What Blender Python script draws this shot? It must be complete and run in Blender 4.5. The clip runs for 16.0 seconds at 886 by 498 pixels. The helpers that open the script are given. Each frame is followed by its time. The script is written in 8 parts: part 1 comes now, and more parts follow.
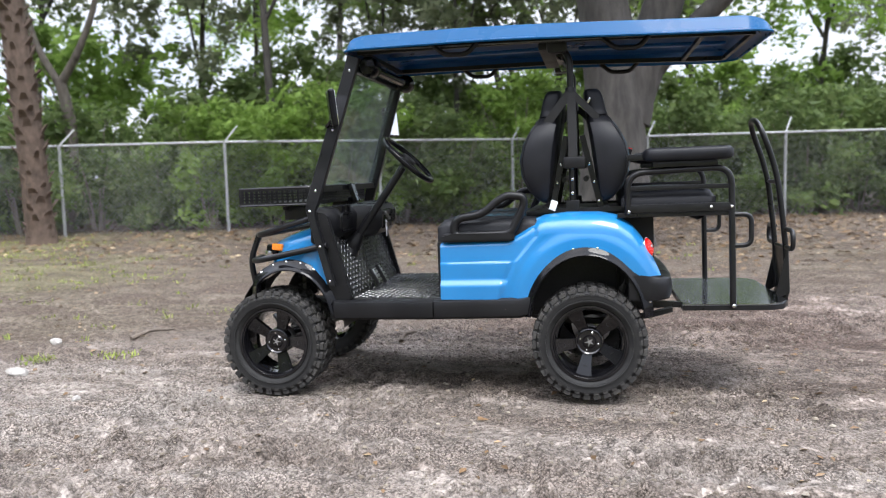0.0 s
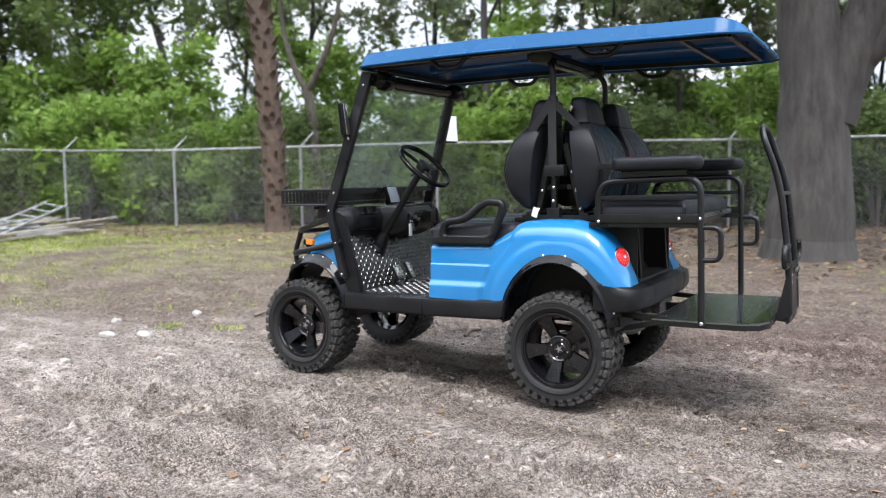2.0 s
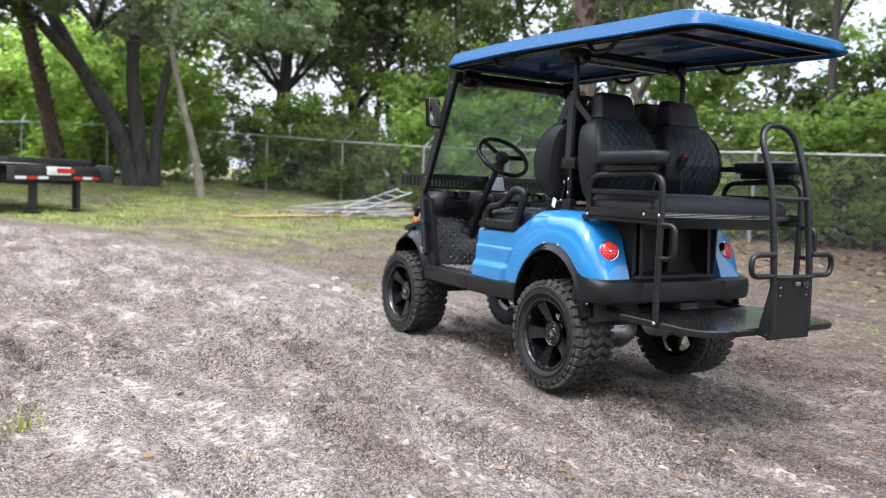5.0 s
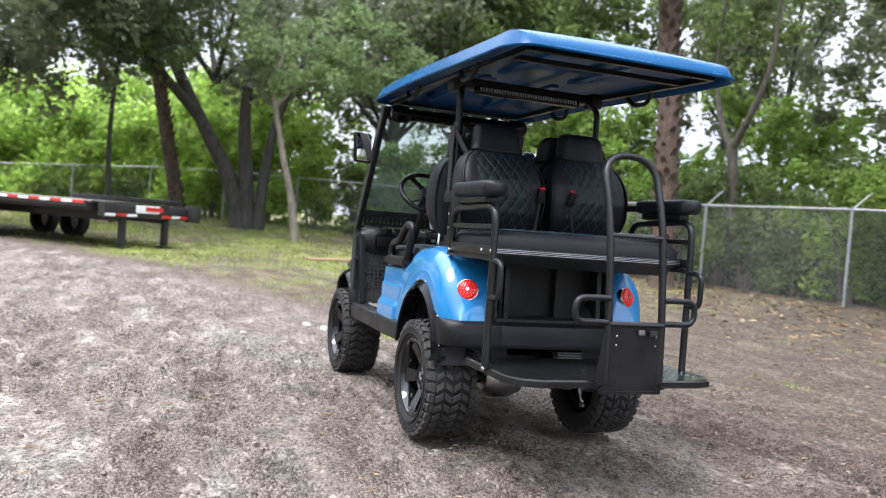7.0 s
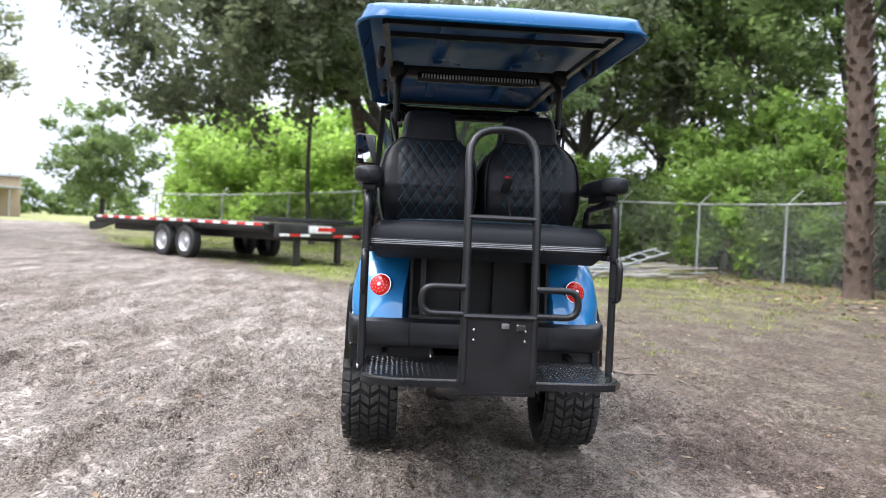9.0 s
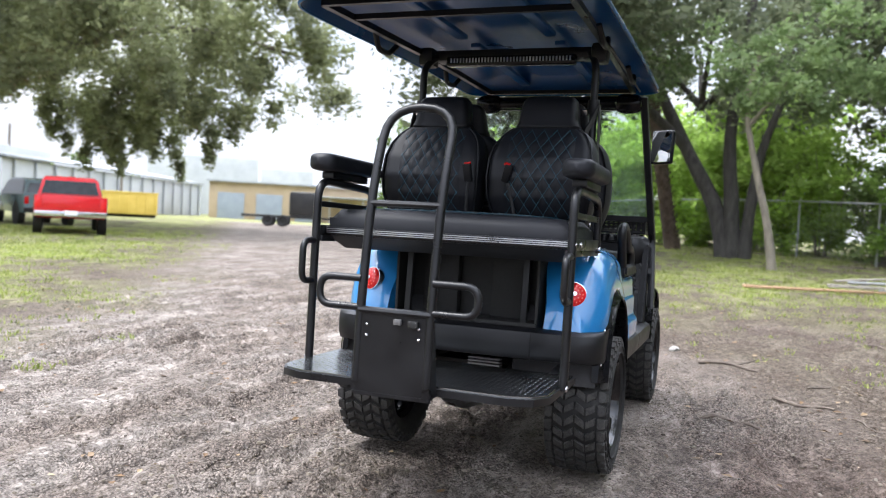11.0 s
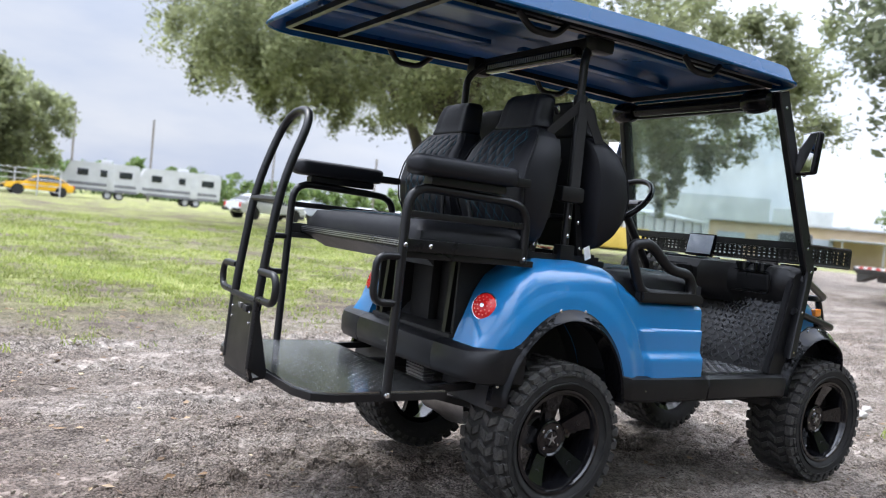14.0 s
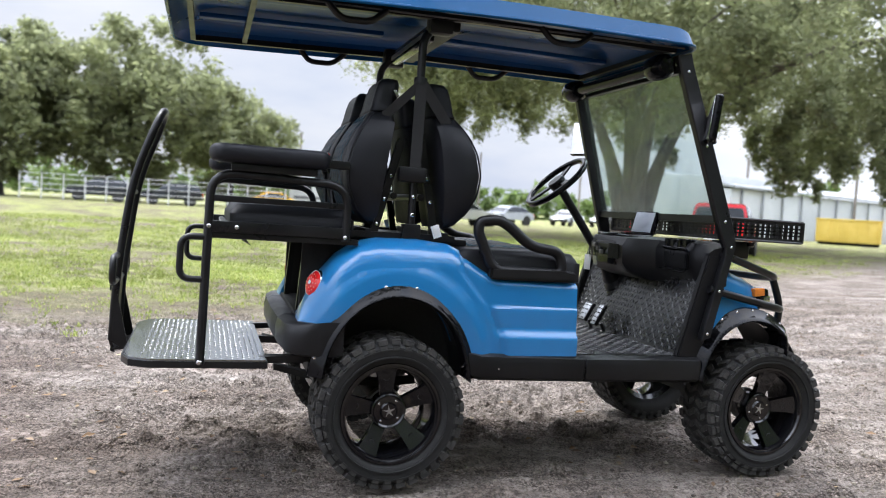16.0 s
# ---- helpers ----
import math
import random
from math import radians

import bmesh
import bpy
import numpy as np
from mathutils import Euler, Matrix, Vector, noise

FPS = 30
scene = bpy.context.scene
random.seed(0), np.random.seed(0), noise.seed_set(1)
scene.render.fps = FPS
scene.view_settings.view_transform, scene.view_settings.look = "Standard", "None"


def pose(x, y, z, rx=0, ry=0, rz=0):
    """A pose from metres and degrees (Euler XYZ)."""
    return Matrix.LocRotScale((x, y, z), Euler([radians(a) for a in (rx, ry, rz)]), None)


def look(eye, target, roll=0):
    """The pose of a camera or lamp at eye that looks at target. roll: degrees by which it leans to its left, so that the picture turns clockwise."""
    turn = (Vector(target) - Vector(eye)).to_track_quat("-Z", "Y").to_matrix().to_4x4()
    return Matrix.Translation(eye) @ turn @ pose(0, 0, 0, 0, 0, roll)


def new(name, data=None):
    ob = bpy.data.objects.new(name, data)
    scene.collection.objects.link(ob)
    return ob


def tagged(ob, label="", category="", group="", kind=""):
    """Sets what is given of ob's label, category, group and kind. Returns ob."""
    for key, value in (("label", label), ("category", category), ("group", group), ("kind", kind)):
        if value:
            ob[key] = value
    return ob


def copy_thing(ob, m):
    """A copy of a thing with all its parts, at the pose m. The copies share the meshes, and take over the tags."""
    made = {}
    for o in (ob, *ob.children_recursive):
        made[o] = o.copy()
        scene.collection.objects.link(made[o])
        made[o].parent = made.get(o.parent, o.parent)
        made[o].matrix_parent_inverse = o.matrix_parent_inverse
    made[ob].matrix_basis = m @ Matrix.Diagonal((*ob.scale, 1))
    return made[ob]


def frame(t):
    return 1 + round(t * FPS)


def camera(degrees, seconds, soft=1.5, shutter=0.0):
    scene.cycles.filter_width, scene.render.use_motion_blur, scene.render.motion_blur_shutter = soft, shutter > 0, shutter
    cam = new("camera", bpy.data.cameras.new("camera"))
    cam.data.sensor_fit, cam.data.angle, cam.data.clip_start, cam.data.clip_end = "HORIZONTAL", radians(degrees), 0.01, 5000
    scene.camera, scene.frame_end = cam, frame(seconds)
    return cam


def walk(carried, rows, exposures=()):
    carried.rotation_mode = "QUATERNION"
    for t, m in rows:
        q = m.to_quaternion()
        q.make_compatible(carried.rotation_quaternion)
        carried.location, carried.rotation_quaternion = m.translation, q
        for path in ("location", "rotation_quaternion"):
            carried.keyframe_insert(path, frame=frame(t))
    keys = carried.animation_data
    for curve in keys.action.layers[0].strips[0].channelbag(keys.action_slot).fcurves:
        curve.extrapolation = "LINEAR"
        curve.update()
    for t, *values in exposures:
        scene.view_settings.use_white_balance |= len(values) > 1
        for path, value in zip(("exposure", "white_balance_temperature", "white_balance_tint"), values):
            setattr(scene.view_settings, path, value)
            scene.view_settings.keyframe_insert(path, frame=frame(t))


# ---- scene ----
cam = camera(59.0, 16.0, soft=1.1)
cam.data.dof.use_dof, cam.data.dof.focus_distance, cam.data.dof.aperture_fstop = True, 3.4, 2.5
PATH = [
    (0, (0.845, -4.437, 1.165), (0.47, -2.482, 0.975), -1.5),
    (0.5, (1.239, -4.414, 1.17), (0.682, -2.5, 0.996), -1.4),
    (1, (1.587, -4.306, 1.211), (0.915, -2.432, 1.023), -1.0),
    (1.5, (1.966, -4.244, 1.186), (1.11, -2.445, 1.006), -1.0),
    (2, (2.321, -4.149, 1.177), (1.3, -2.44, 0.996), -0.7),
    (2.5, (2.64, -4.01, 1.183), (1.463, -2.403, 1.002), -0.9),
    (3, (2.983, -3.878, 1.163), (1.651, -2.399, 0.973), -0.5),
    (3.5, (3.281, -3.671, 1.141), (1.8, -2.344, 0.924), 0.1),
    (3.7, (3.388, -3.594, 1.139), (1.854, -2.331, 0.914), 0.2),
    (5.8, (4.26, -2.628, 1.074), (2.482, -1.722, 0.937), 4.1),
    (6, (4.291, -2.486, 1.075), (2.498, -1.609, 0.951), 4.2),
    (6.5, (4.344, -2.141, 1.06), (2.512, -1.343, 0.974), 4.8),
    (7, (4.437, -1.797, 1.074), (2.563, -1.101, 1.008), 4.6),
    (7.5, (4.511, -1.448, 1.052), (2.595, -0.879, 0.995), 4.1),
    (8, (4.543, -1.102, 1.059), (2.592, -0.663, 0.999), 3.3),
    (8.2, (4.558, -0.948, 1.049), (2.594, -0.573, 0.989), 2.9),
    (10.3, (4.313, 0.518, 1.038), (2.35, 0.142, 0.973), 3.2),
    (10.5, (4.25, 0.67, 1.041), (2.309, 0.193, 0.973), 3.0),
    (11, (4.106, 0.999, 1.032), (2.233, 0.3, 0.962), 3.0),
    (11.5, (3.979, 1.342, 1.055), (2.209, 0.414, 0.983), 3.3),
    (12, (3.786, 1.645, 1.069), (2.144, 0.504, 1.003), 3.9),
    (12.5, (3.593, 1.922, 1.086), (2.12, 0.57, 1.044), 4.3),
    (13, (3.358, 2.144, 1.1), (2.038, 0.642, 1.066), 4.8),
    (13.5, (3.036, 2.378, 1.094), (1.843, 0.773, 1.035), 5.4),
    (14, (2.743, 2.645, 1.058), (1.66, 0.965, 0.99), 5.5),
    (14.5, (2.428, 2.857, 1.033), (1.463, 1.107, 0.967), 5.0),
    (15, (2.131, 3.059, 1.056), (1.295, 1.244, 0.975), 4.6),
    (15.5, (1.842, 3.25, 1.049), (1.131, 1.382, 0.978), 3.8),
    (16, (1.51, 3.352, 1.081), (0.93, 1.441, 0.98), 3.3),
]
walk(cam, [(t, look(e, a, r)) for t, e, a, r in PATH],
     exposures=[(0, 1.02, 6320, 10), (3.7, 1.06, 6320, 10), (8.2, 1.12, 6320, 10), (11, 1.16, 6300, 10), (13, 1.00, 6160, 10), (14.5, 1.04, 6200, 10), (16, 1.12, 6320, 10)])

# ---- sky and light: overcast summer day, high thin cloud ----
world = bpy.data.worlds.new("overcast_sky")
scene.world = world
world.use_nodes = True
wn, wl = world.node_tree.nodes, world.node_tree.links
wn.clear()
w_out = wn.new("ShaderNodeOutputWorld")
w_bg = wn.new("ShaderNodeBackground")
w_sky = wn.new("ShaderNodeTexSky")
w_sky.sky_type, w_sky.sun_disc = "NISHITA", False
w_sky.sun_elevation, w_sky.sun_rotation = radians(62), radians(200)
w_sky.air_density, w_sky.dust_density = 1.0, 3.0
w_dim = wn.new("ShaderNodeVectorMath")
w_dim.operation = "SCALE"
w_dim.inputs[3].default_value = 0.09
w_geo = wn.new("ShaderNodeTexCoord")
w_map = wn.new("ShaderNodeMapping")
w_map.inputs["Scale"].default_value = (1.0, 1.0, 3.2)
w_noise = wn.new("ShaderNodeTexNoise")
w_noise.inputs["Scale"].default_value = 2.6
w_noise.inputs["Detail"].default_value = 6.0
w_noise.inputs["Roughness"].default_value = 0.55
w_ramp = wn.new("ShaderNodeValToRGB")
w_ramp.color_ramp.elements[0].position, w_ramp.color_ramp.elements[0].color = 0.36, (0.70, 0.765, 0.93, 1)
w_ramp.color_ramp.elements[1].position, w_ramp.color_ramp.elements[1].color = 0.62, (0.95, 0.96, 1.02, 1)
w_mix = wn.new("ShaderNodeMixRGB")
w_mix.inputs[0].default_value = 0.86
wl.new(w_geo.outputs["Generated"], w_map.inputs[0])
wl.new(w_map.outputs[0], w_noise.inputs["Vector"])
wl.new(w_noise.outputs["Fac"], w_ramp.inputs[0])
wl.new(w_sky.outputs[0], w_dim.inputs[0])
wl.new(w_dim.outputs[0], w_mix.inputs[1])
wl.new(w_ramp.outputs[0], w_mix.inputs[2])
wl.new(w_mix.outputs[0], w_bg.inputs[0])
# an overcast sky is about three times as bright overhead as at the horizon
w_sep = wn.new("ShaderNodeSeparateXYZ")
w_rise = wn.new("ShaderNodeMapRange")
w_rise.inputs["From Min"].default_value, w_rise.inputs["From Max"].default_value = 0.16, 0.95
w_rise.inputs["To Min"].default_value, w_rise.inputs["To Max"].default_value = 0.47, 2.0
w_rise.interpolation_type = "SMOOTHSTEP"
wl.new(w_geo.outputs["Generated"], w_sep.inputs[0])
wl.new(w_sep.outputs[2], w_rise.inputs["Value"])
# the cloud is thicker and duller towards the south
w_west = wn.new("ShaderNodeVectorMath")
w_west.operation = "DOT_PRODUCT"
w_west.inputs[1].default_value = (0.15, -0.99, 0.0)
w_thin = wn.new("ShaderNodeMapRange")
w_thin.inputs["From Min"].default_value, w_thin.inputs["From Max"].default_value = 0.45, 0.92
w_thin.inputs["To Min"].default_value, w_thin.inputs["To Max"].default_value = 1.6, 1.0
w_thin.interpolation_type = "SMOOTHSTEP"
w_both = wn.new("ShaderNodeMath")
w_both.operation = "MULTIPLY"
wl.new(w_geo.outputs["Generated"], w_west.inputs[0])
wl.new(w_west.outputs["Value"], w_thin.inputs["Value"])
wl.new(w_rise.outputs[0], w_both.inputs[0])
wl.new(w_thin.outputs[0], w_both.inputs[1])
wl.new(w_both.outputs[0], w_bg.inputs[1])
wl.new(w_bg.outputs[0], w_out.inputs[0])

sun = new("sun", bpy.data.lights.new("sun", "SUN"))
sun.data.energy, sun.data.angle, sun.data.color = 1.8, radians(24), (1.0, 0.97, 0.92)
sun.matrix_world = look((9.0, -14.0, 32.0), (0, 0, 0))


# ---- building helpers ----
def link_mesh(name, me, mat, parent=None, label="", smooth=40):
    me.materials.append(mat)
    if smooth:
        me.polygons.foreach_set("use_smooth", [True] * len(me.polygons))
        me.set_sharp_from_angle(angle=radians(smooth))
    ob = new(name, me)
    ob.parent = parent
    if label:
        tagged(ob, label)
    return ob


def part(name, bm, mat, parent=None, label="", smooth=40, clean=True):
    if clean:
        bmesh.ops.recalc_face_normals(bm, faces=bm.faces)
    me = bpy.data.meshes.new(name)
    bm.to_mesh(me)
    bm.free()
    return link_mesh(name, me, mat, parent, label, smooth)


def raw(name, verts, faces, mat, parent=None, label="", smooth=0):
    me = bpy.data.meshes.new(name)
    me.from_pydata(verts, [], faces)
    return link_mesh(name, me, mat, parent, label, smooth)


def empty(name, m=None, label="", category="", group="", kind=""):
    ob = new(name)
    ob.empty_display_size = 0.1
    if m is not None:
        ob.matrix_basis = m
    return tagged(ob, label, category, group, kind)


def box(bm, c, s, bevel=0.0, rot=(0, 0, 0), seg=2):
    """A box with centre c and sizes s."""
    made = bmesh.ops.create_cube(bm, size=1.0)["verts"]
    m = pose(*c, *rot) @ Matrix.Diagonal((*s, 1))
    bmesh.ops.transform(bm, matrix=m, verts=made)
    if bevel > 0:
        edges = list({e for v in made for e in v.link_edges})
        bmesh.ops.bevel(bm, geom=edges, offset=bevel, segments=seg, affect="EDGES", profile=0.6)
    return bm


def B():
    return bmesh.new()


def box_part(name, c, s, mat, parent, bevel=0.004, rot=(0, 0, 0), label=""):
    return part(name, box(B(), c, s, bevel, rot), mat, parent, label)


def rounded(pts, fillet, closed=False):
    """A polyline with its corners rounded."""
    pts = [Vector(p) for p in pts]
    n, out = len(pts), []
    for i, p in enumerate(pts):
        if not closed and i in (0, n - 1):
            out.append(p)
            continue
        a, b = pts[i - 1] - p, pts[(i + 1) % n] - p
        d = min(fillet, a.length * 0.48, b.length * 0.48)
        q, r = p + a.normalized() * d, p + b.normalized() * d
        for k in range(6):
            u = k / 5
            out.append(q * (1 - u) ** 2 + p * 2 * u * (1 - u) + r * u * u)
    return out


def tube(bm, pts, r, seg=8, fillet=0.04, closed=False, square=False, radii=None):
    """A round or square bar along a polyline."""
    path = rounded(pts, fillet, closed) if fillet else [Vector(p) for p in pts]
    n = len(path)
    tang = []
    for i in range(n):
        a = path[i - 1] if (i or closed) else path[0]
        b = path[(i + 1) % n] if (i < n - 1 or closed) else path[-1]
        tang.append((b - a).normalized())
    up = Vector((0, 0, 1)) if abs(tang[0].z) < 0.9 else Vector((0, 1, 0))
    side = tang[0].cross(up).normalized()
    rings = []
    count = 4 if square else seg
    for i in range(n):
        side = (side - tang[i] * side.dot(tang[i])).normalized()
        over = side.cross(tang[i]).normalized()
        rr = radii[min(len(radii) - 1, i)] if radii else r
        ring = []
        for k in range(count):
            ang = 2 * math.pi * (k + (0.5 if square else 0)) / count
            f = rr * (1.25 if square else 1.0)
            ring.append(bm.verts.new(path[i] + (side * math.cos(ang) + over * math.sin(ang)) * f))
        rings.append(ring)
    for i in range(n if closed else n - 1):
        a, b = rings[i], rings[(i + 1) % n]
        for k in range(count):
            bm.faces.new((a[k], a[(k + 1) % count], b[(k + 1) % count], b[k]))
    if not closed:
        bm.faces.new(rings[0])
        bm.faces.new(list(reversed(rings[-1])))
    return bm


def tube_part(name, pts, r, mat, parent, label="", **kw):
    return part(name, tube(B(), pts, r, **kw), mat, parent, label)


def lathe(bm, profile, seg=48, centre=(0, 0, 0), closed=False, axis="y"):
    """Turns a profile of (radius, along) about an axis."""
    c = Vector(centre)
    rings = []
    for k in range(seg):
        a = 2 * math.pi * k / seg
        ring = []
        for r, h in profile:
            if axis == "y":
                v = Vector((r * math.cos(a), h, r * math.sin(a)))
            elif axis == "z":
                v = Vector((r * math.cos(a), r * math.sin(a), h))
            else:
                v = Vector((h, r * math.cos(a), r * math.sin(a)))
            ring.append(bm.verts.new(c + v))
        rings.append(ring)
    m = len(profile)
    for k in range(seg):
        a, b = rings[k], rings[(k + 1) % seg]
        for i in range(m if closed else m - 1):
            bm.faces.new((a[i], a[(i + 1) % m], b[(i + 1) % m], b[i]))
    return bm


def loft(bm, sections, closed=False, caps=False):
    """A skin over rows of points, all of one length."""
    rows = [[bm.verts.new(p) for p in s] for s in sections]
    m = len(rows[0])
    for a, b in zip(rows, rows[1:]):
        for i in range(m if closed else m - 1):
            bm.faces.new((a[i], a[(i + 1) % m], b[(i + 1) % m], b[i]))
    if caps:
        bm.faces.new(rows[0])
        bm.faces.new(list(reversed(rows[-1])))
    return bm


def slab(bm, outline, lift):
    """A flat outline of 3D points, thickened by the vector lift."""
    a = [bm.verts.new(p) for p in outline]
    b = [bm.verts.new(Vector(p) + Vector(lift)) for p in outline]
    n = len(a)
    bm.faces.new(a)
    bm.faces.new(list(reversed(b)))
    for i in range(n):
        bm.faces.new((a[i], a[(i + 1) % n], b[(i + 1) % n], b[i]))
    return bm


def ss(a, b, x):
    t = min(1.0, max(0.0, (x - a) / ((b - a) or 1e-6)))
    return t * t * (3 - 2 * t)


def line(keys, x):
    if x <= keys[0][0]:
        return keys[0][1]
    for (a, u), (b, v) in zip(keys, keys[1:]):
        if x <= b:
            return u + (v - u) * (x - a) / (b - a)
    return keys[-1][1]


# ---- materials ----
class Nodes:
    """Short hands for building a node material."""

    def __init__(self, name):
        self.mat = bpy.data.materials.new(name)
        self.mat.use_nodes = True
        self.t = self.mat.node_tree
        self.bsdf = self.t.nodes["Principled BSDF"]
        self.coord = self.t.nodes.new("ShaderNodeTexCoord")

    def add(self, kind, **inputs):
        n = self.t.nodes.new(kind)
        for k, v in inputs.items():
            n.inputs[k.replace("_", " ")].default_value = v
        return n

    def link(self, a, b):
        self.t.links.new(a, b)

    def noise(self, scale, detail=4.0, rough=0.55, space="Object", stretch=None):
        n = self.add("ShaderNodeTexNoise", Scale=scale, Detail=detail, Roughness=rough)
        src = self.coord.outputs[space]
        if stretch:
            mp = self.add("ShaderNodeMapping", Scale=stretch)
            self.link(src, mp.inputs[0])
            src = mp.outputs[0]
        self.link(src, n.inputs["Vector"])
        return n.outputs["Fac"]

    def cells(self, scale, jitter=1.0):
        n = self.add("ShaderNodeTexVoronoi", Scale=scale, Randomness=jitter)
        self.link(self.coord.outputs["Object"], n.inputs["Vector"])
        return n.outputs["Distance"]

    def ramp(self, fac, stops):
        n = self.t.nodes.new("ShaderNodeValToRGB")
        e = n.color_ramp.elements
        while len(e) < len(stops):
            e.new(0.5)
        for k, (p, c) in enumerate(stops):
            e[k].position = p
            e[k].color = (*c, 1) if len(c) == 3 else c
        self.link(fac, n.inputs[0])
        return n.outputs[0]

    def mix(self, fac, a, b, kind="MIX"):
        n = self.t.nodes.new("ShaderNodeMixRGB")
        n.blend_type = kind
        for k, v in ((0, fac), (1, a), (2, b)):
            if isinstance(v, (int, float)):
                n.inputs[k].default_value = v if k == 0 else (v, v, v, 1)
            elif isinstance(v, tuple):
                n.inputs[k].default_value = (*v, 1)
            else:
                self.link(v, n.inputs[k])
        return n.outputs[0]

    def math(self, op, a, b=0.0):
        n = self.t.nodes.new("ShaderNodeMath")
        n.operation = op
        for k, v in ((0, a), (1, b)):
            if isinstance(v, (int, float)):
                n.inputs[k].default_value = v
            else:
                self.link(v, n.inputs[k])
        return n.outputs[0]

    def bump(self, height, strength=0.3, distance=0.01):
        n = self.add("ShaderNodeBump", Strength=strength, Distance=distance)
        self.link(height, n.inputs["Height"])
        self.link(n.outputs[0], self.bsdf.inputs["Normal"])

    def set(self, colour=None, rough=None, metal=None, **more):
        for k, v in (("Base Color", colour), ("Roughness", rough), ("Metallic", metal)):
            if v is None:
                continue
            if isinstance(v, (int, float)):
                self.bsdf.inputs[k].default_value = v
            elif isinstance(v, tuple):
                self.bsdf.inputs[k].default_value = (*v, 1)
            else:
                self.link(v, self.bsdf.inputs[k])
        for k, v in more.items():
            self.bsdf.inputs[k.replace("_", " ")].default_value = v
        return self


def surface(name, dark, light, scale=6.0, rough=(0.4, 0.6), metal=0.0, bump=0.2, fine=120.0, dist=0.002, **more):
    """A general surface: two tones at a large and a small scale, uneven gloss and fine relief."""
    n = Nodes(name)
    big, small = n.noise(scale, 5.0), n.noise(fine, 3.0, 0.6)
    both = n.math("ADD", n.math("MULTIPLY", big, 0.6), n.math("MULTIPLY", small, 0.4))
    n.set(n.ramp(both, [(0.36, dark), (0.64, light)]), None, metal, **more)
    n.link(n.ramp(big, [(0.3, (rough[0],) * 3), (0.7, (rough[1],) * 3)]), n.bsdf.inputs["Roughness"])
    if bump:
        n.bump(small, bump, dist)
    return n.mat


M_BLUE = surface("blue_gelcoat", (0.012, 0.158, 0.39), (0.016, 0.180, 0.43), 3.0, (0.30, 0.40), 0.0, 0.03, 400.0, 0.0004, Specular_IOR_Level=0.3, Coat_Weight=1.0, Coat_Roughness=0.02)
# the body's gelcoat set darker, to offset the bright sky light on the roof
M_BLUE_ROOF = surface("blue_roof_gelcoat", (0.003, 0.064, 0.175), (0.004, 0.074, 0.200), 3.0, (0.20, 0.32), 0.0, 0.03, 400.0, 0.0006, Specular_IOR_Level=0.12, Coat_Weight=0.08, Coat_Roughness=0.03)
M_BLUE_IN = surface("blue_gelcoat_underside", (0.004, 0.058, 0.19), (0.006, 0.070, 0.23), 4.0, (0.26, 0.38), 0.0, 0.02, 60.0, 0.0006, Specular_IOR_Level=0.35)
M_BLACK = surface("black_textured_plastic", (0.004, 0.004, 0.005), (0.009, 0.009, 0.010), 5.0, (0.36, 0.52), 0.0, 0.2, 500.0, 0.0008, Specular_IOR_Level=0.32)
M_GLOSS = surface("black_gloss_plastic", (0.003, 0.003, 0.004), (0.008, 0.008, 0.009), 5.0, (0.02, 0.08), 0.0, 0.03, 40.0, 0.0006, Specular_IOR_Level=0.18)
M_STEEL = surface("black_powder_coated_steel", (0.005, 0.005, 0.006), (0.011, 0.011, 0.012), 8.0, (0.26, 0.42), 0.0, 0.1, 600.0, 0.0005, Specular_IOR_Level=0.35)
M_VINYL = surface("black_vinyl", (0.0045, 0.005, 0.007), (0.010, 0.0105, 0.014), 6.0, (0.44, 0.60), 0.0, 0.3, 420.0, 0.0010, Specular_IOR_Level=0.30)
M_TEAL = surface("teal_thread", (0.006, 0.042, 0.068), (0.010, 0.062, 0.095), 9.0, (0.5, 0.7), 0.0, 0.0)
M_FABRIC = surface("black_webbing", (0.006, 0.006, 0.007), (0.013, 0.013, 0.014), 9.0, (0.6, 0.8), 0.0, 0.4, 700.0, 0.001)
M_CHROME = surface("bright_steel", (0.55, 0.55, 0.56), (0.72, 0.72, 0.73), 10.0, (0.12, 0.25), 1.0, 0.03)
M_ALU = surface("brushed_aluminium", (0.40, 0.41, 0.42), (0.58, 0.59, 0.60), 8.0, (0.25, 0.42), 1.0, 0.05)
M_CAST = surface("cast_metal_dusty", (0.12, 0.12, 0.12), (0.26, 0.25, 0.24), 14.0, (0.5, 0.7), 0.6, 0.2)
M_WHITE = surface("white_paint", (0.70, 0.70, 0.69), (0.82, 0.82, 0.81), 2.0, (0.35, 0.55), 0.0, 0.05)
M_ORANGE = surface("orange_lens", (0.62, 0.16, 0.02), (0.80, 0.26, 0.03), 20.0, (0.12, 0.2), 0.0, 0.1)
M_RED = surface("red_lens", (0.50, 0.010, 0.012), (0.75, 0.02, 0.02), 60.0, (0.08, 0.16), 0.0, 0.1, 160.0)
M_LED = surface("pale_red_led", (0.70, 0.10, 0.08), (0.85, 0.22, 0.17), 60.0, (0.1, 0.2), 0.0, 0.0)
# dark glass; the sky it mirrors is put in as a pale blue-grey
M_SCREEN = surface("display_glass_sky_tint", (0.30, 0.33, 0.38), (0.38, 0.41, 0.46), 4.0, (0.03, 0.06), 0.0, 0.0)
M_DARK = surface("dark_underbody", (0.006, 0.006, 0.006), (0.016, 0.015, 0.014), 7.0, (0.6, 0.8), 0.0, 0.2)


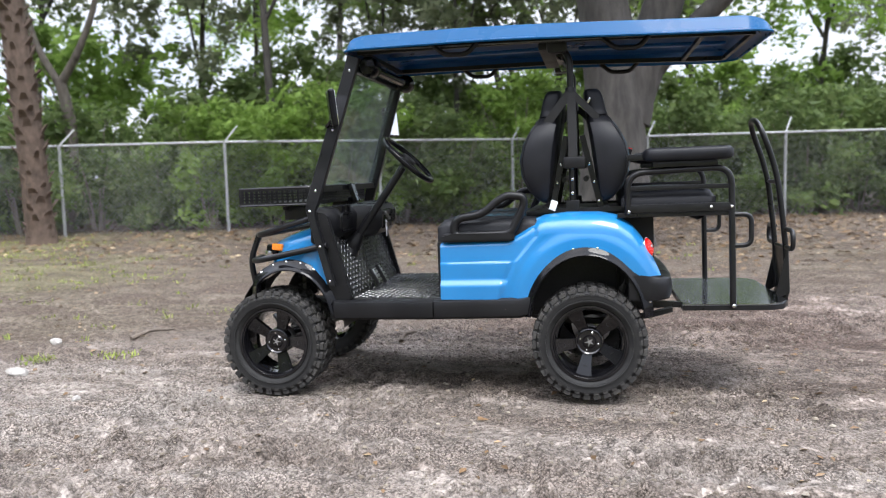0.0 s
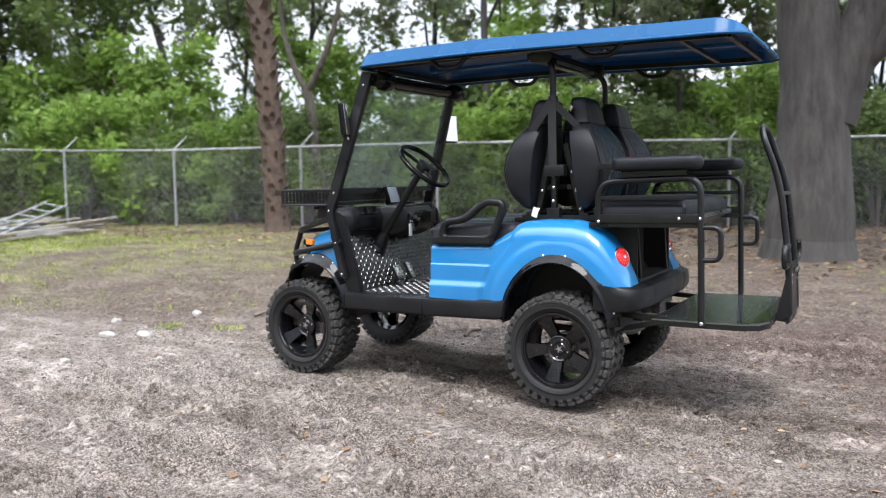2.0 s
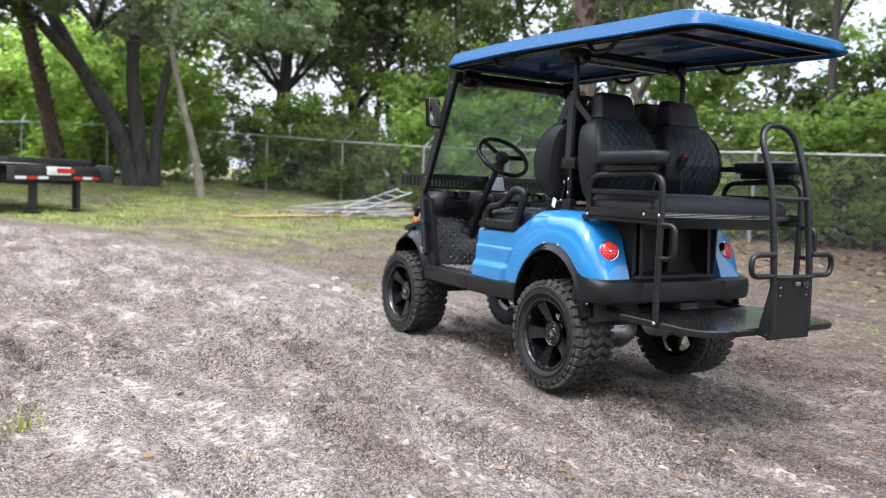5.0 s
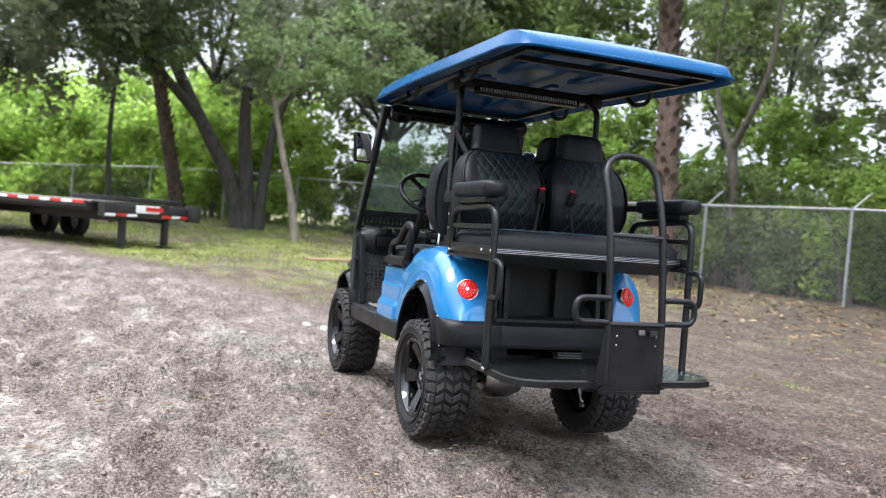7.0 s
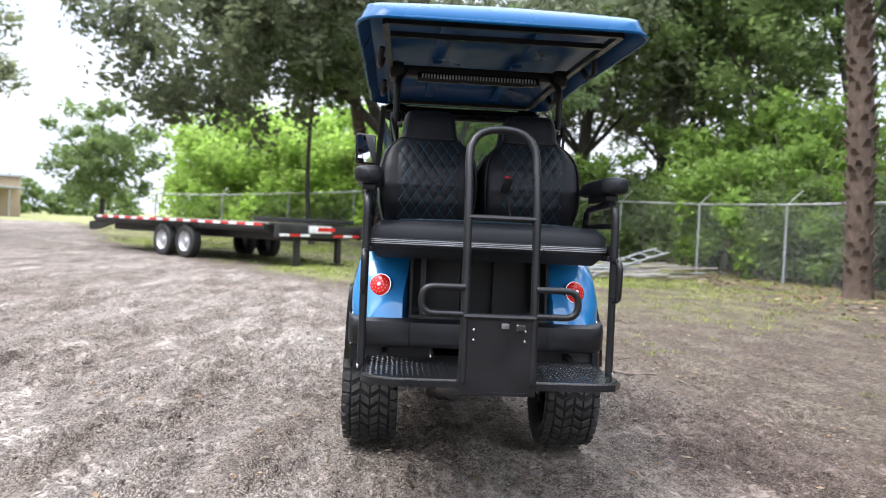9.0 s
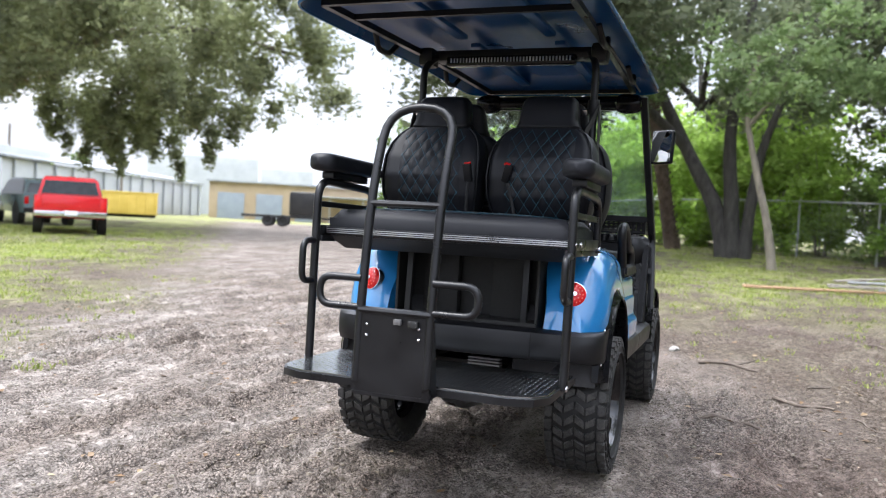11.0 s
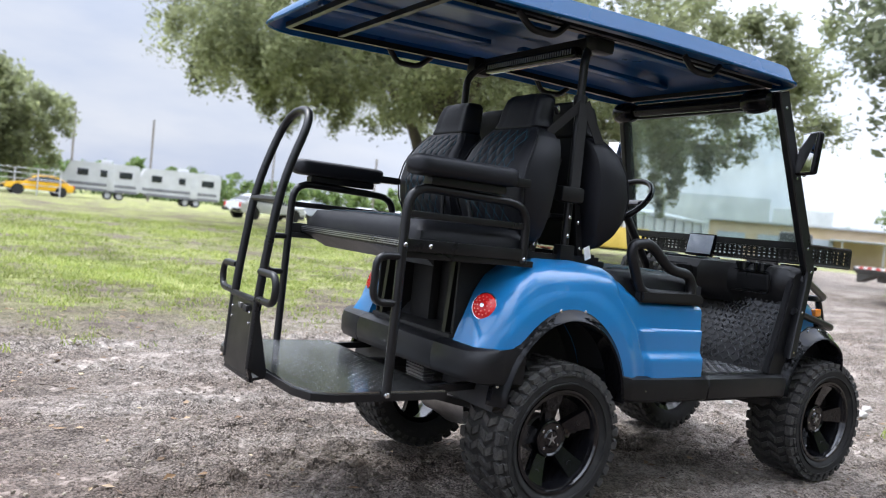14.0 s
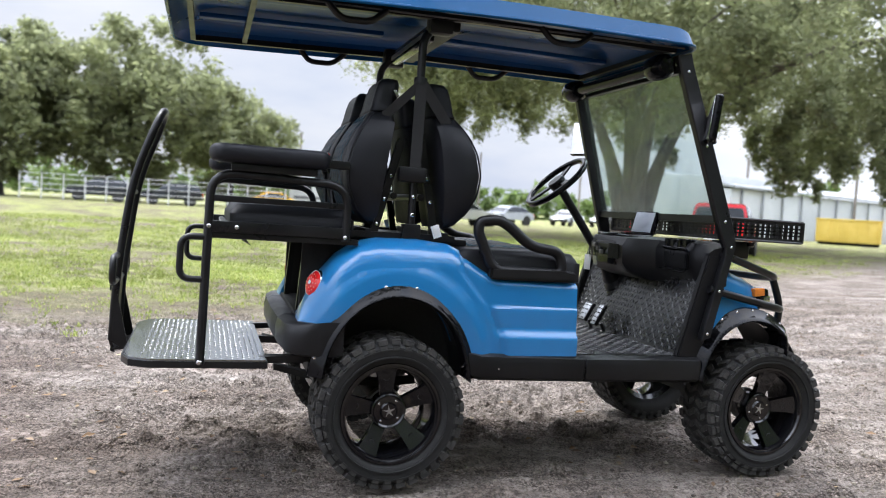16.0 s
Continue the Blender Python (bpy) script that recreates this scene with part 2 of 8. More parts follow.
def rim_paint():
    n = Nodes("black_satin_alloy")
    n.set(n.ramp(n.noise(14.0), [(0.35, (0.003, 0.003, 0.004)), (0.7, (0.007, 0.007, 0.008))]), 0.2, 0.0, Specular_IOR_Level=0.6)
    n.link(n.ramp(n.noise(9.0), [(0.3, (0.05,) * 3), (0.7, (0.13,) * 3)]), n.bsdf.inputs["Roughness"])
    return n.mat


M_RIM = rim_paint()
M_LINER = surface("grey_arch_liner", (0.018, 0.018, 0.020), (0.034, 0.034, 0.036), 7.0, (0.5, 0.7), 0.0, 0.2)


def tyre_rubber():
    n = Nodes("tyre_rubber_dusty")
    dust = n.noise(22.0, 6.0, 0.65)
    n.set(n.ramp(dust, [(0.30, (0.006, 0.006, 0.006)), (0.62, (0.012, 0.0115, 0.011)), (0.88, (0.05, 0.047, 0.043))]), 0.75)
    n.bump(n.noise(160.0, 4.0), 0.3, 0.002)
    return n.mat


M_TYRE = tyre_rubber()
M_TREAD = surface("dusty_tread_rubber", (0.012, 0.012, 0.012), (0.060, 0.056, 0.051), 16.0, (0.7, 0.9), 0.0, 0.3, 120.0)


M_PLATE = surface("tread_plate_dark", (0.26, 0.275, 0.28), (0.36, 0.375, 0.38), 6.0, (0.13, 0.22), 1.0, 0.03, 300.0)
M_PLATE_BAR = surface("worn_tread_bars", (0.26, 0.275, 0.28), (0.36, 0.375, 0.38), 9.0, (0.18, 0.28), 1.0, 0.0)
M_RUBBERMAT = surface("rubber_floor_mat", (0.012, 0.012, 0.013), (0.024, 0.024, 0.025), 6.0, (0.20, 0.34), 0.0, 0.1, 300.0, Specular_IOR_Level=0.75)
M_STUD = surface("polished_rubber_stud", (0.035, 0.036, 0.038), (0.060, 0.062, 0.065), 8.0, (0.16, 0.28), 0.0, 0.0, Specular_IOR_Level=0.8)


def tinted_glass():
    n = Nodes("tinted_windscreen")
    n.set((0.70, 0.80, 0.76), 0.0, 0.0, Transmission_Weight=1.0, IOR=1.35)
    # a thin dust film that also puts the veil of reflected sky on the pane
    film = n.add("ShaderNodeBsdfDiffuse", Color=(0.30, 0.36, 0.33, 1))
    mx = n.t.nodes.new("ShaderNodeMixShader")
    n.link(n.ramp(n.noise(6.0, 5.0), [(0.3, (0.07,) * 3), (0.7, (0.16,) * 3)]), mx.inputs[0])
    n.link(n.bsdf.outputs[0], mx.inputs[1])
    n.link(film.outputs[0], mx.inputs[2])
    n.link(mx.outputs[0], n.t.nodes["Material Output"].inputs[0])
    return n.mat


M_GLASS = tinted_glass()


def mirror_glass():
    n = Nodes("mirror_glass")
    n.set((0.9, 0.9, 0.9), 0.02, 1.0)
    return n.mat


M_MIRROR = mirror_glass()


def leaf_material(name, stops, light=0.35):
    """Leaves that let some light through; each leaf takes its own tone."""
    n = Nodes(name)
    geo = n.t.nodes.new("ShaderNodeNewGeometry")
    col = n.ramp(geo.outputs["Random Per Island"], stops)
    patch = n.ramp(n.noise(0.55, 3.0), [(0.3, (0.62, 0.62, 0.62)), (0.7, (1.25, 1.25, 1.1))])
    col = n.mix(1.0, col, patch, "MULTIPLY")
    n.set(col, 0.5)
    n.bsdf.inputs["Specular IOR Level"].default_value = 0.25
    tr = n.t.nodes.new("ShaderNodeBsdfTranslucent")
    n.link(col, tr.inputs[0])
    mx = n.t.nodes.new("ShaderNodeMixShader")
    mx.inputs[0].default_value = light
    n.link(n.bsdf.outputs[0], mx.inputs[1])
    n.link(tr.outputs[0], mx.inputs[2])
    n.link(mx.outputs[0], n.t.nodes["Material Output"].inputs[0])
    return n.mat


M_OAK_LEAF = leaf_material("live_oak_leaves", [(0.0, (0.130, 0.155, 0.096)), (0.5, (0.172, 0.198, 0.126)), (1.0, (0.218, 0.242, 0.162))], 0.66)
M_FRESH_LEAF = leaf_material("fresh_green_leaves", [(0.0, (0.170, 0.270, 0.060)), (0.5, (0.225, 0.350, 0.080)), (1.0, (0.300, 0.425, 0.120))], 0.58)
M_YOUNG_LEAF = leaf_material("young_tree_leaves", [(0.0, (0.135, 0.195, 0.085)), (0.5, (0.185, 0.260, 0.115)), (1.0, (0.250, 0.325, 0.165))], 0.58)
# lime-green bank leaves, brightened so that the sunlight on them is in the colour
M_VINE_LEAF = leaf_material("sunlit_bank_leaves", [(0.0, (0.28, 0.42, 0.090)), (0.5, (0.36, 0.53, 0.115)), (1.0, (0.46, 0.62, 0.180))], 0.70)
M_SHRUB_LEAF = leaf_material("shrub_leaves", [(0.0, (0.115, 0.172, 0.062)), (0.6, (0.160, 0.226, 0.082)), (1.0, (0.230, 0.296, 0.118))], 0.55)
M_LAWN_OAK_LEAF = leaf_material("olive_oak_leaves", [(0.0, (0.190, 0.212, 0.118)), (0.5, (0.250, 0.274, 0.156)), (1.0, (0.320, 0.342, 0.205))], 0.68)
M_GRASS = leaf_material("grass_blades", [(0.0, (0.165, 0.215, 0.052)), (0.5, (0.265, 0.320, 0.080)), (1.0, (0.37, 0.385, 0.135))], 0.3)
M_LITTER = leaf_material("dry_leaves", [(0.0, (0.09, 0.055, 0.030)), (0.5, (0.20, 0.120, 0.065)), (0.90, (0.29, 0.21, 0.140)), (1.0, (0.42, 0.33, 0.22))], 0.1)


def bark(name, dark, light, scale, stretch, depth=0.03):
    n = Nodes(name)
    f = n.noise(scale, 8.0, 0.65, stretch=stretch)
    g = n.noise(1.3, 3.0)
    col = n.mix(n.ramp(g, [(0.35, (0, 0, 0)), (0.7, (0.7, 0.7, 0.7))]), n.ramp(f, [(0.32, dark), (0.66, light)]), tuple(0.5 * (a + b) for a, b in zip(dark, light)))
    n.set(col, 0.9)
    n.bump(f, 0.9, depth)
    return n.mat


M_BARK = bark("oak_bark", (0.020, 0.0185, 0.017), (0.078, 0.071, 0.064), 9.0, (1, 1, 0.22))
# paler oak bark: the sun on the great oak's trunk is in its colour
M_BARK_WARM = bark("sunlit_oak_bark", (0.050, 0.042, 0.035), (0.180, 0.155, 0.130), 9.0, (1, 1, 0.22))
M_BARK_PALE = bark("pale_smooth_bark", (0.11, 0.095, 0.075), (0.30, 0.265, 0.215), 5.0, (1, 1, 0.35), 0.012)
M_PALM = bark("palm_trunk", (0.035, 0.024, 0.018), (0.150, 0.105, 0.080), 12.0, (1, 1, 0.5), 0.03)
M_BOOT = bark("palm_frond_stub", (0.040, 0.027, 0.021), (0.150, 0.106, 0.082), 14.0, (1, 1, 0.5), 0.01)


# ---- ground ----
def lift_of(x, y):
    """The lie of the land: a level yard that rises a little towards the fence and the trees."""
    r = math.hypot(x, y)
    z = 0.10 * ss(4.0, 10.0, r) + 0.10 * ss(15, 50, r)
    z += 0.45 * ss(-12, -26, x) * ss(-10, 0, y) if x < -12 else 0.0
    z += 0.06 * ss(5, 11, y) * ss(2, -8, x) if x < 2 else 0.0
    return z


NORTH_EDGE = [(-60, -27), (-40, -18), (-19, -9.0), (-11, -3.9), (-7.7, -1.7), (-5.1, -0.8), (-3, 0.1), (-1.8, 0.9), (1.7, 1.9), (4, 3.2), (8, 4.0), (30, 6)]
SOUTH_EDGE = [(-60, -46), (-40, -30), (-19, -16.2), (-6.9, -7.6), (-2.6, -4.9), (-0.4, -3.9), (1.5, -3.4), (4, -3.6), (8, -4.4), (30, -8)]


def sandy(x, y):
    """1 on the bare sandy drive, 0 on grass or leaf litter."""
    wob = 0.9 * noise.noise((x * 0.16, y * 0.16, 3.1)) + 0.5 * noise.noise((x * 0.5, y * 0.5, 7.7)) + 0.2 * noise.noise((x * 1.7, y * 1.7, 2.0))
    far_side = line(NORTH_EDGE, x) + 0.7 * wob
    near_side = line(SOUTH_EDGE, x) + 0.9 * wob
    return ss(far_side + 0.9, far_side - 0.4, y) * ss(near_side - 1.2, near_side + 0.6, y)


RUTS = ((-2.55, 0.20, 0.026), (-1.55, 0.18, 0.020), (-3.7, 0.25, 0.028), (1.30, 0.20, 0.034), (1.85, 0.17, 0.030), (2.45, 0.20, 0.026), (-0.9, 0.18, 0.012), (-2.05, 0.16, 0.016), (-3.1, 0.16, 0.016), (0.75, 0.14, 0.016), (3.1, 0.20, 0.020))


def rough_of(x, y):
    """Wheel ruts with their tread prints, and trodden crumbly lumps of the drive."""
    r = math.hypot(x, y)
    fade = 1.0 - ss(9.0, 16.0, r)
    if fade <= 0:
        return 0.0
    s = sandy(x, y)
    bend = 0.30 * math.sin(x * 0.22 + 0.6)
    h = prints = 0.0
    for k, (yc, w, d) in enumerate(RUTS):
        q = (y - yc - bend * (1 if yc < 0 else 0.4) - 0.08 * noise.noise((x * 0.9, k * 5.0, 0.0))) / w
        if abs(q) > 4:
            continue
        e = math.exp(-q * q)
        h += d * (-e + 0.55 * math.exp(-(abs(q) - 1.7) ** 2 * 2.0))
        if e > 0.25:
            wave = math.sin((x + 0.5 * abs(q) * w) * 62.0 + k + 1.5 * noise.noise((x * 2.0, yc, 3.0)))
            prints += 0.022 * e * (abs(wave) ** 0.6 * math.copysign(1, wave)) * ss(-0.20, 0.20, noise.noise((x * 0.7, yc, 8.0)))
    crumb = ss(-0.25, 0.35, noise.noise((x * 0.55, y * 1.1, 6.0)))
    h += 0.024 * noise.noise((x * 0.9, y * 1.7, 0.0)) + 0.020 * noise.noise((x * 2.6, y * 4.5, 2.0)) + prints
    h += (0.4 + 0.6 * crumb) * (0.026 * noise.noise((x * 7.0, y * 11.0, 5.0)) + 0.018 * noise.noise((x * 17.0, y * 19.0, 1.0)) * (1 - ss(3.5, 7.0, r)))
    # kicked-up clods: rounded lumps that stand on the trodden skin
    clod = 1 - ss(4.5, 8.0, r)
    if clod > 0:
        lump = max(0.0, noise.noise((x * 6.5, y * 8.5, 9.0)) - 0.12)
        small = max(0.0, noise.noise((x * 13.0, y * 15.0, 4.0)) - 0.15)
        h += clod * (0.25 + 0.75 * crumb) * (0.095 * lump + 0.055 * small)
    return h * fade * (0.45 + 0.55 * s)


def under_wheels(x, y):
    """The ground is pressed level where the tyres stand."""
    near = min((x - a) ** 2 + (y - b) ** 2 for a in (-0.83, 0.83) for b in (-0.455, 0.455))
    return ss(0.05, 0.45, math.sqrt(near))


def ground_height(x, y):
    return lift_of(x, y) + rough_of(x, y) * under_wheels(x, y)


def ground_material():
    n = Nodes("sandy_yard_ground")
    fac = n.t.nodes.new("ShaderNodeAttribute")
    fac.attribute_name = "cover"
    sep = n.t.nodes.new("ShaderNodeSeparateColor")
    n.link(fac.outputs["Color"], sep.inputs[0])

    def grey(v):
        return (v, v, v)

    def grains(scale):
        """Rounded crumbs: how far from the middle of each, and a tone of its own."""
        v = n.add("ShaderNodeTexVoronoi", Scale=scale, Randomness=1.0)
        wob = n.t.nodes.new("ShaderNodeVectorMath")
        wob.operation = "MULTIPLY_ADD"
        nz = n.add("ShaderNodeTexNoise", Scale=scale * 0.8, Detail=2.0)
        n.link(n.coord.outputs["Object"], nz.inputs["Vector"])
        n.link(nz.outputs["Color"], wob.inputs[0])
        wob.inputs[1].default_value = (0.25 / scale,) * 3
        n.link(n.coord.outputs["Object"], wob.inputs[2])
        n.link(wob.outputs[0], v.inputs["Vector"])
        tone = n.t.nodes.new("ShaderNodeSeparateColor")
        n.link(v.outputs["Color"], tone.inputs[0])
        return v.outputs["Distance"], tone.outputs[0]

    big = n.noise(0.5, 5.0, 0.6)
    mid = n.noise(3.0, 6.0, 0.65, stretch=(0.5, 1.0, 1.0))
    streak = n.noise(1.5, 6.0, 0.62, stretch=(0.22, 1.5, 1.0))
    fine = n.noise(24.0, 6.0, 0.7)
    grit = n.noise(90.0, 3.0, 0.7)
    d_small, t_small = grains(95.0)
    d_mid, t_mid = grains(34.0)
    # long pale and brown bands along the wheel tracks
    mass = n.math("ADD", n.math("MULTIPLY", streak, 0.5), n.math("ADD", n.math("MULTIPLY", mid, 0.30), n.math("MULTIPLY", fine, 0.20)))
    sand = n.ramp(mass, [(0.40, (0.420, 0.373, 0.330)), (0.48, (0.375, 0.324, 0.281)), (0.535, (0.300, 0.250, 0.212)), (0.60, (0.222, 0.179, 0.148))])
    sand = n.mix(n.ramp(big, [(0.46, grey(0)), (0.62, grey(0.5))]), sand, (0.235, 0.190, 0.158))
    damp = n.ramp(mass, [(0.40, (0.285, 0.222, 0.190)), (0.49, (0.182, 0.134, 0.111)), (0.58, (0.108, 0.077, 0.063))])
    sand = n.mix(sep.outputs[2], sand, damp)
    # broken skins and kicked-up soil, drawn out along the tracks
    torn = n.noise(7.0, 6.0, 0.68, stretch=(0.40, 1.0, 1.0))
    sand = n.mix(1.0, sand, n.ramp(torn, [(0.36, grey(1.10)), (0.48, grey(0.98)), (0.55, grey(0.82)), (0.66, grey(0.62))]), "MULTIPLY")
    # loose crumbs, each with its own tone, where the skin is broken
    loose = n.ramp(n.math("ADD", n.math("MULTIPLY", mid, 0.5), n.math("MULTIPLY", fine, 0.5)), [(0.42, grey(0.20)), (0.54, grey(1.0))])
    own = n.math("ADD", n.math("MULTIPLY", t_small, 0.55), n.math("MULTIPLY", t_mid, 0.45))
    shade = n.ramp(own, [(0.15, grey(0.58)), (0.45, grey(0.94)), (0.85, grey(1.25))])
    sand = n.mix(loose, sand, n.mix(1.0, sand, shade, "MULTIPLY"))
    # moist soil and the shade of the gaps, painted dark between crumbs; pale dry dust
    gap = n.math("MULTIPLY", n.ramp(d_small, [(0.46, grey(0)), (0.62, grey(1.0))]), loose)
    sand = n.mix(gap, sand, n.mix(0.65, sand, (0.032, 0.025, 0.021)))
    sand = n.mix(n.math("MULTIPLY", n.ramp(grit, [(0.56, grey(0)), (0.68, grey(0.7))]), loose), sand, n.mix(0.7, sand, (0.030, 0.024, 0.020)))
    sand = n.mix(n.ramp(fine, [(0.56, grey(0)), (0.70, grey(0.30))]), sand, (0.274, 0.254, 0.232))
    litter = n.ramp(n.math("ADD", n.math("MULTIPLY", fine, 0.6), n.math("MULTIPLY", mid, 0.4)),
                    [(0.36, (0.075, 0.056, 0.044)), (0.5, (0.155, 0.122, 0.099)), (0.64, (0.250, 0.210, 0.176))])
    litter = n.mix(1.0, litter, shade, "MULTIPLY")
    lawn = n.ramp(n.math("ADD", n.math("MULTIPLY", fine, 0.5), n.math("MULTIPLY", mid, 0.5)),
                  [(0.38, (0.170, 0.200, 0.058)), (0.52, (0.285, 0.315, 0.100)), (0.64, (0.430, 0.415, 0.200))])
    col = n.mix(sep.outputs[0], litter, sand)
    turf = n.math("MULTIPLY", sep.outputs[1], n.ramp(n.math("ADD", n.math("MULTIPLY", big, 0.5), n.math("MULTIPLY", mid, 0.5)), [(0.42, grey(0.05)), (0.53, grey(1))]))
    col = n.mix(turf, col, lawn)
    n.set(col, 0.95)
    n.bsdf.inputs["Specular IOR Level"].default_value = 0.15
    h = n.math("ADD", n.math("MULTIPLY", fine, 0.25), n.math("MULTIPLY", grit, 0.06))
    h = n.math("SUBTRACT", h, n.math("MULTIPLY", n.math("ADD", n.math("MULTIPLY", d_small, 0.35), n.math("MULTIPLY", d_mid, 0.70)), loose))
    h = n.math("SUBTRACT", h, n.math("MULTIPLY", torn, 0.6))
    n.bump(h, 1.0, 0.050)
    return n.mat


M_GROUND = ground_material()


def lawn_cover(x, y):
    """How much grass grows at a place."""
    patch = 0.5 + 0.5 * noise.noise((x * 0.35, y * 0.35, 11.0)) + 0.45 * noise.noise((x * 1.1, y * 1.1, 4.0))
    edge = line(SOUTH_EDGE, x) + 0.9 * noise.noise((x * 0.3, y * 0.3, 1.0))
    south = ss(edge + 1.0, edge - 3.6, y)
    north_edge = line(NORTH_EDGE, x)
    north = ss(north_edge, north_edge + 1.4, y) * ss(11, 6, y) * (0.04 + 0.30 * ss(-3.5, -8.0, x) + 0.45 * ss(-8.0, -11.0, x))
    g = max(south, north)
    return max(0.0, min(1.0, g * (1.7 * patch - 0.05)))


def build_ground():
    rings, r = [0.0], 0.05
    while r < 9.0:
        rings.append(r)
        r += 0.028 if r < 5.5 else 0.06
    while r < 4000:
        rings.append(r)
        r *= 1.045
    seg = 960
    verts, cover = [(0, 0, ground_height(0, 0))], [(1, 0, 0)]
    for r in rings[1:]:
        for k in range(seg):
            a = 2 * math.pi * k / seg
            x, y = r * math.cos(a), r * math.sin(a)
            near = r < 60
            verts.append((x, y, ground_height(x, y) if near else lift_of(x, y) - 0.0))
            if near:
                wet = max((0.64 + 0.36 * ss(-0.5, 0.7, y)) * ss(1.0, 2.6, x + 0.45 * y), 0.95 * ss(0.35, 1.3, y) * ss(-1.6, 0.6, x))
                damp = wet * (0.9 + 0.5 * noise.noise((x * 0.45, y * 1.3, 5.0)))
                cover.append((sandy(x, y), lawn_cover(x, y), min(1.0, damp)))
            else:
                cover.append((0.35, 0.95, 0.0))
    faces = [(0, 1 + k, 1 + (k + 1) % seg) for k in range(seg)]
    for i in range(len(rings) - 2):
        a, b = 1 + i * seg, 1 + (i + 1) * seg
        for k in range(seg):
            q = (k + 1) % seg
            faces.append((a + k, b + k, b + q, a + q))
    ob = raw("ground", verts, faces, M_GROUND, smooth=60)
    att = ob.data.color_attributes.new("cover", "FLOAT_COLOR", "POINT")
    att.data.foreach_set("color", [v for c in cover for v in (*c, 1.0)])
    return tagged(ob, "pale trodden sand drive with ruts, leaf litter and patchy grass", "ground", kind="structure")


build_ground()


# ---- the golf cart: front towards -x, driver's side towards -y ----
cart = empty("golf_cart", pose(0, 0, 0.012, 0, -0.75, 0), "lifted blue four-seat golf cart with black trim standing on sandy ground", "golf cart")
SIDES = (-1, 1)


def bolt_mesh(r):
    bm = lathe(B(), [(0.0, 0.0), (r * 0.55, 0.0), (r * 0.9, r * 0.25), (r, r * 0.6), (r, r * 0.9)], 10)
    me = bpy.data.meshes.new("bolt")
    bm.to_mesh(me)
    bm.free()
    me.materials.append(M_CHROME)
    return me


BOLT = bolt_mesh(0.009)
LED = bolt_mesh(0.0035)
LED.materials.clear()
LED.materials.append(M_LED)


def bolt(parent, x, y, z, rz=0.0, rx=0.0, scale=1.0):
    """A bright bolt head whose face looks to -y before it is turned."""
    ob = new("bolt", BOLT)
    ob.parent = parent
    ob.matrix_basis = pose(x, y, z, rx, 0, rz) @ Matrix.Scale(scale, 4)
    return ob


# --- wheels
TYRE_R, TYRE_W = 0.286, 0.245


def build_tyre(parent):
    bm, h, R = B(), TYRE_W / 2, TYRE_R - 0.011
    prof = [(0.180, -h * 0.72), (0.186, -h * 0.82), (0.205, -h * 0.94), (0.232, -h), (0.252, -h * 0.98), (R - 0.014, -h * 0.90), (R - 0.004, -h * 0.80), (R, -h * 0.55),
            (R, h * 0.55), (R - 0.004, h * 0.80), (R - 0.014, h * 0.90), (0.252, h * 0.98), (0.232, h), (0.205, h * 0.94), (0.186, h * 0.82), (0.180, h * 0.72)]
    lathe(bm, prof, 64)
    lathe(bm, [(0.214, -h - 0.0035), (0.219, -h - 0.0035), (0.2195, -h + 0.006), (0.2135, -h + 0.006)], 64, closed=True)
    lathe(bm, [(0.243, -h * 0.995 - 0.003), (0.246, -h * 0.995 - 0.003), (0.2465, -h * 0.9), (0.2425, -h * 0.9)], 64, closed=True)

    def block(a0, outline, r0, r1, taper=0.86):
        """A tread block: an outline of (angle, across) between two radii."""
        ca = sum(p[0] for p in outline) / len(outline)
        cw = sum(p[1] for p in outline) / len(outline)
        lo, hi = [], []
        for da, w in outline:
            for r, f, row in ((r0, 1.0, lo), (r1, taper, hi)):
                a, v = a0 + ca + (da - ca) * f, cw + (w - cw) * f
                row.append(bm.verts.new((r * math.cos(a), v, r * math.sin(a))))
        bm.faces.new(hi)
        for i in range(len(lo)):
            j = (i + 1) % len(lo)
            bm.faces.new((lo[i], lo[j], hi[j], hi[i]))

    tyre = part("tyre", bm, M_TYRE, parent, "black all-terrain tyre with dusty sidewall")
    bm = B()
    n = 34
    step = 2 * math.pi / n
    zig = [(-0.084, 0.10), (-0.042, 0.52), (0.0, 0.06), (0.042, 0.52), (0.084, 0.10)]
    for k in range(n):
        a = k * step
        # a zigzag bar across the crown, cut into four leaning blocks
        for (v0, u0), (v1, u1) in zip(zig, zig[1:]):
            block(a, [(u0 * step, v0 + 0.002), (u1 * step, v1 - 0.002), ((u1 + 0.56) * step, v1 - 0.002), ((u0 + 0.56) * step, v0 + 0.002)], R - 0.014, TYRE_R, 0.90)
        for s in SIDES:
            o = (0.10 if s < 0 else 0.60) * step
            lug = [(0.06, 0.088), (0.78, 0.088), (0.92, h * 0.80), (0.80, h * 0.96), (0.14, h * 0.96), (0.02, h * 0.80)]
            block(a + o, [(u * step, s * v) for u, v in lug], R - 0.012, TYRE_R - 0.005, 0.93)
            wing = [(0.04, h * 0.88), (0.84, h * 0.88), (0.70, h * 1.005), (0.20, h * 1.005)]
            block(a + o, [(u * step, s * v) for u, v in wing], R - 0.034, R - 0.016, 0.94)
    tagged(part("tread", bm, M_TREAD, tyre, "dusty zigzag tread blocks"), kind="stuff")
    return tyre


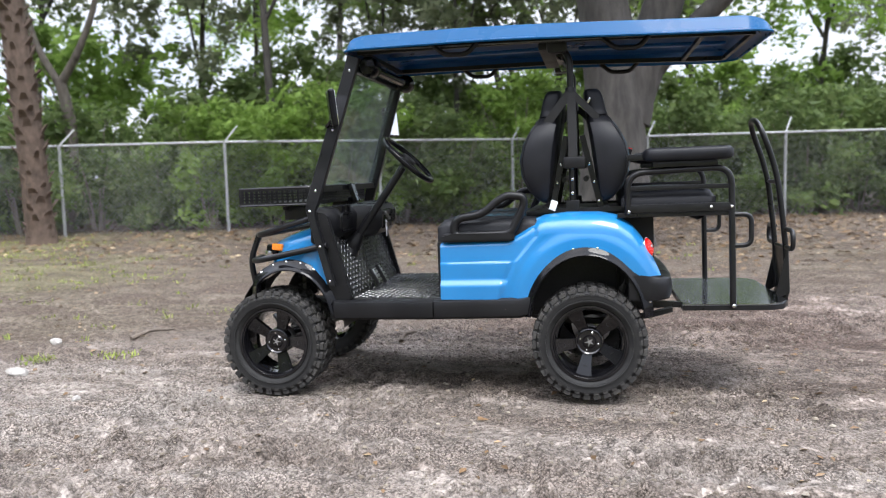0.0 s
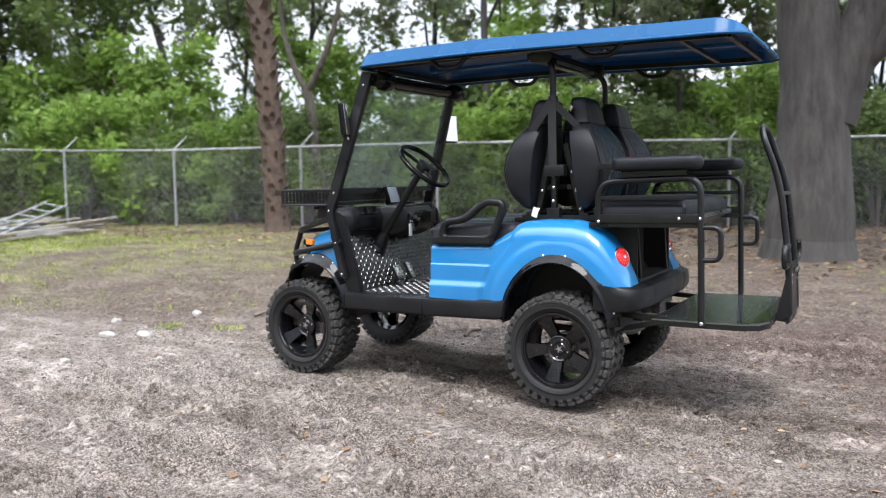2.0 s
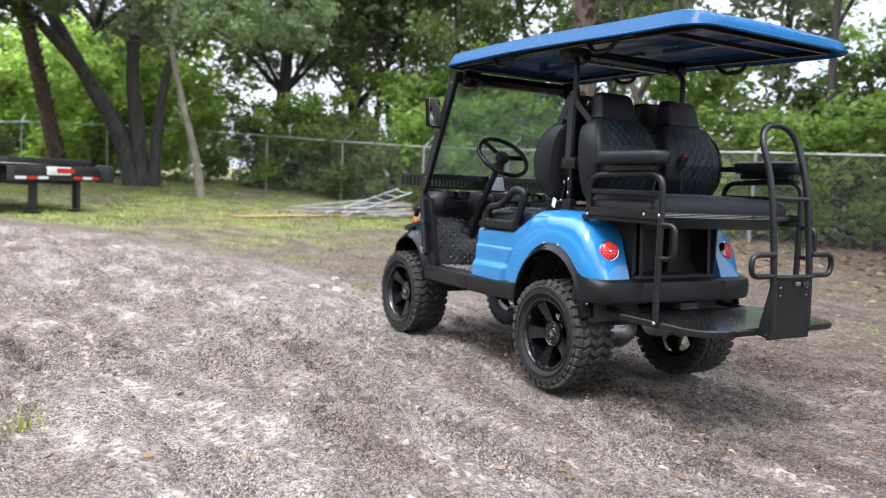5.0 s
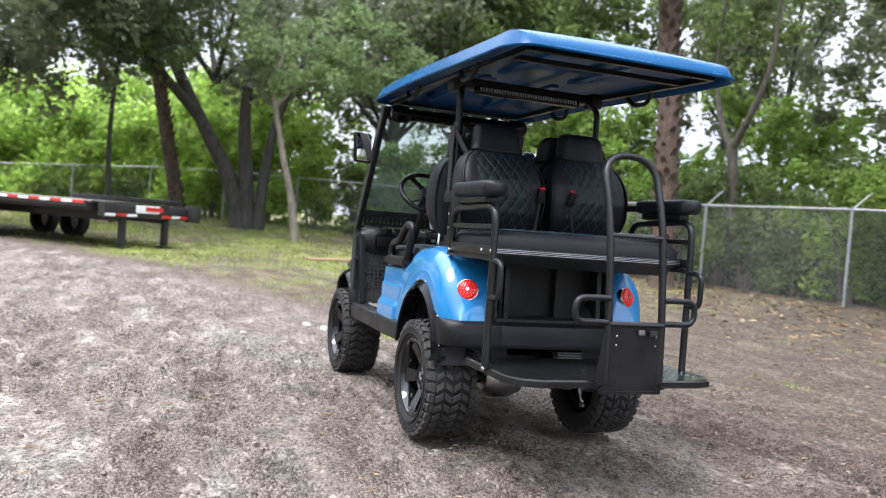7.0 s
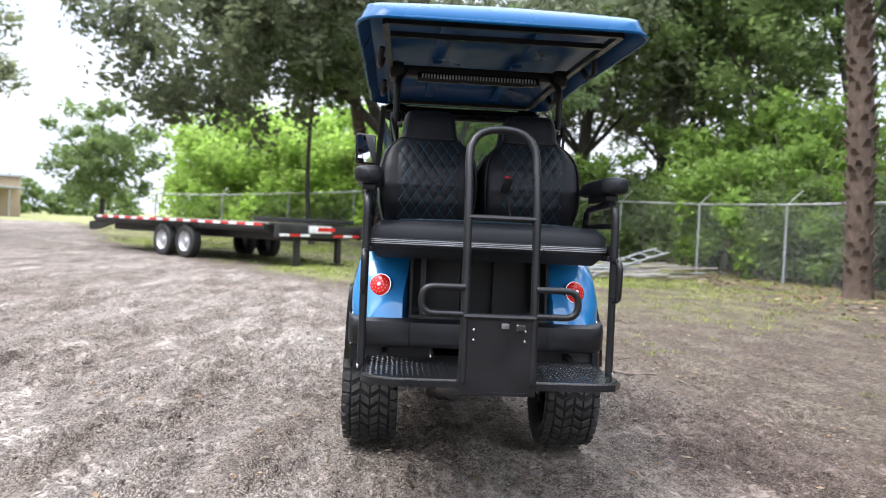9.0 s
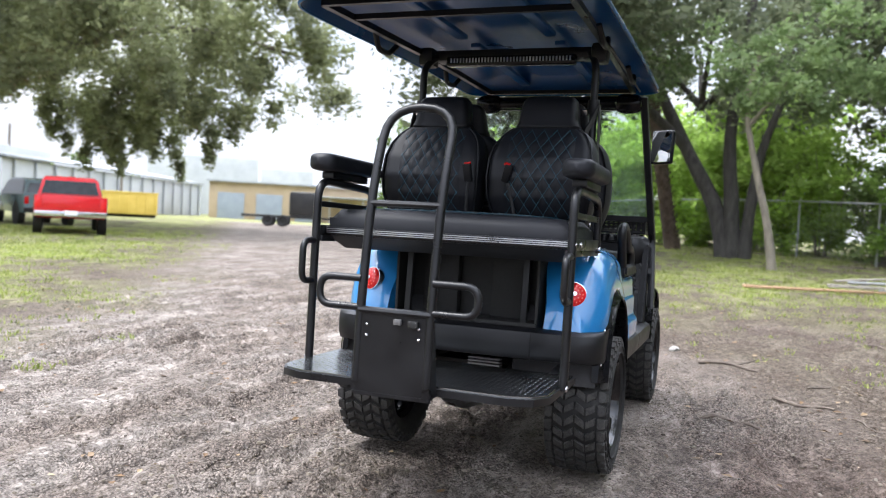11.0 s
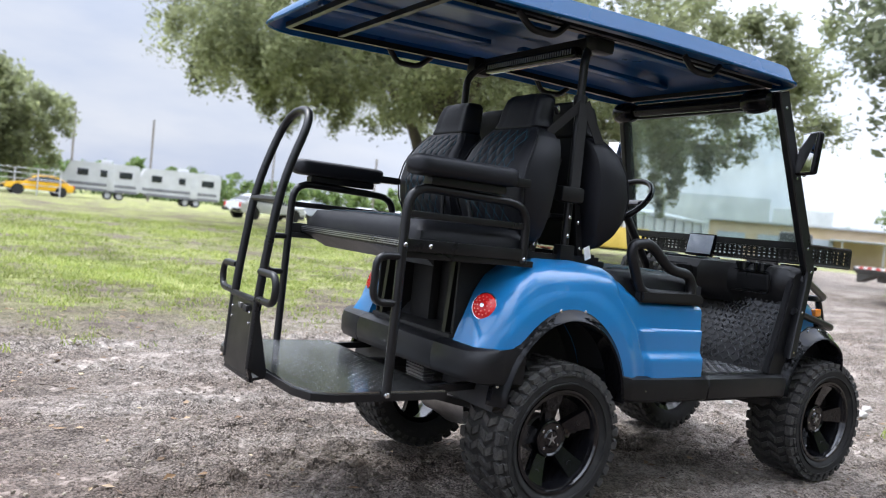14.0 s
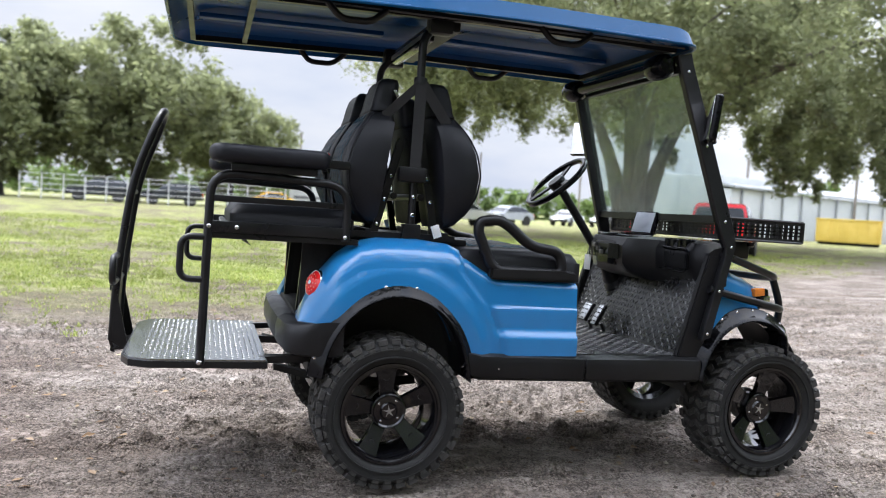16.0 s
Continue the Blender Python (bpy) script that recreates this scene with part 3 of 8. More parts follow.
def build_rim(parent):
    bm, o = B(), -TYRE_W * 0.36
    lathe(bm, [(0.186, o - 0.010), (0.192, o - 0.016), (0.190, o - 0.022), (0.180, o - 0.022), (0.176, o - 0.014), (0.172, o - 0.014), (0.168, o - 0.004), (0.162, o + 0.02), (0.150, o + 0.10), (0.158, o + 0.16), (0.180, o + 0.175)], 56)
    rim = part("rim", bm, M_RIM, parent, "gloss black alloy rim with five broad spokes")
    bm = B()
    lathe(bm, [(0.0, o + 0.080), (0.072, o + 0.090), (0.072, o + 0.13), (0.0, o + 0.13)], 40)
    part("brake_drum", bm, M_CAST, parent)
    c = 0.032
    for k in range(5):
        a = 2 * math.pi * k / 5 + math.pi / 2
        m = Matrix.Rotation(-a, 4, "Y")
        side = [(0.058, 0.026), (0.10, 0.025), (0.140, 0.031), (0.158, 0.038), (0.172, 0.046)]
        dip = [(0.05, 0.036), (0.075, 0.034), (0.13, 0.018), (0.150, 0.008), (0.175, -0.006)]
        front = [(r, t) for r, t in side] + [(r, -t) for r, t in reversed(side)]
        bm = slab(B(), [(r, o + line(dip, r), t) for r, t in front], (0, 0.030, 0))
        bmesh.ops.bevel(bm, geom=list(bm.edges), offset=0.0035, segments=2, affect="EDGES")
        bmesh.ops.transform(bm, matrix=m, verts=bm.verts)
        sp = part("spoke", bm, M_RIM, rim)
        for t in (-0.009, 0.009):
            bm = slab(B(), [(0.078, o + line(dip, 0.078) - 0.001, t - 0.0015), (0.108, o + line(dip, 0.108) - 0.001, t - 0.0015), (0.108, o + line(dip, 0.108) - 0.001, t + 0.0015), (0.078, o + line(dip, 0.078) - 0.001, t + 0.0015)], (0, 0.006, 0))
            bmesh.ops.transform(bm, matrix=m, verts=bm.verts)
            part("ridge", bm, M_RIM, sp)
        # dark disc laid on the spoke in place of its shaded round hole
        bm = lathe(B(), [(0.0, -0.001), (0.0095, -0.001), (0.0105, -0.003), (0.0125, -0.003), (0.0135, 0.004)], 18, centre=(0.132, o + line(dip, 0.132) + 0.001, 0))
        bmesh.ops.transform(bm, matrix=m, verts=bm.verts)
        part("spoke_hole_disc", bm, M_DARK, sp)
    for k in range(4):
        a = 2 * math.pi * k / 4 + 0.5
        lug = new("lug_nut", BOLT)
        lug.parent = rim
        lug.matrix_basis = pose(0.046 * math.cos(a), o + c - 0.004, 0.046 * math.sin(a)) @ Matrix.Scale(0.8, 4)
    bm = B()
    lathe(bm, [(0.0, o + c - 0.010), (0.028, o + c - 0.010), (0.034, o + c - 0.004), (0.056, o + c - 0.003), (0.062, o + c - 0.008), (0.066, o + c - 0.006), (0.068, o + c + 0.004), (0.068, o + 0.08)], 32)
    cap = part("centre_cap", bm, M_RIM, rim)
    bm = B()
    star = []
    for k in range(10):
        a, r = math.pi / 2 + math.pi * k / 5, (0.024 if k % 2 == 0 else 0.0065)
        star.append((r * math.cos(a), o + c - 0.0105, r * math.sin(a)))
    slab(bm, star, (0, -0.0015, 0))
    part("star_emblem", bm, M_ALU, rim, "bare metal star", smooth=0)
    return rim


def build_wheel():
    bm = lathe(B(), [(0.0, 0.02), (0.045, 0.02), (0.045, 0.11), (0.0, 0.11)], 20)
    w = part("wheel", bm, M_DARK, cart, "all-terrain tyre on a gloss black alloy rim")
    build_tyre(w)
    build_rim(w)
    return w


wheel = build_wheel()
wheel.matrix_basis = pose(-0.83, -0.455, 0.289, 0, 20, 0)
for wx, wy, spin, turn in ((0.83, -0.455, 47, 0), (-0.83, 0.455, 10, 180), (0.83, 0.455, 64, 180)):
    copy_thing(wheel, pose(wx, wy, 0.289, 0, spin, turn))


# --- blue rear quarter panels
ARCH = (0.82, 0.40, 0.300, 0.350)
FRONT_ARCH = (-0.735, 0.40, 0.262, 0.302)


def quarter_top(x):
    return line([(0.09, 0.802), (0.44, 0.808), (0.50, 0.852), (0.56, 0.905), (0.62, 0.928), (0.74, 0.940), (0.90, 0.936), (0.98, 0.918), (1.05, 0.868), (1.10, 0.806), (1.14, 0.730), (1.17, 0.66), (1.185, 0.615)], x)


def quarter_low(x):
    z = line([(0.09, 0.515), (0.42, 0.512), (1.10, 0.56), (1.19, 0.60)], x)
    d = 1 - ((x - ARCH[0]) / ARCH[2]) ** 2
    if d > 0:
        z = max(z, ARCH[1] + ARCH[3] * math.sqrt(d))
    return min(z, quarter_top(x) - 0.012)


def quarter_crease(z):
    """Where the slanting crease between the front panel and the rear arch runs."""
    return line([(0.515, 0.405), (0.60, 0.425), (0.70, 0.468), (0.885, 0.625), (0.95, 0.68)], z)


def quarter_side(x, z):
    """How far the panel stands out from the cart's middle."""
    y = 0.514 + 0.014 * ss(0.92, 0.66, z)
    behind = ss(-0.006, 0.018, x - quarter_crease(z)) * ss(0.915, 0.870, z)
    front = 1 - ss(-0.030, -0.004, x - quarter_crease(z))
    y += 0.014 * behind
    y += 0.008 * ss(0.704, 0.694, z) * front
    y += 0.020 * ss(0.618, 0.578, z) * (1 - ss(-0.02, 0.02, x - quarter_crease(z)))
    e = math.hypot((x - ARCH[0]) / ARCH[2], (z - ARCH[1]) / ARCH[3])
    y += 0.012 * ss(1.34, 1.16, e) * ss(0.38, 0.50, x)
    y -= 0.060 * ss(1.02, 1.19, x) ** 1.5
    return y


def build_quarter(s):
    xs = [0.09 + 1.095 * k / 124 for k in range(125)]
    rows = []
    for x in xs:
        lo, hi = quarter_low(x), quarter_top(x)
        row = []
        rad = min(0.085 + 0.02 * ss(0.5, 0.8, x), (hi - lo) * 0.8) * (0.35 + 0.65 * ss(0.42, 0.60, x))
        side_top = hi - rad
        for k in range(45):
            z = lo + (side_top - lo) * k / 44
            row.append((x, s * quarter_side(x, z), z))
        yb = quarter_side(x, side_top)
        for k in range(1, 9):
            a = math.pi / 2 * k / 8
            row.append((x, s * (yb - rad * 1.25 * (1 - math.cos(a))), side_top + rad * math.sin(a)))
        ye = yb - rad * 1.25
        inner = 0.30 + 0.03 * ss(0.9, 0.7, hi)
        for k in range(1, 5):
            row.append((x, s * (ye + (inner - ye) * k / 4), hi - 0.012 * (k / 4) ** 2))
        for k in range(1, 5):
            row.append((x, s * inner, hi - 0.012 - (hi - 0.012 - min(lo, hi - 0.02)) * k / 4))
        rows.append(row)
    bm = loft(B(), rows)
    bm.faces.new([bm.verts.new(p) for p in rows[0]])
    bm.faces.new([bm.verts.new(p) for p in rows[-1]])
    return part("rear_quarter_panel", bm, M_BLUE, cart, "glossy bright blue moulded body panel", smooth=32)


for s in SIDES:
    q = build_quarter(s)
    # tail lamp on the rounded rear corner
    lamp = part("tail_lamp", lathe(B(), [(0.0, -0.018), (0.050, -0.015), (0.054, 0.0), (0.054, 0.03), (0.0, 0.03)], 32), M_CHROME, cart, "round red lamp in a chrome ring")
    lamp.matrix_basis = pose(1.118, s * 0.425, 0.748, 0, 0, 90 + 22 * s) @ pose(0, 0, 0, -16, 0, 0)
    part("lens", lathe(B(), [(0.0, -0.030), (0.020, -0.029), (0.036, -0.024), (0.047, -0.016), (0.047, 0.0)], 32), M_RED, lamp, "red plastic lens")
    part("reflector", lathe(B(), [(0.0, -0.0325), (0.008, -0.032), (0.009, -0.028)], 16), M_CHROME, lamp)
    for ring, count, out in ((0.033, 14, -0.0262), (0.020, 8, -0.0295)):
        for k in range(count):
            a = 2 * math.pi * k / count
            b = new("led", LED)
            b.parent = lamp
            b.matrix_basis = pose(ring * math.cos(a), out, ring * math.sin(a))


# --- wheel arch flares with their bolts
def build_flare(arch, s, start, end, out0, out1, band=0.026, drop=0.0):
    """A narrow rolled lip round an arch (centre x and z, half width, half height)."""
    cx, cz, ra, rb = arch
    rows, n = [], 34
    angles = [radians(start + (end - start) * k / n) for k in range(n + 1)]
    spots = [(math.cos(a), math.sin(a), cx + ra * math.cos(a), cz + rb * math.sin(a)) for a in angles]
    if drop:
        ca, sa, x, z = spots[-1]
        spots += [(-0.9, 0.35, x - 0.012, z - 0.04), (-1.0, 0.0, x - 0.016, z - drop)]
    for ca, sa, x, z in spots:
        prof = [(-0.022, out0 - 0.05), (-0.026, out1 - 0.004), (-0.020, out1 + 0.003), (-0.012, out1 - 0.002), (-0.006, out1 - 0.012), (band * 0.6, out0 + 0.018), (band, out0 + 0.010), (band + 0.002, out0 - 0.014)]
        rows.append([(x + d * ca, s * y, z + d * sa) for d, y in prof])
    fl = part("fender_flare", loft(B(), rows), M_GLOSS, cart, "gloss black bolted arch flare")
    for k in range(8):
        a = radians(start + (end - start) * (k + 0.5) / 8)
        d = band * 0.62
        bolt(fl, cx + (ra + d) * math.cos(a), s * (out0 + 0.020), cz + (rb + d) * math.sin(a), 0 if s < 0 else 180, 0, 0.8)
    return fl


for s in SIDES:
    build_flare(ARCH, s, 4, 176, 0.532, 0.572)
    # inner wheel well
    rows = []
    for k in range(19):
        a = math.pi * k / 18
        rows.append([(0.82 + 0.304 * math.cos(a), s * y, 0.40 + 0.354 * math.sin(a)) for y in (0.20, 0.30, 0.530)])
    bm = loft(B(), rows)
    slab(bm, [(0.82 + 0.304 * math.cos(math.pi * k / 18), s * 0.22, 0.40 + 0.354 * math.sin(math.pi * k / 18)) for k in range(19)], (0, s * 0.01, 0))
    part("wheel_well", bm, M_LINER, cart, "dull dark grey arch liner")

# --- rear bumper and the open bag well
bm = B()
prof = [(0.0, 0.0), (0.028, 0.006), (0.040, 0.03), (0.042, 0.075), (0.034, 0.108), (0.012, 0.120), (-0.05, 0.120), (-0.05, 0.0)]
rows = []
for y, x, tz in ((-0.560, 1.075, 0.010), (-0.556, 1.12, 0.004), (-0.530, 1.165, 0.0), (-0.47, 1.195, 0.0), (-0.30, 1.208, 0.0), (-0.296, 1.205, 0.002), (-0.292, 1.208, 0.0), (0.0, 1.212, 0.0),
                 (0.292, 1.208, 0.0), (0.296, 1.205, 0.002), (0.30, 1.208, 0.0), (0.47, 1.195, 0.0), (0.530, 1.165, 0.0), (0.556, 1.12, 0.004), (0.560, 1.075, 0.010)):
    rows.append([(x + a, y, 0.495 + tz + b) for a, b in prof])
loft(bm, rows, closed=True, caps=True)
part("rear_bumper", bm, M_BLACK, cart, "matt black moulded bumper")
well = part("bag_well", box(B(), (0.985, 0, 0.735), (0.02, 0.62, 0.40), 0.006), M_DARK, cart, "black moulded storage well")
for s in SIDES:
    box_part("well_side", (1.07, s * 0.295, 0.735), (0.19, 0.012, 0.38), M_DARK, well, 0.004)
    box_part("well_bulge", (1.02, s * 0.15, 0.73), (0.05, 0.16, 0.34), M_DARK, well, 0.02)
box_part("well_floor", (1.08, 0, 0.62), (0.20, 0.60, 0.02), M_DARK, well, 0.006)
for s in SIDES:
    tube_part("seat_support", [(1.16, s * 0.245, 0.60), (1.14, s * 0.245, 0.93)], 0.013, M_STEEL, cart, square=True, fillet=0)

# --- rockers and floor
for s in SIDES:
    bm = B()
    prof = [(0.36, 0.505), (0.545, 0.515), (0.565, 0.505), (0.572, 0.48), (0.566, 0.425), (0.55, 0.412), (0.36, 0.412)]
    rows = []
    for x in (-0.485, -0.475, 0.045, 0.050, 0.055, 0.49, 0.505, 0.545):
        tuck = 0.006 if x in (0.050, -0.485, 0.545) else 0.0
        rows.append([(x, s * (y - tuck), z + (0.018 * ss(0.45, 0.56, x))) for y, z in prof])
    loft(bm, rows, closed=True, caps=True)
    rk = part("rocker_panel", bm, M_BLACK, cart, "matt black sill panel")
    for x in (-0.40, -0.12, 0.16, 0.42):
        b = bolt(rk, x, s * 0.570, 0.465, 0 if s < 0 else 180, 0, 0.5)
        b.name = "rivet"
box_part("floor_pan", (0.0, 0, 0.47), (1.0, 0.76, 0.06), M_DARK, cart, 0.01)
mat_ = box_part("floor_mat", (-0.155, 0, 0.512), (0.50, 1.02, 0.014), M_RUBBERMAT, cart, 0.004, label="black ribbed rubber floor mat")
bm = B()
slab(bm, [(-0.405, -0.50, 0.512), (-0.405, 0.50, 0.512), (-0.515, 0.50, 0.86), (-0.515, -0.50, 0.86)], (-0.012, 0, -0.004))
toe = part("toe_board", bm, M_RUBBERMAT, cart, "sloping rubber-clad toe board")


def tread_studs(name, origin, u, v, nu, nv, mat, parent, size=(0.030, 0.010), lift=0.003):
    """Raised short bars in rows over a plane, leaning this way and that by turns."""
    origin, u, v = Vector(origin), Vector(u), Vector(v)
    nrm = u.cross(v).normalized()
    eu, ev = u.normalized(), v.normalized()
    verts, faces = [], []
    for i in range(nu):
        for j in range(nv):
            c = origin + u * (i + 0.5) / nu + v * (j + 0.5) / nv
            k = 1 if (i + j) % 2 else -1
            a, b = (eu + ev * k).normalized() * size[0] / 2, (ev - eu * k).normalized() * size[1] / 2
            n0 = len(verts)
            verts += [tuple(c - a), tuple(c - b), tuple(c + a), tuple(c + b), tuple(c + (a * -0.55) + nrm * lift), tuple(c - b * 0.5 + nrm * lift), tuple(c + a * 0.55 + nrm * lift), tuple(c + b * 0.5 + nrm * lift)]
            faces += [(n0 + p, n0 + (p + 1) % 4, n0 + 4 + (p + 1) % 4, n0 + 4 + p) for p in range(4)] + [(n0 + 4, n0 + 5, n0 + 6, n0 + 7)]
    ob = raw(name, verts, faces, mat, parent)
    return tagged(ob, kind="stuff")


tread_studs("tread_stud", (0.08, -0.49, 0.5195), (0, 0.98, 0), (-0.47, 0, 0), 34, 17, M_STUD, mat_)
tread_studs("tread_stud", (-0.404, -0.48, 0.53), (0, 0.96, 0), (-0.100, 0, 0.315), 34, 13, M_STUD, toe)
for s in SIDES:
    bm = B()
    slab(bm, [(-0.43, s * 0.535, 0.51), (-0.385, s * 0.535, 0.515), (-0.50, s * 0.535, 0.95), (-0.60, s * 0.535, 0.95), (-0.50, s * 0.535, 0.51)], (0, -s * 0.035, 0))
    bmesh.ops.bevel(bm, geom=list(bm.edges), offset=0.006, segments=2, affect="EDGES")
    part("cowl_side", bm, M_BLACK, cart)
box_part("under_seat_panel", (0.085, 0, 0.66), (0.03, 1.0, 0.29), M_BLACK, cart, 0.006)
# pedals
for y, w, h in ((-0.215, 0.075, 0.10), (-0.085, 0.05, 0.115)):
    pd = part("pedal", box(B(), (-0.345, y, 0.60), (0.018, w, h), 0.004, (0, -28, 0)), M_STEEL, cart, "pedal with bright tread face")
    box_part("tread_face", (-0.335, y, 0.602), (0.006, w - 0.01, h - 0.012), M_ALU, pd, 0.001, (0, -28, 0))
    for i in range(3):
        for j in range(4):
            box_part("stud", (-0.332 - 0.011 * (j - 1.5), y + (i - 1) * w * 0.28, 0.603 + 0.021 * (j - 1.5)), (0.003, w * 0.2, 0.006), M_DARK, pd, 0, (0, -28, 30 * (-1) ** (i + j)))
    tube_part("arm", [(-0.36, y, 0.56), (-0.385, y, 0.50)], 0.009, M_STEEL, pd, fillet=0)

# --- front cowl
COWL = [(-0.885, 0.62, 0.735, 0.34), (-0.875, 0.60, 0.790, 0.40), (-0.84, 0.60, 0.825, 0.445), (-0.76, 0.60, 0.855, 0.478), (-0.66, 0.60, 0.882, 0.500), (-0.56, 0.60, 0.905, 0.515), (-0.50, 0.60, 0.918, 0.520)]


def cowl_at(x):
    return tuple(line([(r[0], r[k]) for r in COWL], x) for k in (1, 2, 3))


rows = []
for k in range(25):
    x = -0.885 + 0.385 * k / 24
    lo, hi, w = cowl_at(x)
    d = 1 - ((x - FRONT_ARCH[0]) / FRONT_ARCH[2]) ** 2
    lo = max(lo, FRONT_ARCH[1] + FRONT_ARCH[3] * math.sqrt(max(0.0, d)))
    lo = min(lo, hi - 0.05)
    row = []
    for s, order in ((-1, range(12)), (1, range(11, -1, -1))):
        for i in order:
            u = i / 11
            if u < 0.5:
                row.append((x, s * (w + 0.018 * (1 - u * 2)), lo + (hi - 0.07 - lo) * u * 2))
            else:
                a = (u - 0.5) * math.pi
                row.append((x, s * (w - 0.09 * (1 - math.cos(a))) if u < 0.99 else s * (w - 0.2), hi - 0.07 + 0.07 * math.sin(a) + (0.012 if u > 0.99 else 0)))
    rows.append(row)
bm = loft(B(), rows)
bm.faces.new([bm.verts.new(p) for p in rows[0]])
part("front_cowl", bm, M_BLUE, cart, "glossy bright blue moulded front cowl", smooth=35)
for s in SIDES:
    lamp = part("headlamp", box(B(), (-0.840, s * 0.415, 0.765), (0.075, 0.10, 0.085), 0.015, (0, 8, s * 22)), M_GLOSS, cart, "clear headlamp with an orange indicator")
    part("lens", box(B(), (-0.858, s * 0.415, 0.755), (0.06, 0.092, 0.05), 0.012, (0, 8, s * 22)), M_CHROME, lamp)
    part("indicator", box(B(), (-0.815, s * 0.462, 0.795), (0.060, 0.030, 0.035), 0.006, (0, 6, s * 8)), M_ORANGE, lamp, "orange indicator lens")
    build_flare(FRONT_ARCH, s, 4, 132, 0.512, 0.572, 0.028, 0.12)
    rows = []
    for k in range(17):
        a = math.pi * k / 16
        rows.append([(-0.75 + 0.30 * math.cos(a), s * y, 0.36 + 0.33 * math.sin(a)) for y in (0.16, 0.50)])
    part("wheel_well", loft(B(), rows), M_LINER, cart, "dull dark grey arch liner")
    # coil spring of the front suspension
    pts = [(-0.74 + 0.028 * math.cos(0.9 * k), s * 0.30 + 0.028 * math.sin(0.9 * k), 0.36 + 0.0066 * k) for k in range(44)]
    tube_part("coil_spring", pts, 0.006, M_STEEL, cart, seg=6, fillet=0)
    tube_part("damper", [(-0.74, s * 0.30, 0.33), (-0.74, s * 0.29, 0.66)], 0.012, M_CAST, cart, fillet=0)

# --- dashboard
def dash_back(y):
    """The dashboard stands forward in the middle and falls back to the sides."""
    return -0.065 - 0.135 * ss(0.15, 0.24, abs(y)) + 0.02 * ss(0.30, 0.24, abs(y)) - 0.04 * ss(0.44, 0.53, abs(y))


bm = B()
rows = []
for k in range(43):
    y = -0.53 + 1.06 * k / 42
    d = dash_back(y)
    end = 0.02 * ss(0.49, 0.53, abs(y))
    rows.append([(-0.60, y, 0.95), (-0.56, y, 1.000 - end), (-0.34 + d, y, 1.005 - end), (-0.285 + d, y, 0.992 - end), (-0.262 + d, y, 0.955), (-0.268 + d, y, 0.875), (-0.300 + d, y, 0.835), (-0.40 + d * 0.6, y, 0.805), (-0.56, y, 0.80), (-0.60, y, 0.82)])
loft(bm, rows, closed=True, caps=True)
dash = part("dashboard", bm, M_BLACK, cart, "black moulded dashboard with cup holders and lidded glove boxes", smooth=35)
for s in SIDES:
    xg = -0.262 + dash_back(0.33)
    part("glove_box_lid", box(B(), (xg, s * 0.335, 0.917), (0.016, 0.215, 0.090), 0.020, (0, 4, 0), 3), M_BLACK, dash)
    part("lid_trim", tube(B(), [(xg + 0.009, s * 0.335 + a, 0.917 + b) for a, b in ((-0.112, -0.050), (0.112, -0.050), (0.112, 0.050), (-0.112, 0.050))], 0.003, 6, 0.025, True), M_GLOSS, dash)
    part("latch", lathe(B(), [(0.0, -0.020), (0.012, -0.018), (0.015, 0.0)], 14, axis="x", centre=(xg + 0.012, s * 0.335, 0.945)), M_GLOSS, dash)
    for k in range(2):
        part("cup_holder", lathe(B(), [(0.034, 0.0), (0.038, 0.004), (0.042, 0.0), (0.042, -0.06), (0.034, -0.055), (0.0, -0.055)], 24, axis="z", centre=(-0.50, s * (0.27 + 0.10 * k), 1.002)), M_GLOSS, dash)
part("switch_panel", box(B(), (-0.322, -0.02, 0.915), (0.03, 0.22, 0.11), 0.012, (0, -4, 0)), M_GLOSS, dash)
part("top_rim", tube(B(), [(-0.45, -0.16, 1.004), (-0.352, -0.15, 1.000), (-0.352, 0.15, 1.000), (-0.45, 0.16, 1.004)], 0.006, 8, 0.03), M_GLOSS, dash)
for k in range(3):
    part("switch", box(B(), (-0.302, -0.105 + 0.035 * k, 0.945 - 0.015 * k), (0.014, 0.024, 0.02), 0.003), M_CAST, dash)
    part("slot", box(B(), (-0.304, -0.105 + 0.012 * k, 0.868), (0.006, 0.005, 0.045), 0, (20, 0, 0)), M_ALU, dash)
for k in range(12):
    part("grille_bar", box(B(), (-0.3055, 0.03 + 0.008 * k, 0.925), (0.004, 0.003, 0.07), 0), M_BLACK, dash)
part("key_ring", tube(B(), [(-0.292, -0.13 + 0.014 * math.cos(a), 0.900 + 0.014 * math.sin(a)) for a in [2 * math.pi * k / 14 for k in range(14)]], 0.002, 5, 0, True), M_CHROME, dash)
part("paper_tag", box(B(), (-0.290, -0.145, 0.855), (0.003, 0.045, 0.075), 0.001, (0, 0, 12)), M_WHITE, dash, "white paper tag on the key")
screen = part("touch_screen", box(B(), (-0.515, -0.010, 1.065), (0.024, 0.15, 0.115), 0.006, (0, -16, 10)), M_GLOSS, dash, "tablet display on the dashboard")
part("display", box(B(), (-0.5015, -0.0075, 1.069), (0.002, 0.134, 0.100), 0.001, (0, -16, 10)), M_SCREEN, screen)
part("bracket", box(B(), (-0.53, -0.010, 1.015), (0.03, 0.06, 0.05), 0.006), M_GLOSS, screen)

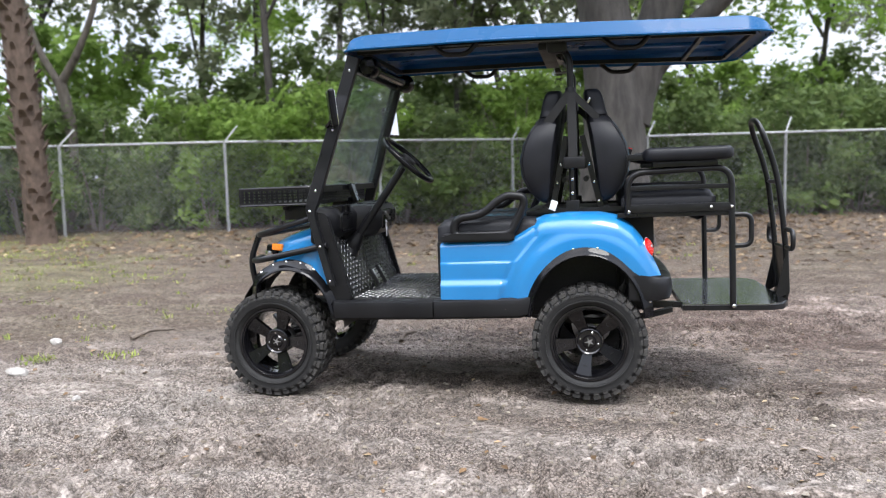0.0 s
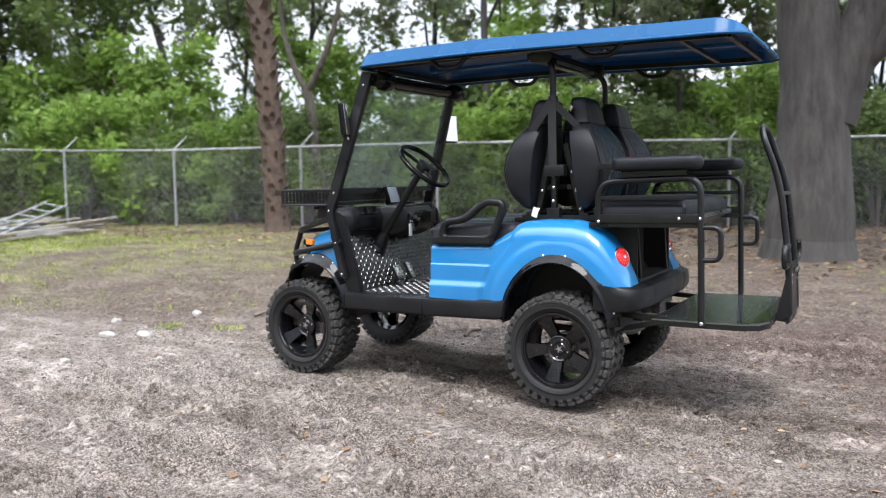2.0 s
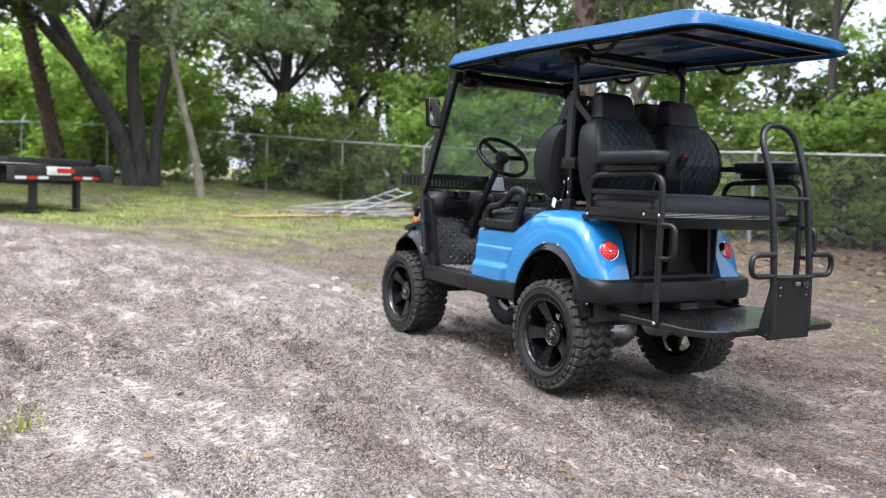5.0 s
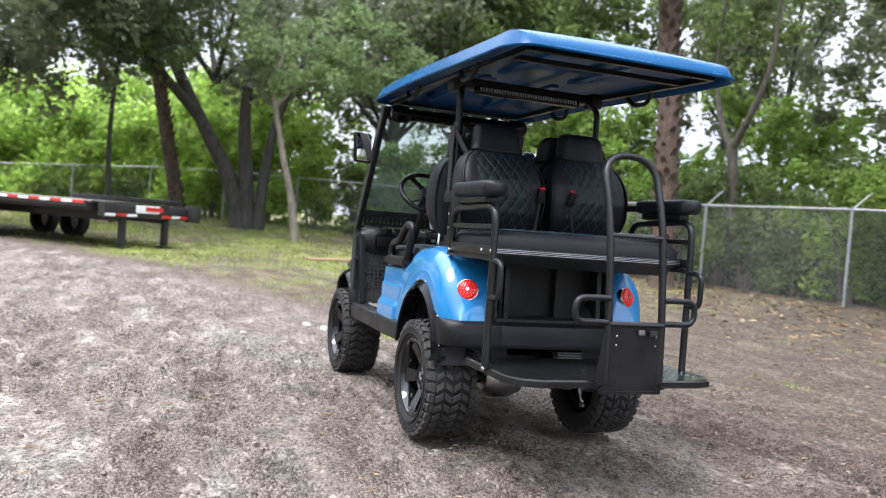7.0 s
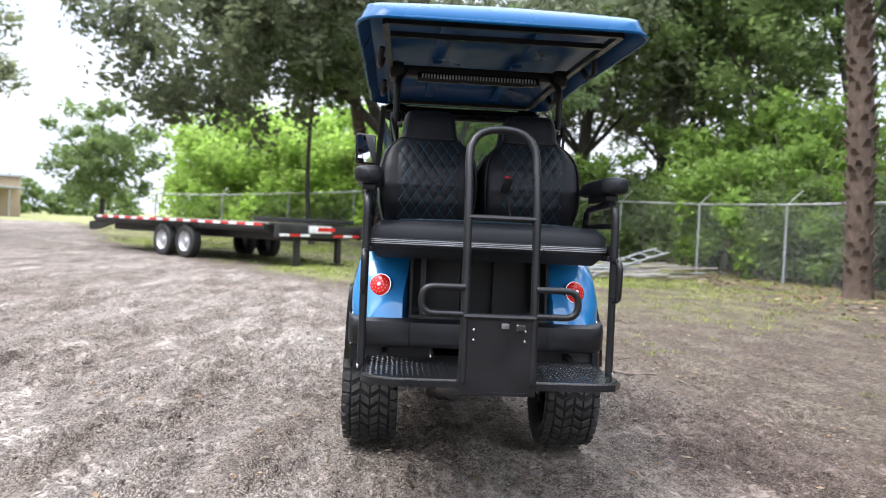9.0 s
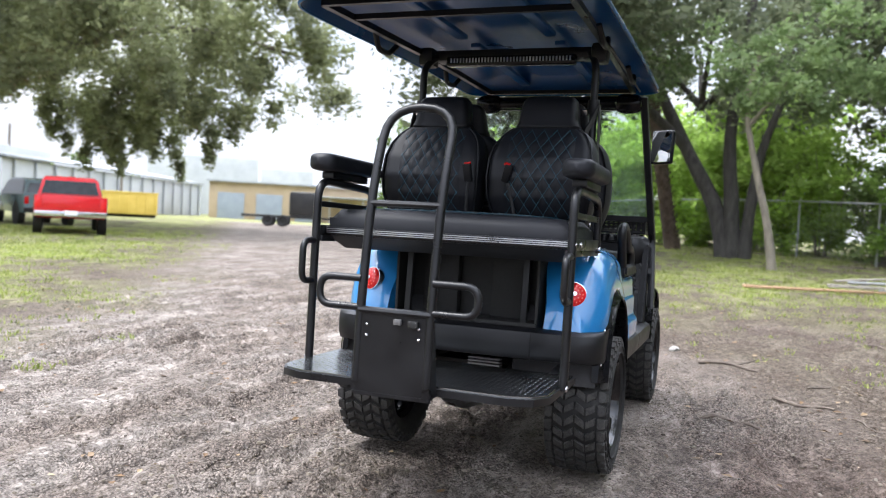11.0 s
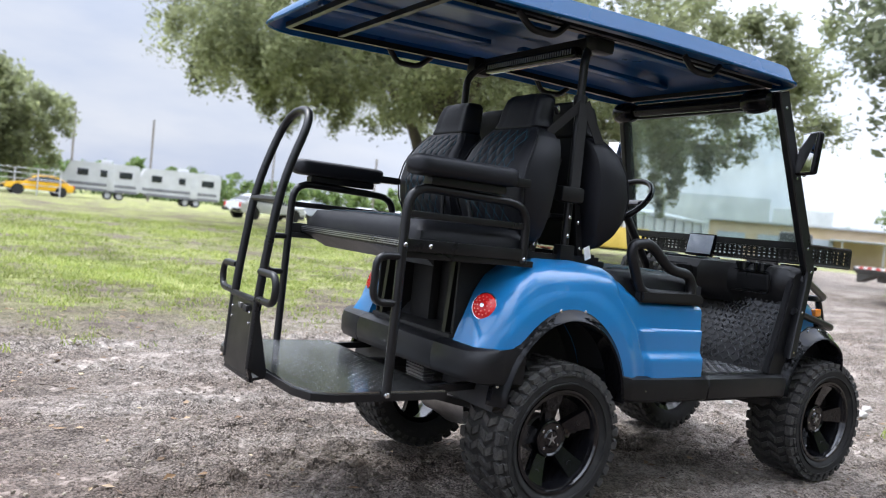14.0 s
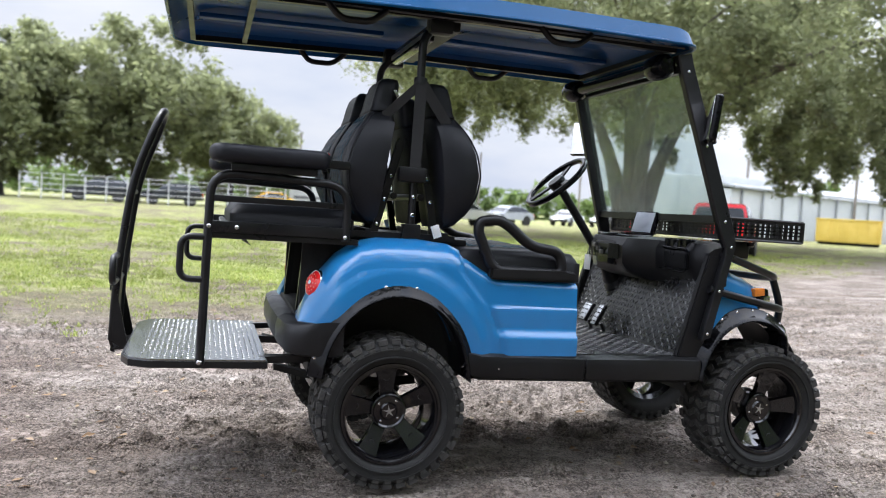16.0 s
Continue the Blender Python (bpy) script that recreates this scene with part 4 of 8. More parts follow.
# --- steering
col = tube_part("steering_column", [(-0.53, -0.215, 0.70), (-0.16, -0.225, 1.20)], 0.021, M_BLACK, cart, fillet=0, seg=14)
part("column_boot", loft(B(), [[(-0.53 + 0.37 * t + r * math.cos(a) * 0.80, -0.215 + r * math.sin(a), 0.70 + 0.50 * t - r * math.cos(a) * 0.6) for a in [2 * math.pi * k / 20 for k in range(20)]] for t, r in ((-0.06, 0.075), (0.03, 0.064), (0.05, 0.068), (0.08, 0.056), (0.10, 0.060), (0.14, 0.046), (0.16, 0.050), (0.22, 0.036), (0.28, 0.026))], closed=True, caps=True), M_BLACK, col)
sw = part("steering_wheel", tube(B(), [(0.168 * math.cos(a), 0.168 * math.sin(a), 0) for a in [2 * math.pi * k / 40 for k in range(40)]], 0.0145, 10, 0, True), M_GLOSS, cart, "gloss black three-spoke steering wheel")
sw.matrix_basis = pose(-0.128, -0.225, 1.238, 0, 44, 0)
part("hub", lathe(B(), [(0.0, 0.018), (0.040, 0.014), (0.046, 0.0), (0.040, -0.03), (0.0, -0.05)], 24, axis="z"), M_BLACK, sw)
for a in (90, 210, 330):
    ca, sa = math.cos(radians(a)), math.sin(radians(a))
    part("spoke", box(B(), (0.10 * ca, 0.10 * sa, -0.004), (0.14, 0.034, 0.012), 0.005, (0, 0, a)), M_GLOSS, sw)
part("stalk", tube(B(), [(0.0, 0.0, -0.05), (0.02, -0.10, -0.06)], 0.006, 8, 0), M_BLACK, sw)

# --- front seat cushions, armrests
def cushion(name, x0, x1, y0, y1, z0, z1, mat, parent, label="", dome=0.012, rad=0.035):
    """A padded slab with rolled edges and a crowned top."""
    rows, n, m = [], 18, 26
    for i in range(n + 1):
        u = i / n
        row = []
        for j in range(m + 1):
            v = j / m
            ex = min(u, 1 - u) * (x1 - x0)
            ey = min(v, 1 - v) * (y1 - y0)
            fx = math.sqrt(max(0.0, 1 - (1 - min(1, ex / rad)) ** 2))
            fy = math.sqrt(max(0.0, 1 - (1 - min(1, ey / rad)) ** 2))
            crown = dome * math.sin(math.pi * u) * math.sin(math.pi * v)
            row.append((x0 + (x1 - x0) * u, y0 + (y1 - y0) * v, z1 - rad + rad * min(fx, fy) + crown))
        rows.append(row)
    bm = loft(B(), rows)
    rim = [rows[0][j] for j in range(m + 1)] + [rows[i][m] for i in range(1, n + 1)] + [rows[n][j] for j in range(m - 1, -1, -1)] + [rows[i][0] for i in range(n - 1, 0, -1)]
    loft(bm, [[(p[0], p[1], p[2]) for p in rim], [(p[0], p[1], z0) for p in rim]], closed=True)
    bm.faces.new([bm.verts.new((p[0], p[1], z0)) for p in rim])
    bmesh.ops.remove_doubles(bm, verts=bm.verts, dist=0.0005)
    return part(name, bm, mat, parent, label, smooth=50)


def quilt(name, fn, y0, y1, t0, t1, parent, pitch=0.052, tall=0.078):
    """A diamond-quilted insert laid on the surface fn(y, t), with its coloured stitching."""
    ny, nt = 36, 54
    rows = []
    for i in range(nt + 1):
        t = t0 + (t1 - t0) * i / nt
        row = []
        for j in range(ny + 1):
            y = y0 + (y1 - y0) * j / ny
            p, q = y / pitch + t / tall, y / pitch - t / tall
            puff = math.sqrt(abs(math.sin(math.pi * p) * math.sin(math.pi * q)))
            edge = min(1.0, 12 * min(i / nt, 1 - i / nt), 12 * min(j / ny, 1 - j / ny))
            row.append(fn(y, t, 0.001 + 0.0065 * puff * edge))
        rows.append(row)
    panel = part(name, loft(B(), rows), M_VINYL, parent, "black vinyl quilted in diamonds with teal stitching", smooth=60)
    bm = B()
    for sign in SIDES:
        lo = math.floor(min(y0 / pitch + sign * t / tall for t in (t0, t1))) - 1
        hi = math.ceil(max(y1 / pitch + sign * t / tall for t in (t0, t1))) + 1
        for k in range(lo, hi + 1):
            pts = []
            for i in range(41):
                t = t0 + (t1 - t0) * i / 40
                y = (k - sign * t / tall) * pitch
                if y0 <= y <= y1:
                    pts.append(fn(y, t, 0.0040))
            if len(pts) > 2:
                tube(bm, pts, 0.0014, 4, 0)
    part("stitching", bm, M_TEAL, panel, "teal thread")
    return panel


for s in SIDES:
    c = cushion("seat_cushion", 0.075, 0.60, min(s * 0.004, s * 0.495), max(s * 0.004, s * 0.495), 0.80, 0.915, M_VINYL, cart, "black vinyl front seat cushion")
    quilt("quilted_insert", lambda y, t, h: (t, y, 0.917 + h + 0.010 * math.sin(math.pi * (t - 0.075) / 0.525) * math.sin(math.pi * abs(abs(y) - 0.004) / 0.491)), *sorted((s * 0.10, s * 0.40)), 0.14, 0.52, c)
    # moulded armrest: a closed loop with a pad-like base
    pts = [(0.155, 0.835), (0.175, 0.925), (0.305, 0.940), (0.40, 1.015), (0.445, 1.035), (0.52, 1.025), (0.525, 0.985), (0.455, 0.840)]
    arm = part("hip_restraint", tube(B(), [(x, s * 0.515, z) for x, z in pts], 0.021, 10, 0.045, True), M_BLACK, cart, "black moulded grab arm beside the seat")
    bm = B()
    slab(bm, [(0.10, s * 0.495, 0.805), (0.47, s * 0.495, 0.805), (0.47, s * 0.495, 0.855), (0.16, s * 0.495, 0.850), (0.10, s * 0.495, 0.845)], (0, s * 0.045, 0))
    bmesh.ops.bevel(bm, geom=list(bm.edges), offset=0.01, segments=2, affect="EDGES")
    part("base", bm, M_BLACK, arm)

# --- bucket backrests, two facing forward and two facing back
BACK = [(0.985, 0.905, 0.925, 0.150), (1.00, 0.90, 0.955, 0.180), (1.05, 0.888, 1.005, 0.205), (1.12, 0.878, 1.038, 0.222), (1.20, 0.868, 1.048, 0.226), (1.28, 0.858, 1.030, 0.222),
        (1.34, 0.850, 1.000, 0.208), (1.385, 0.842, 0.968, 0.180), (1.415, 0.838, 0.948, 0.142), (1.44, 0.834, 0.938, 0.128), (1.50, 0.826, 0.925, 0.122), (1.535, 0.824, 0.912, 0.114), (1.552, 0.828, 0.896, 0.098)]


def back_at(z):
    return tuple(line([(r[0], r[k]) for r in BACK], z) for k in (1, 2, 3))


def back_front(y, z):
    xb, xf, w = back_at(z)
    u = min(0.999, abs(y) / w)
    return (xb + xf) / 2 + (xf - xb) / 2 * (1 - u ** 3.4) ** (1 / 3.4) + 0.010 * ss(0.62, 0.85, u)


def back_ring(z, grow=1.0):
    xb, xf, w = back_at(z)
    xc, a = (xb + xf) / 2, (xf - xb) / 2
    ring = []
    for k in range(36):
        t = 2 * math.pi * k / 36
        c, s = math.cos(t), math.sin(t)
        y = w * grow * math.copysign(abs(s) ** (2 / 3.4), s)
        x = a * grow * math.copysign(abs(c) ** (2 / 3.4), c)
        if c > 0:
            x += 0.010 * ss(0.62, 0.85, abs(y) / w) * ss(1.0, 0.92, abs(y) / w)
        ring.append((xc + x, y, z))
    return ring


def build_backrest(m):
    zs = [BACK[0][0] + (1.415 - BACK[0][0]) * k / 26 for k in range(27)]
    b = part("backrest", loft(B(), [back_ring(z) for z in zs], closed=True, caps=True), M_VINYL, cart, "black vinyl bucket backrest with quilted centre", smooth=50)
    hz = [1.418, 1.424] + [1.43 + 0.105 * k / 8 for k in range(9)] + [1.545, 1.552]
    rows = [back_ring(z, 0.93 if z in (1.418,) else 1.0) for z in hz] + [back_ring(1.556, 0.8)]
    part("headrest", loft(B(), rows, closed=True, caps=True), M_VINYL, b, "black vinyl headrest", smooth=50)
    q = quilt("quilted_insert", lambda y, t, h: (back_front(y, t) + h, y, t), -0.138, 0.138, 1.02, 1.405, b)
    for s in SIDES:
        pts = []
        for r in BACK[:9]:
            pts.append((r[2] - 0.012, s * r[3] * 0.955, r[0]))
        tube_part("piping", pts, 0.0035, M_VINYL, b, fillet=0.02, seg=6)
        # side bolster cover, a shade proud of the back
        rows = []
        for k in range(13):
            z = 1.01 + 0.37 * k / 12
            xb, xf, w = back_at(z)
            rows.append([(xb + (xf - xb) * f, s * (w * (1 - 0.10 * abs(2 * f - 1) ** 3) + 0.003), z) for f in (0.10, 0.3, 0.5, 0.7, 0.88)])
        part("bolster_cover", loft(B(), rows), M_VINYL, b)
    b.matrix_basis = m
    return b


first = build_backrest(pose(0, -0.236, 0))
copy_thing(first, pose(0, 0.236, 0))
for y in (-0.236, 0.236):
    copy_thing(first, pose(1.544, y, 0, 0, 0, 180))

# seat-back frame between the buckets
for s in SIDES:
    y = s * 0.36
    for pts in ([(0.655, y, 0.94), (0.735, y, 1.32)], [(0.905, y, 0.94), (0.815, y, 1.32)]):
        fr = tube_part("back_frame", pts, 0.016, M_STEEL, cart, square=True, fillet=0)
        for t in (0.12, 0.38, 0.62):
            p = Vector(pts[0]).lerp(Vector(pts[1]), t)
            bolt(fr, p.x, p.y + s * 0.020, p.z, 0 if s < 0 else 180, 0, 0.9)
    box_part("belt_retractor", (0.775, s * 0.405, 1.185), (0.112, 0.055, 0.060), M_BLACK, cart, 0.014)
tube_part("back_frame", [(0.72, -0.36, 1.10), (0.72, 0.36, 1.10)], 0.014, M_STEEL, cart, fillet=0)
tube_part("back_frame", [(0.83, -0.36, 1.10), (0.83, 0.36, 1.10)], 0.014, M_STEEL, cart, fillet=0)
tube_part("seat_base_rail", [(0.62, -0.40, 0.955), (0.62, 0.40, 0.955)], 0.014, M_STEEL, cart, fillet=0, square=True)
tube_part("seat_base_rail", [(0.93, -0.40, 0.955), (0.93, 0.40, 0.955)], 0.014, M_STEEL, cart, fillet=0, square=True)
for s in SIDES:
    tube_part("seat_base_rail", [(0.58, s * 0.385, 0.945), (1.04, s * 0.385, 0.945)], 0.014, M_STEEL, cart, fillet=0, square=True)
bm = box(B(), (0.77, 0, 0.93), (0.50, 0.74, 0.03), 0.008)
part("engine_cover", bm, M_BLACK, cart)
for s in SIDES:
    part("paper_tag", box(B(), (0.665, s * 0.42, 0.972), (0.035, 0.004, 0.05), 0.001, (0, 20, s * 10)), M_WHITE, cart, "small white paper tag")

# --- roof struts with seat belts
for s in SIDES:
    st = tube_part("roof_strut", [(0.762, s * 0.395, 0.93), (0.762, s * 0.395, 1.715), (0.70, s * 0.36, 1.775)], 0.0165, M_STEEL, cart, fillet=0.05, seg=12)
    for z in (0.955, 1.03, 1.10, 1.16):
        bolt(st, 0.762, s * 0.413, z, 0 if s < 0 else 180, 0, 1.0)
    box_part("bracket", (0.762, s * 0.395, 0.96), (0.07, 0.045, 0.07), M_STEEL, st, 0.006)
    part("collar", lathe(B(), [(0.024, 1.50), (0.026, 1.505), (0.026, 1.555), (0.024, 1.56)], 16, axis="z", centre=(0.762, s * 0.395, 0)), M_BLACK, st)
    for (xa, za), (xb, yb, zb), wide in (((0.765, 1.53), (0.768, 0.425, 1.20), 0.022), ((0.757, 1.53), (0.640, 0.40, 1.385), 0.020), ((0.770, 1.53), (0.895, 0.39, 1.40), 0.016)):
        p, q = Vector((xa, s * 0.420, za)), Vector((xb, s * yb, zb))
        w = Vector((wide, 0, 0)) if abs(xb - xa) < 0.02 else Vector((wide * 0.75, 0, wide * 0.75 * (1 if xb < xa else -1) * -1))
        bm = slab(B(), [p - w, p + w, q + w, q - w], (0, s * 0.003, 0))
        part("seat_belt", bm, M_FABRIC, cart, "black seat belt webbing")
    box_part("belt_tongue", (0.852, s * 0.375, 1.492), (0.012, 0.024, 0.03), M_CHROME, cart, 0.003, (0, 30, 0))
for s, lean in ((-1, 4), (1, -18)):
    y = s * 0.055 + 0.06 * (s > 0)
    bk = part("belt_buckle", box(B(), (1.055, y, 1.215), (0.026, 0.034, 0.075), 0.007, (lean, 18, 0)), M_BLACK, cart, "black belt buckle with a red button")
    part("release_button", box(B(), (1.064, y + 0.001, 1.250), (0.020, 0.026, 0.012), 0.003, (lean, 18, 0)), M_RED, bk, "red button")
    tube_part("stalk", [(1.045, y, 1.18), (1.03, y - 0.02 * lean / 10, 1.03)], 0.007, M_FABRIC, bk, fillet=0)

# --- rear seat
rs = cushion("rear_seat_cushion", 1.00, 1.445, -0.470, 0.470, 0.955, 1.030, M_VINYL, cart, "black vinyl rear seat cushion")
quilt("quilted_insert", lambda y, t, h: (t, y, 1.031 + h + 0.011 * math.sin(math.pi * (t - 1.0) / 0.445) * math.sin(math.pi * (y + 0.47) / 0.94)), -0.36, 0.36, 1.05, 1.40, rs)
bm = B()
box(bm, (1.235, 0, 0.940), (0.44, 0.96, 0.030), 0.006)
part("seat_pan", bm, M_BLACK, cart)
tr = part("edge_trim", box(B(), (1.458, 0, 0.944), (0.016, 0.95, 0.030), 0.003), M_STEEL, cart)
for dz in (-0.007, 0.0, 0.007):
    part("bright_strip", box(B(), (1.467, 0, 0.945 + dz), (0.003, 0.94, 0.0032), 0.0005), M_ALU, tr, "bright aluminium trim strip")
bm = B()
slab(bm, [(1.445, -0.47, 0.927), (1.445, 0.47, 0.927), (1.37, 0.44, 0.885), (1.37, -0.44, 0.885)], (-0.008, 0, -0.006))
part("seat_apron", bm, M_BLACK, cart)

for s in SIDES:
    y = s * 0.487
    rail = tube_part("side_rail", [(1.030, y, 0.915), (1.030, y, 1.120), (1.515, y, 1.135), (1.520, y, 0.455)], 0.0155, M_STEEL, cart, fillet=0.085, seg=12, label="black tubular side rail and step post")
    box_part("mid_bar", (1.272, y, 1.044), (0.475, 0.016, 0.022), M_STEEL, rail, 0.003)
    box_part("low_bar", (1.272, y, 0.945), (0.475, 0.020, 0.040), M_STEEL, rail, 0.003)
    box_part("base_bar", (1.245, y - s * 0.012, 0.914), (0.53, 0.026, 0.022), M_STEEL, rail, 0.003)
    for x, z in ((1.034, 0.930), (1.515, 0.945), (1.522, 0.462), (1.42, 0.945)):
        bolt(rail, x, y + s * 0.017, z, 0 if s < 0 else 180, 0, 1.15 if x > 1.52 else 0.9)
    tube_part("grab_handle", [(1.520, y, 0.905), (1.605, y, 0.905), (1.605, y, 0.755), (1.520, y, 0.755)], 0.0125, M_STEEL, rail, fillet=0.05, seg=10)
    rows = []
    for k in range(29):
        u = -1 + k / 14
        end = max(0.02, (1 - max(0.0, (abs(u) - 0.76) / 0.24) ** 2.2)) ** 0.5
        ring = []
        for q in range(20):
            a = 2 * math.pi * q / 20
            ca, sa = math.cos(a), math.sin(a)
            ring.append((1.315 + 0.212 * u, y + 0.057 * end * math.copysign(abs(ca) ** 0.62, ca), 1.204 + 0.034 * end ** 0.45 * math.copysign(abs(sa) ** 0.55, sa)))
        rows.append(ring)
    pad = part("armrest_pad", loft(B(), rows, closed=True, caps=True), M_VINYL, cart, "black padded vinyl armrest with rounded ends", smooth=60)
    box_part("hinge_plate", (1.08, y - s * 0.02, 1.195), (0.10, 0.05, 0.03), M_STEEL, pad, 0.004)
    box_part("support", (1.30, y, 1.157), (0.30, 0.05, 0.026), M_STEEL, pad, 0.004)

# --- step, its frame and the grab ladder
def step_outline(z):
    return [(1.285, -0.475, z), (1.285, 0.475, z), (1.69, 0.475, z), (1.755, 0.44, z), (1.785, 0.36, z), (1.79, -0.36, z), (1.755, -0.44, z), (1.69, -0.475, z)]


bm = slab(B(), step_outline(0.452), (0, 0, 0.016))
bmesh.ops.bevel(bm, geom=list(bm.edges), offset=0.003, segments=2, affect="EDGES")
step = part("step_plate", bm, M_PLATE, cart, "dark tread-plate footboard")
tread_studs("tread_bar", (1.30, -0.455, 0.4682), (0.43, 0, 0), (0, 0.91, 0), 22, 46, M_PLATE_BAR, step, (0.015, 0.004), 0.0005)
part("edge_band", slab(B(), [(x * 1.0 + (0.006 if x > 1.5 else -0.002), y * 1.012, z) for x, y, z in step_outline(0.438)], (0, 0, 0.024)), M_STEEL, step)
for s in SIDES:
    tube_part("support_bar", [(0.95, s * 0.22, 0.42), (1.74, s * 0.22, 0.436)], 0.017, M_STEEL, cart, square=True, fillet=0)
    tube_part("support_bar", [(1.02, s * 0.40, 0.47), (1.32, s * 0.40, 0.455)], 0.014, M_STEEL, cart, square=True, fillet=0)
bm = slab(B(), [(1.850, -0.135, 0.70), (1.850, 0.135, 0.70), (1.858, 0.135, 0.470), (1.845, 0.135, 0.425), (1.845, -0.135, 0.425), (1.858, -0.135, 0.470)], (-0.012, 0, 0))
gl = part("grab_ladder", bm, M_STEEL, cart, "black tubular grab bar with a steel kick plate")
for s in SIDES:
    bm = slab(B(), [(1.845, s * 0.128, 0.70), (1.858, s * 0.128, 0.47), (1.80, s * 0.128, 0.435), (1.79, s * 0.128, 0.455)], (0, s * 0.008, 0))
    part("gusset", bm, M_STEEL, gl)
    tube_part("side_grip", [(1.842, s * 0.125, 0.800), (1.842, s * 0.275, 0.800), (1.842, s * 0.275, 0.706), (1.842, s * 0.125, 0.706)], 0.0125, M_STEEL, gl, fillet=0.06, seg=10)
    for dz in (0.0, -0.035):
        bolt(gl, 1.8585, s * 0.09, 0.655 + dz, 90, 0, 0.5)
part("kick_foot", slab(B(), [(1.852, -0.133, 0.428), (1.852, 0.133, 0.428), (1.775, 0.133, 0.442), (1.775, -0.133, 0.442)], (0, 0, 0.010)), M_STEEL, gl)
tube_part("hoop", [(1.848, -0.122, 0.47), (1.842, -0.122, 0.72), (1.800, -0.122, 1.10), (1.705, -0.122, 1.372), (1.705, 0.122, 1.372), (1.800, 0.122, 1.10), (1.842, 0.122, 0.72), (1.848, 0.122, 0.47)], 0.0150, M_STEEL, gl, fillet=0.125, seg=12)
tube_part("rung", [(1.808, -0.122, 1.045), (1.808, 0.122, 1.045)], 0.011, M_STEEL, gl, fillet=0)
tube_part("rung", [(1.846, -0.126, 0.700), (1.846, 0.126, 0.700)], 0.012, M_STEEL, gl, fillet=0)
part("catch", box(B(), (1.862, 0.072, 0.668), (0.012, 0.034, 0.022), 0.003), M_DARK, gl)
for dy in (-0.011, 0.011):
    for dz in (-0.007, 0.007):
        bolt(gl, 1.868, 0.072 + dy, 0.668 + dz, 90, 0, 0.28)
part("catch", box(B(), (1.862, 0.018, 0.672), (0.012, 0.026, 0.018), 0.003), M_CAST, gl)

# --- windscreen pillars, windscreen, mirrors
def pillar_y(z):
    return line([(0.60, 0.565), (0.98, 0.540), (1.76, 0.475)], z)


def pillar_x(z):
    return line([(0.60, -0.485), (0.985, -0.590), (1.76, -0.335)], z)


for s in SIDES:
    rows = []
    for k in range(25):
        z = 0.60 + 1.17 * k / 24
        px, py = pillar_x(z), pillar_y(z)
        deep = 0.022 + 0.010 * ss(0.95, 1.05, z)
        rows.append([(px + u * deep, s * (py + v), z - u * deep * 0.3) for u, v in ((-1, -0.012), (-0.86, -0.018), (0.86, -0.018), (1, -0.012), (1, 0.012), (0.86, 0.018), (-0.86, 0.018), (-1, 0.012))])
    pl = part("windscreen_pillar", loft(B(), rows, closed=True, caps=True), M_STEEL, cart, "flat black steel windscreen pillar", smooth=30)
    for z in (0.62, 0.80, 0.985, 1.09, 1.40, 1.44, 1.70):
        bolt(pl, pillar_x(z), s * (pillar_y(z) + 0.019), z, 0 if s < 0 else 180, 0, 1.0)
    at = pose(-0.430, s * 0.582, 1.505, 0, -5, -25 * s)
    mr = part("wing_mirror", box(B(), (0, 0, 0), (0.034, 0.135, 0.190), 0.016, seg=3), M_GLOSS, cart, "black wing mirror with a rounded pane")
    mr.matrix_basis = at
    part("mirror_glass", box(B(), (0.0165, 0, 0), (0.003, 0.118, 0.172), 0.0012), M_MIRROR, mr)
    part("mirror_arm", tube(B(), [(-0.01, 0, -0.06), (-0.03, -s * 0.06, -0.085)], 0.010, 8, 0), M_GLOSS, mr)
z0, z1 = 1.115, 1.735
gl_pts = [(pillar_x(z0), -pillar_y(z0), z0), (pillar_x(z0), pillar_y(z0), z0), (pillar_x(z1), pillar_y(z1), z1), (pillar_x(z1), -pillar_y(z1), z1)]
bm = slab(B(), gl_pts, (-0.004, 0, -0.0016))
wind = part("windscreen", bm, M_GLASS, cart, "lightly tinted clear windscreen in a black frame", smooth=0)
wind.visible_shadow = False
for z in (1.100, 1.715):
    tube_part("frame_bar", [(pillar_x(z), -pillar_y(z), z), (pillar_x(z), pillar_y(z), z)], 0.018, M_STEEL, wind, square=True, fillet=0)
tube_part("roof_brace", [(pillar_x(1.76), -0.47, 1.76), (pillar_x(1.76), 0.47, 1.76)], 0.016, M_STEEL, cart, fillet=0)
for s in SIDES:
    part("speaker_pod", lathe(B(), [(0.0, -0.065), (0.040, -0.06), (0.052, -0.04), (0.055, 0.0), (0.050, 0.05), (0.035, 0.07), (0.0, 0.075)], 24, centre=(-0.27, s * 0.40, 1.722)), M_GLOSS, cart)
tube_part("sound_tube", [(-0.27, -0.33, 1.722), (-0.27, 0.33, 1.722)], 0.026, M_GLOSS, cart, fillet=0, seg=14)

# --- roof
def roof_half(x):
    front, back = (x + 0.385) / 0.10, (1.710 - x) / 0.16
    e = min(1.0, max(0.0, front), max(0.0, back))
    return 0.44 + 0.115 * math.sqrt(max(0.0, 1 - (1 - e) ** 2))


def roof_edge(x):
    return 1.793 - 0.040 * ss(0.2, 1.75, x)


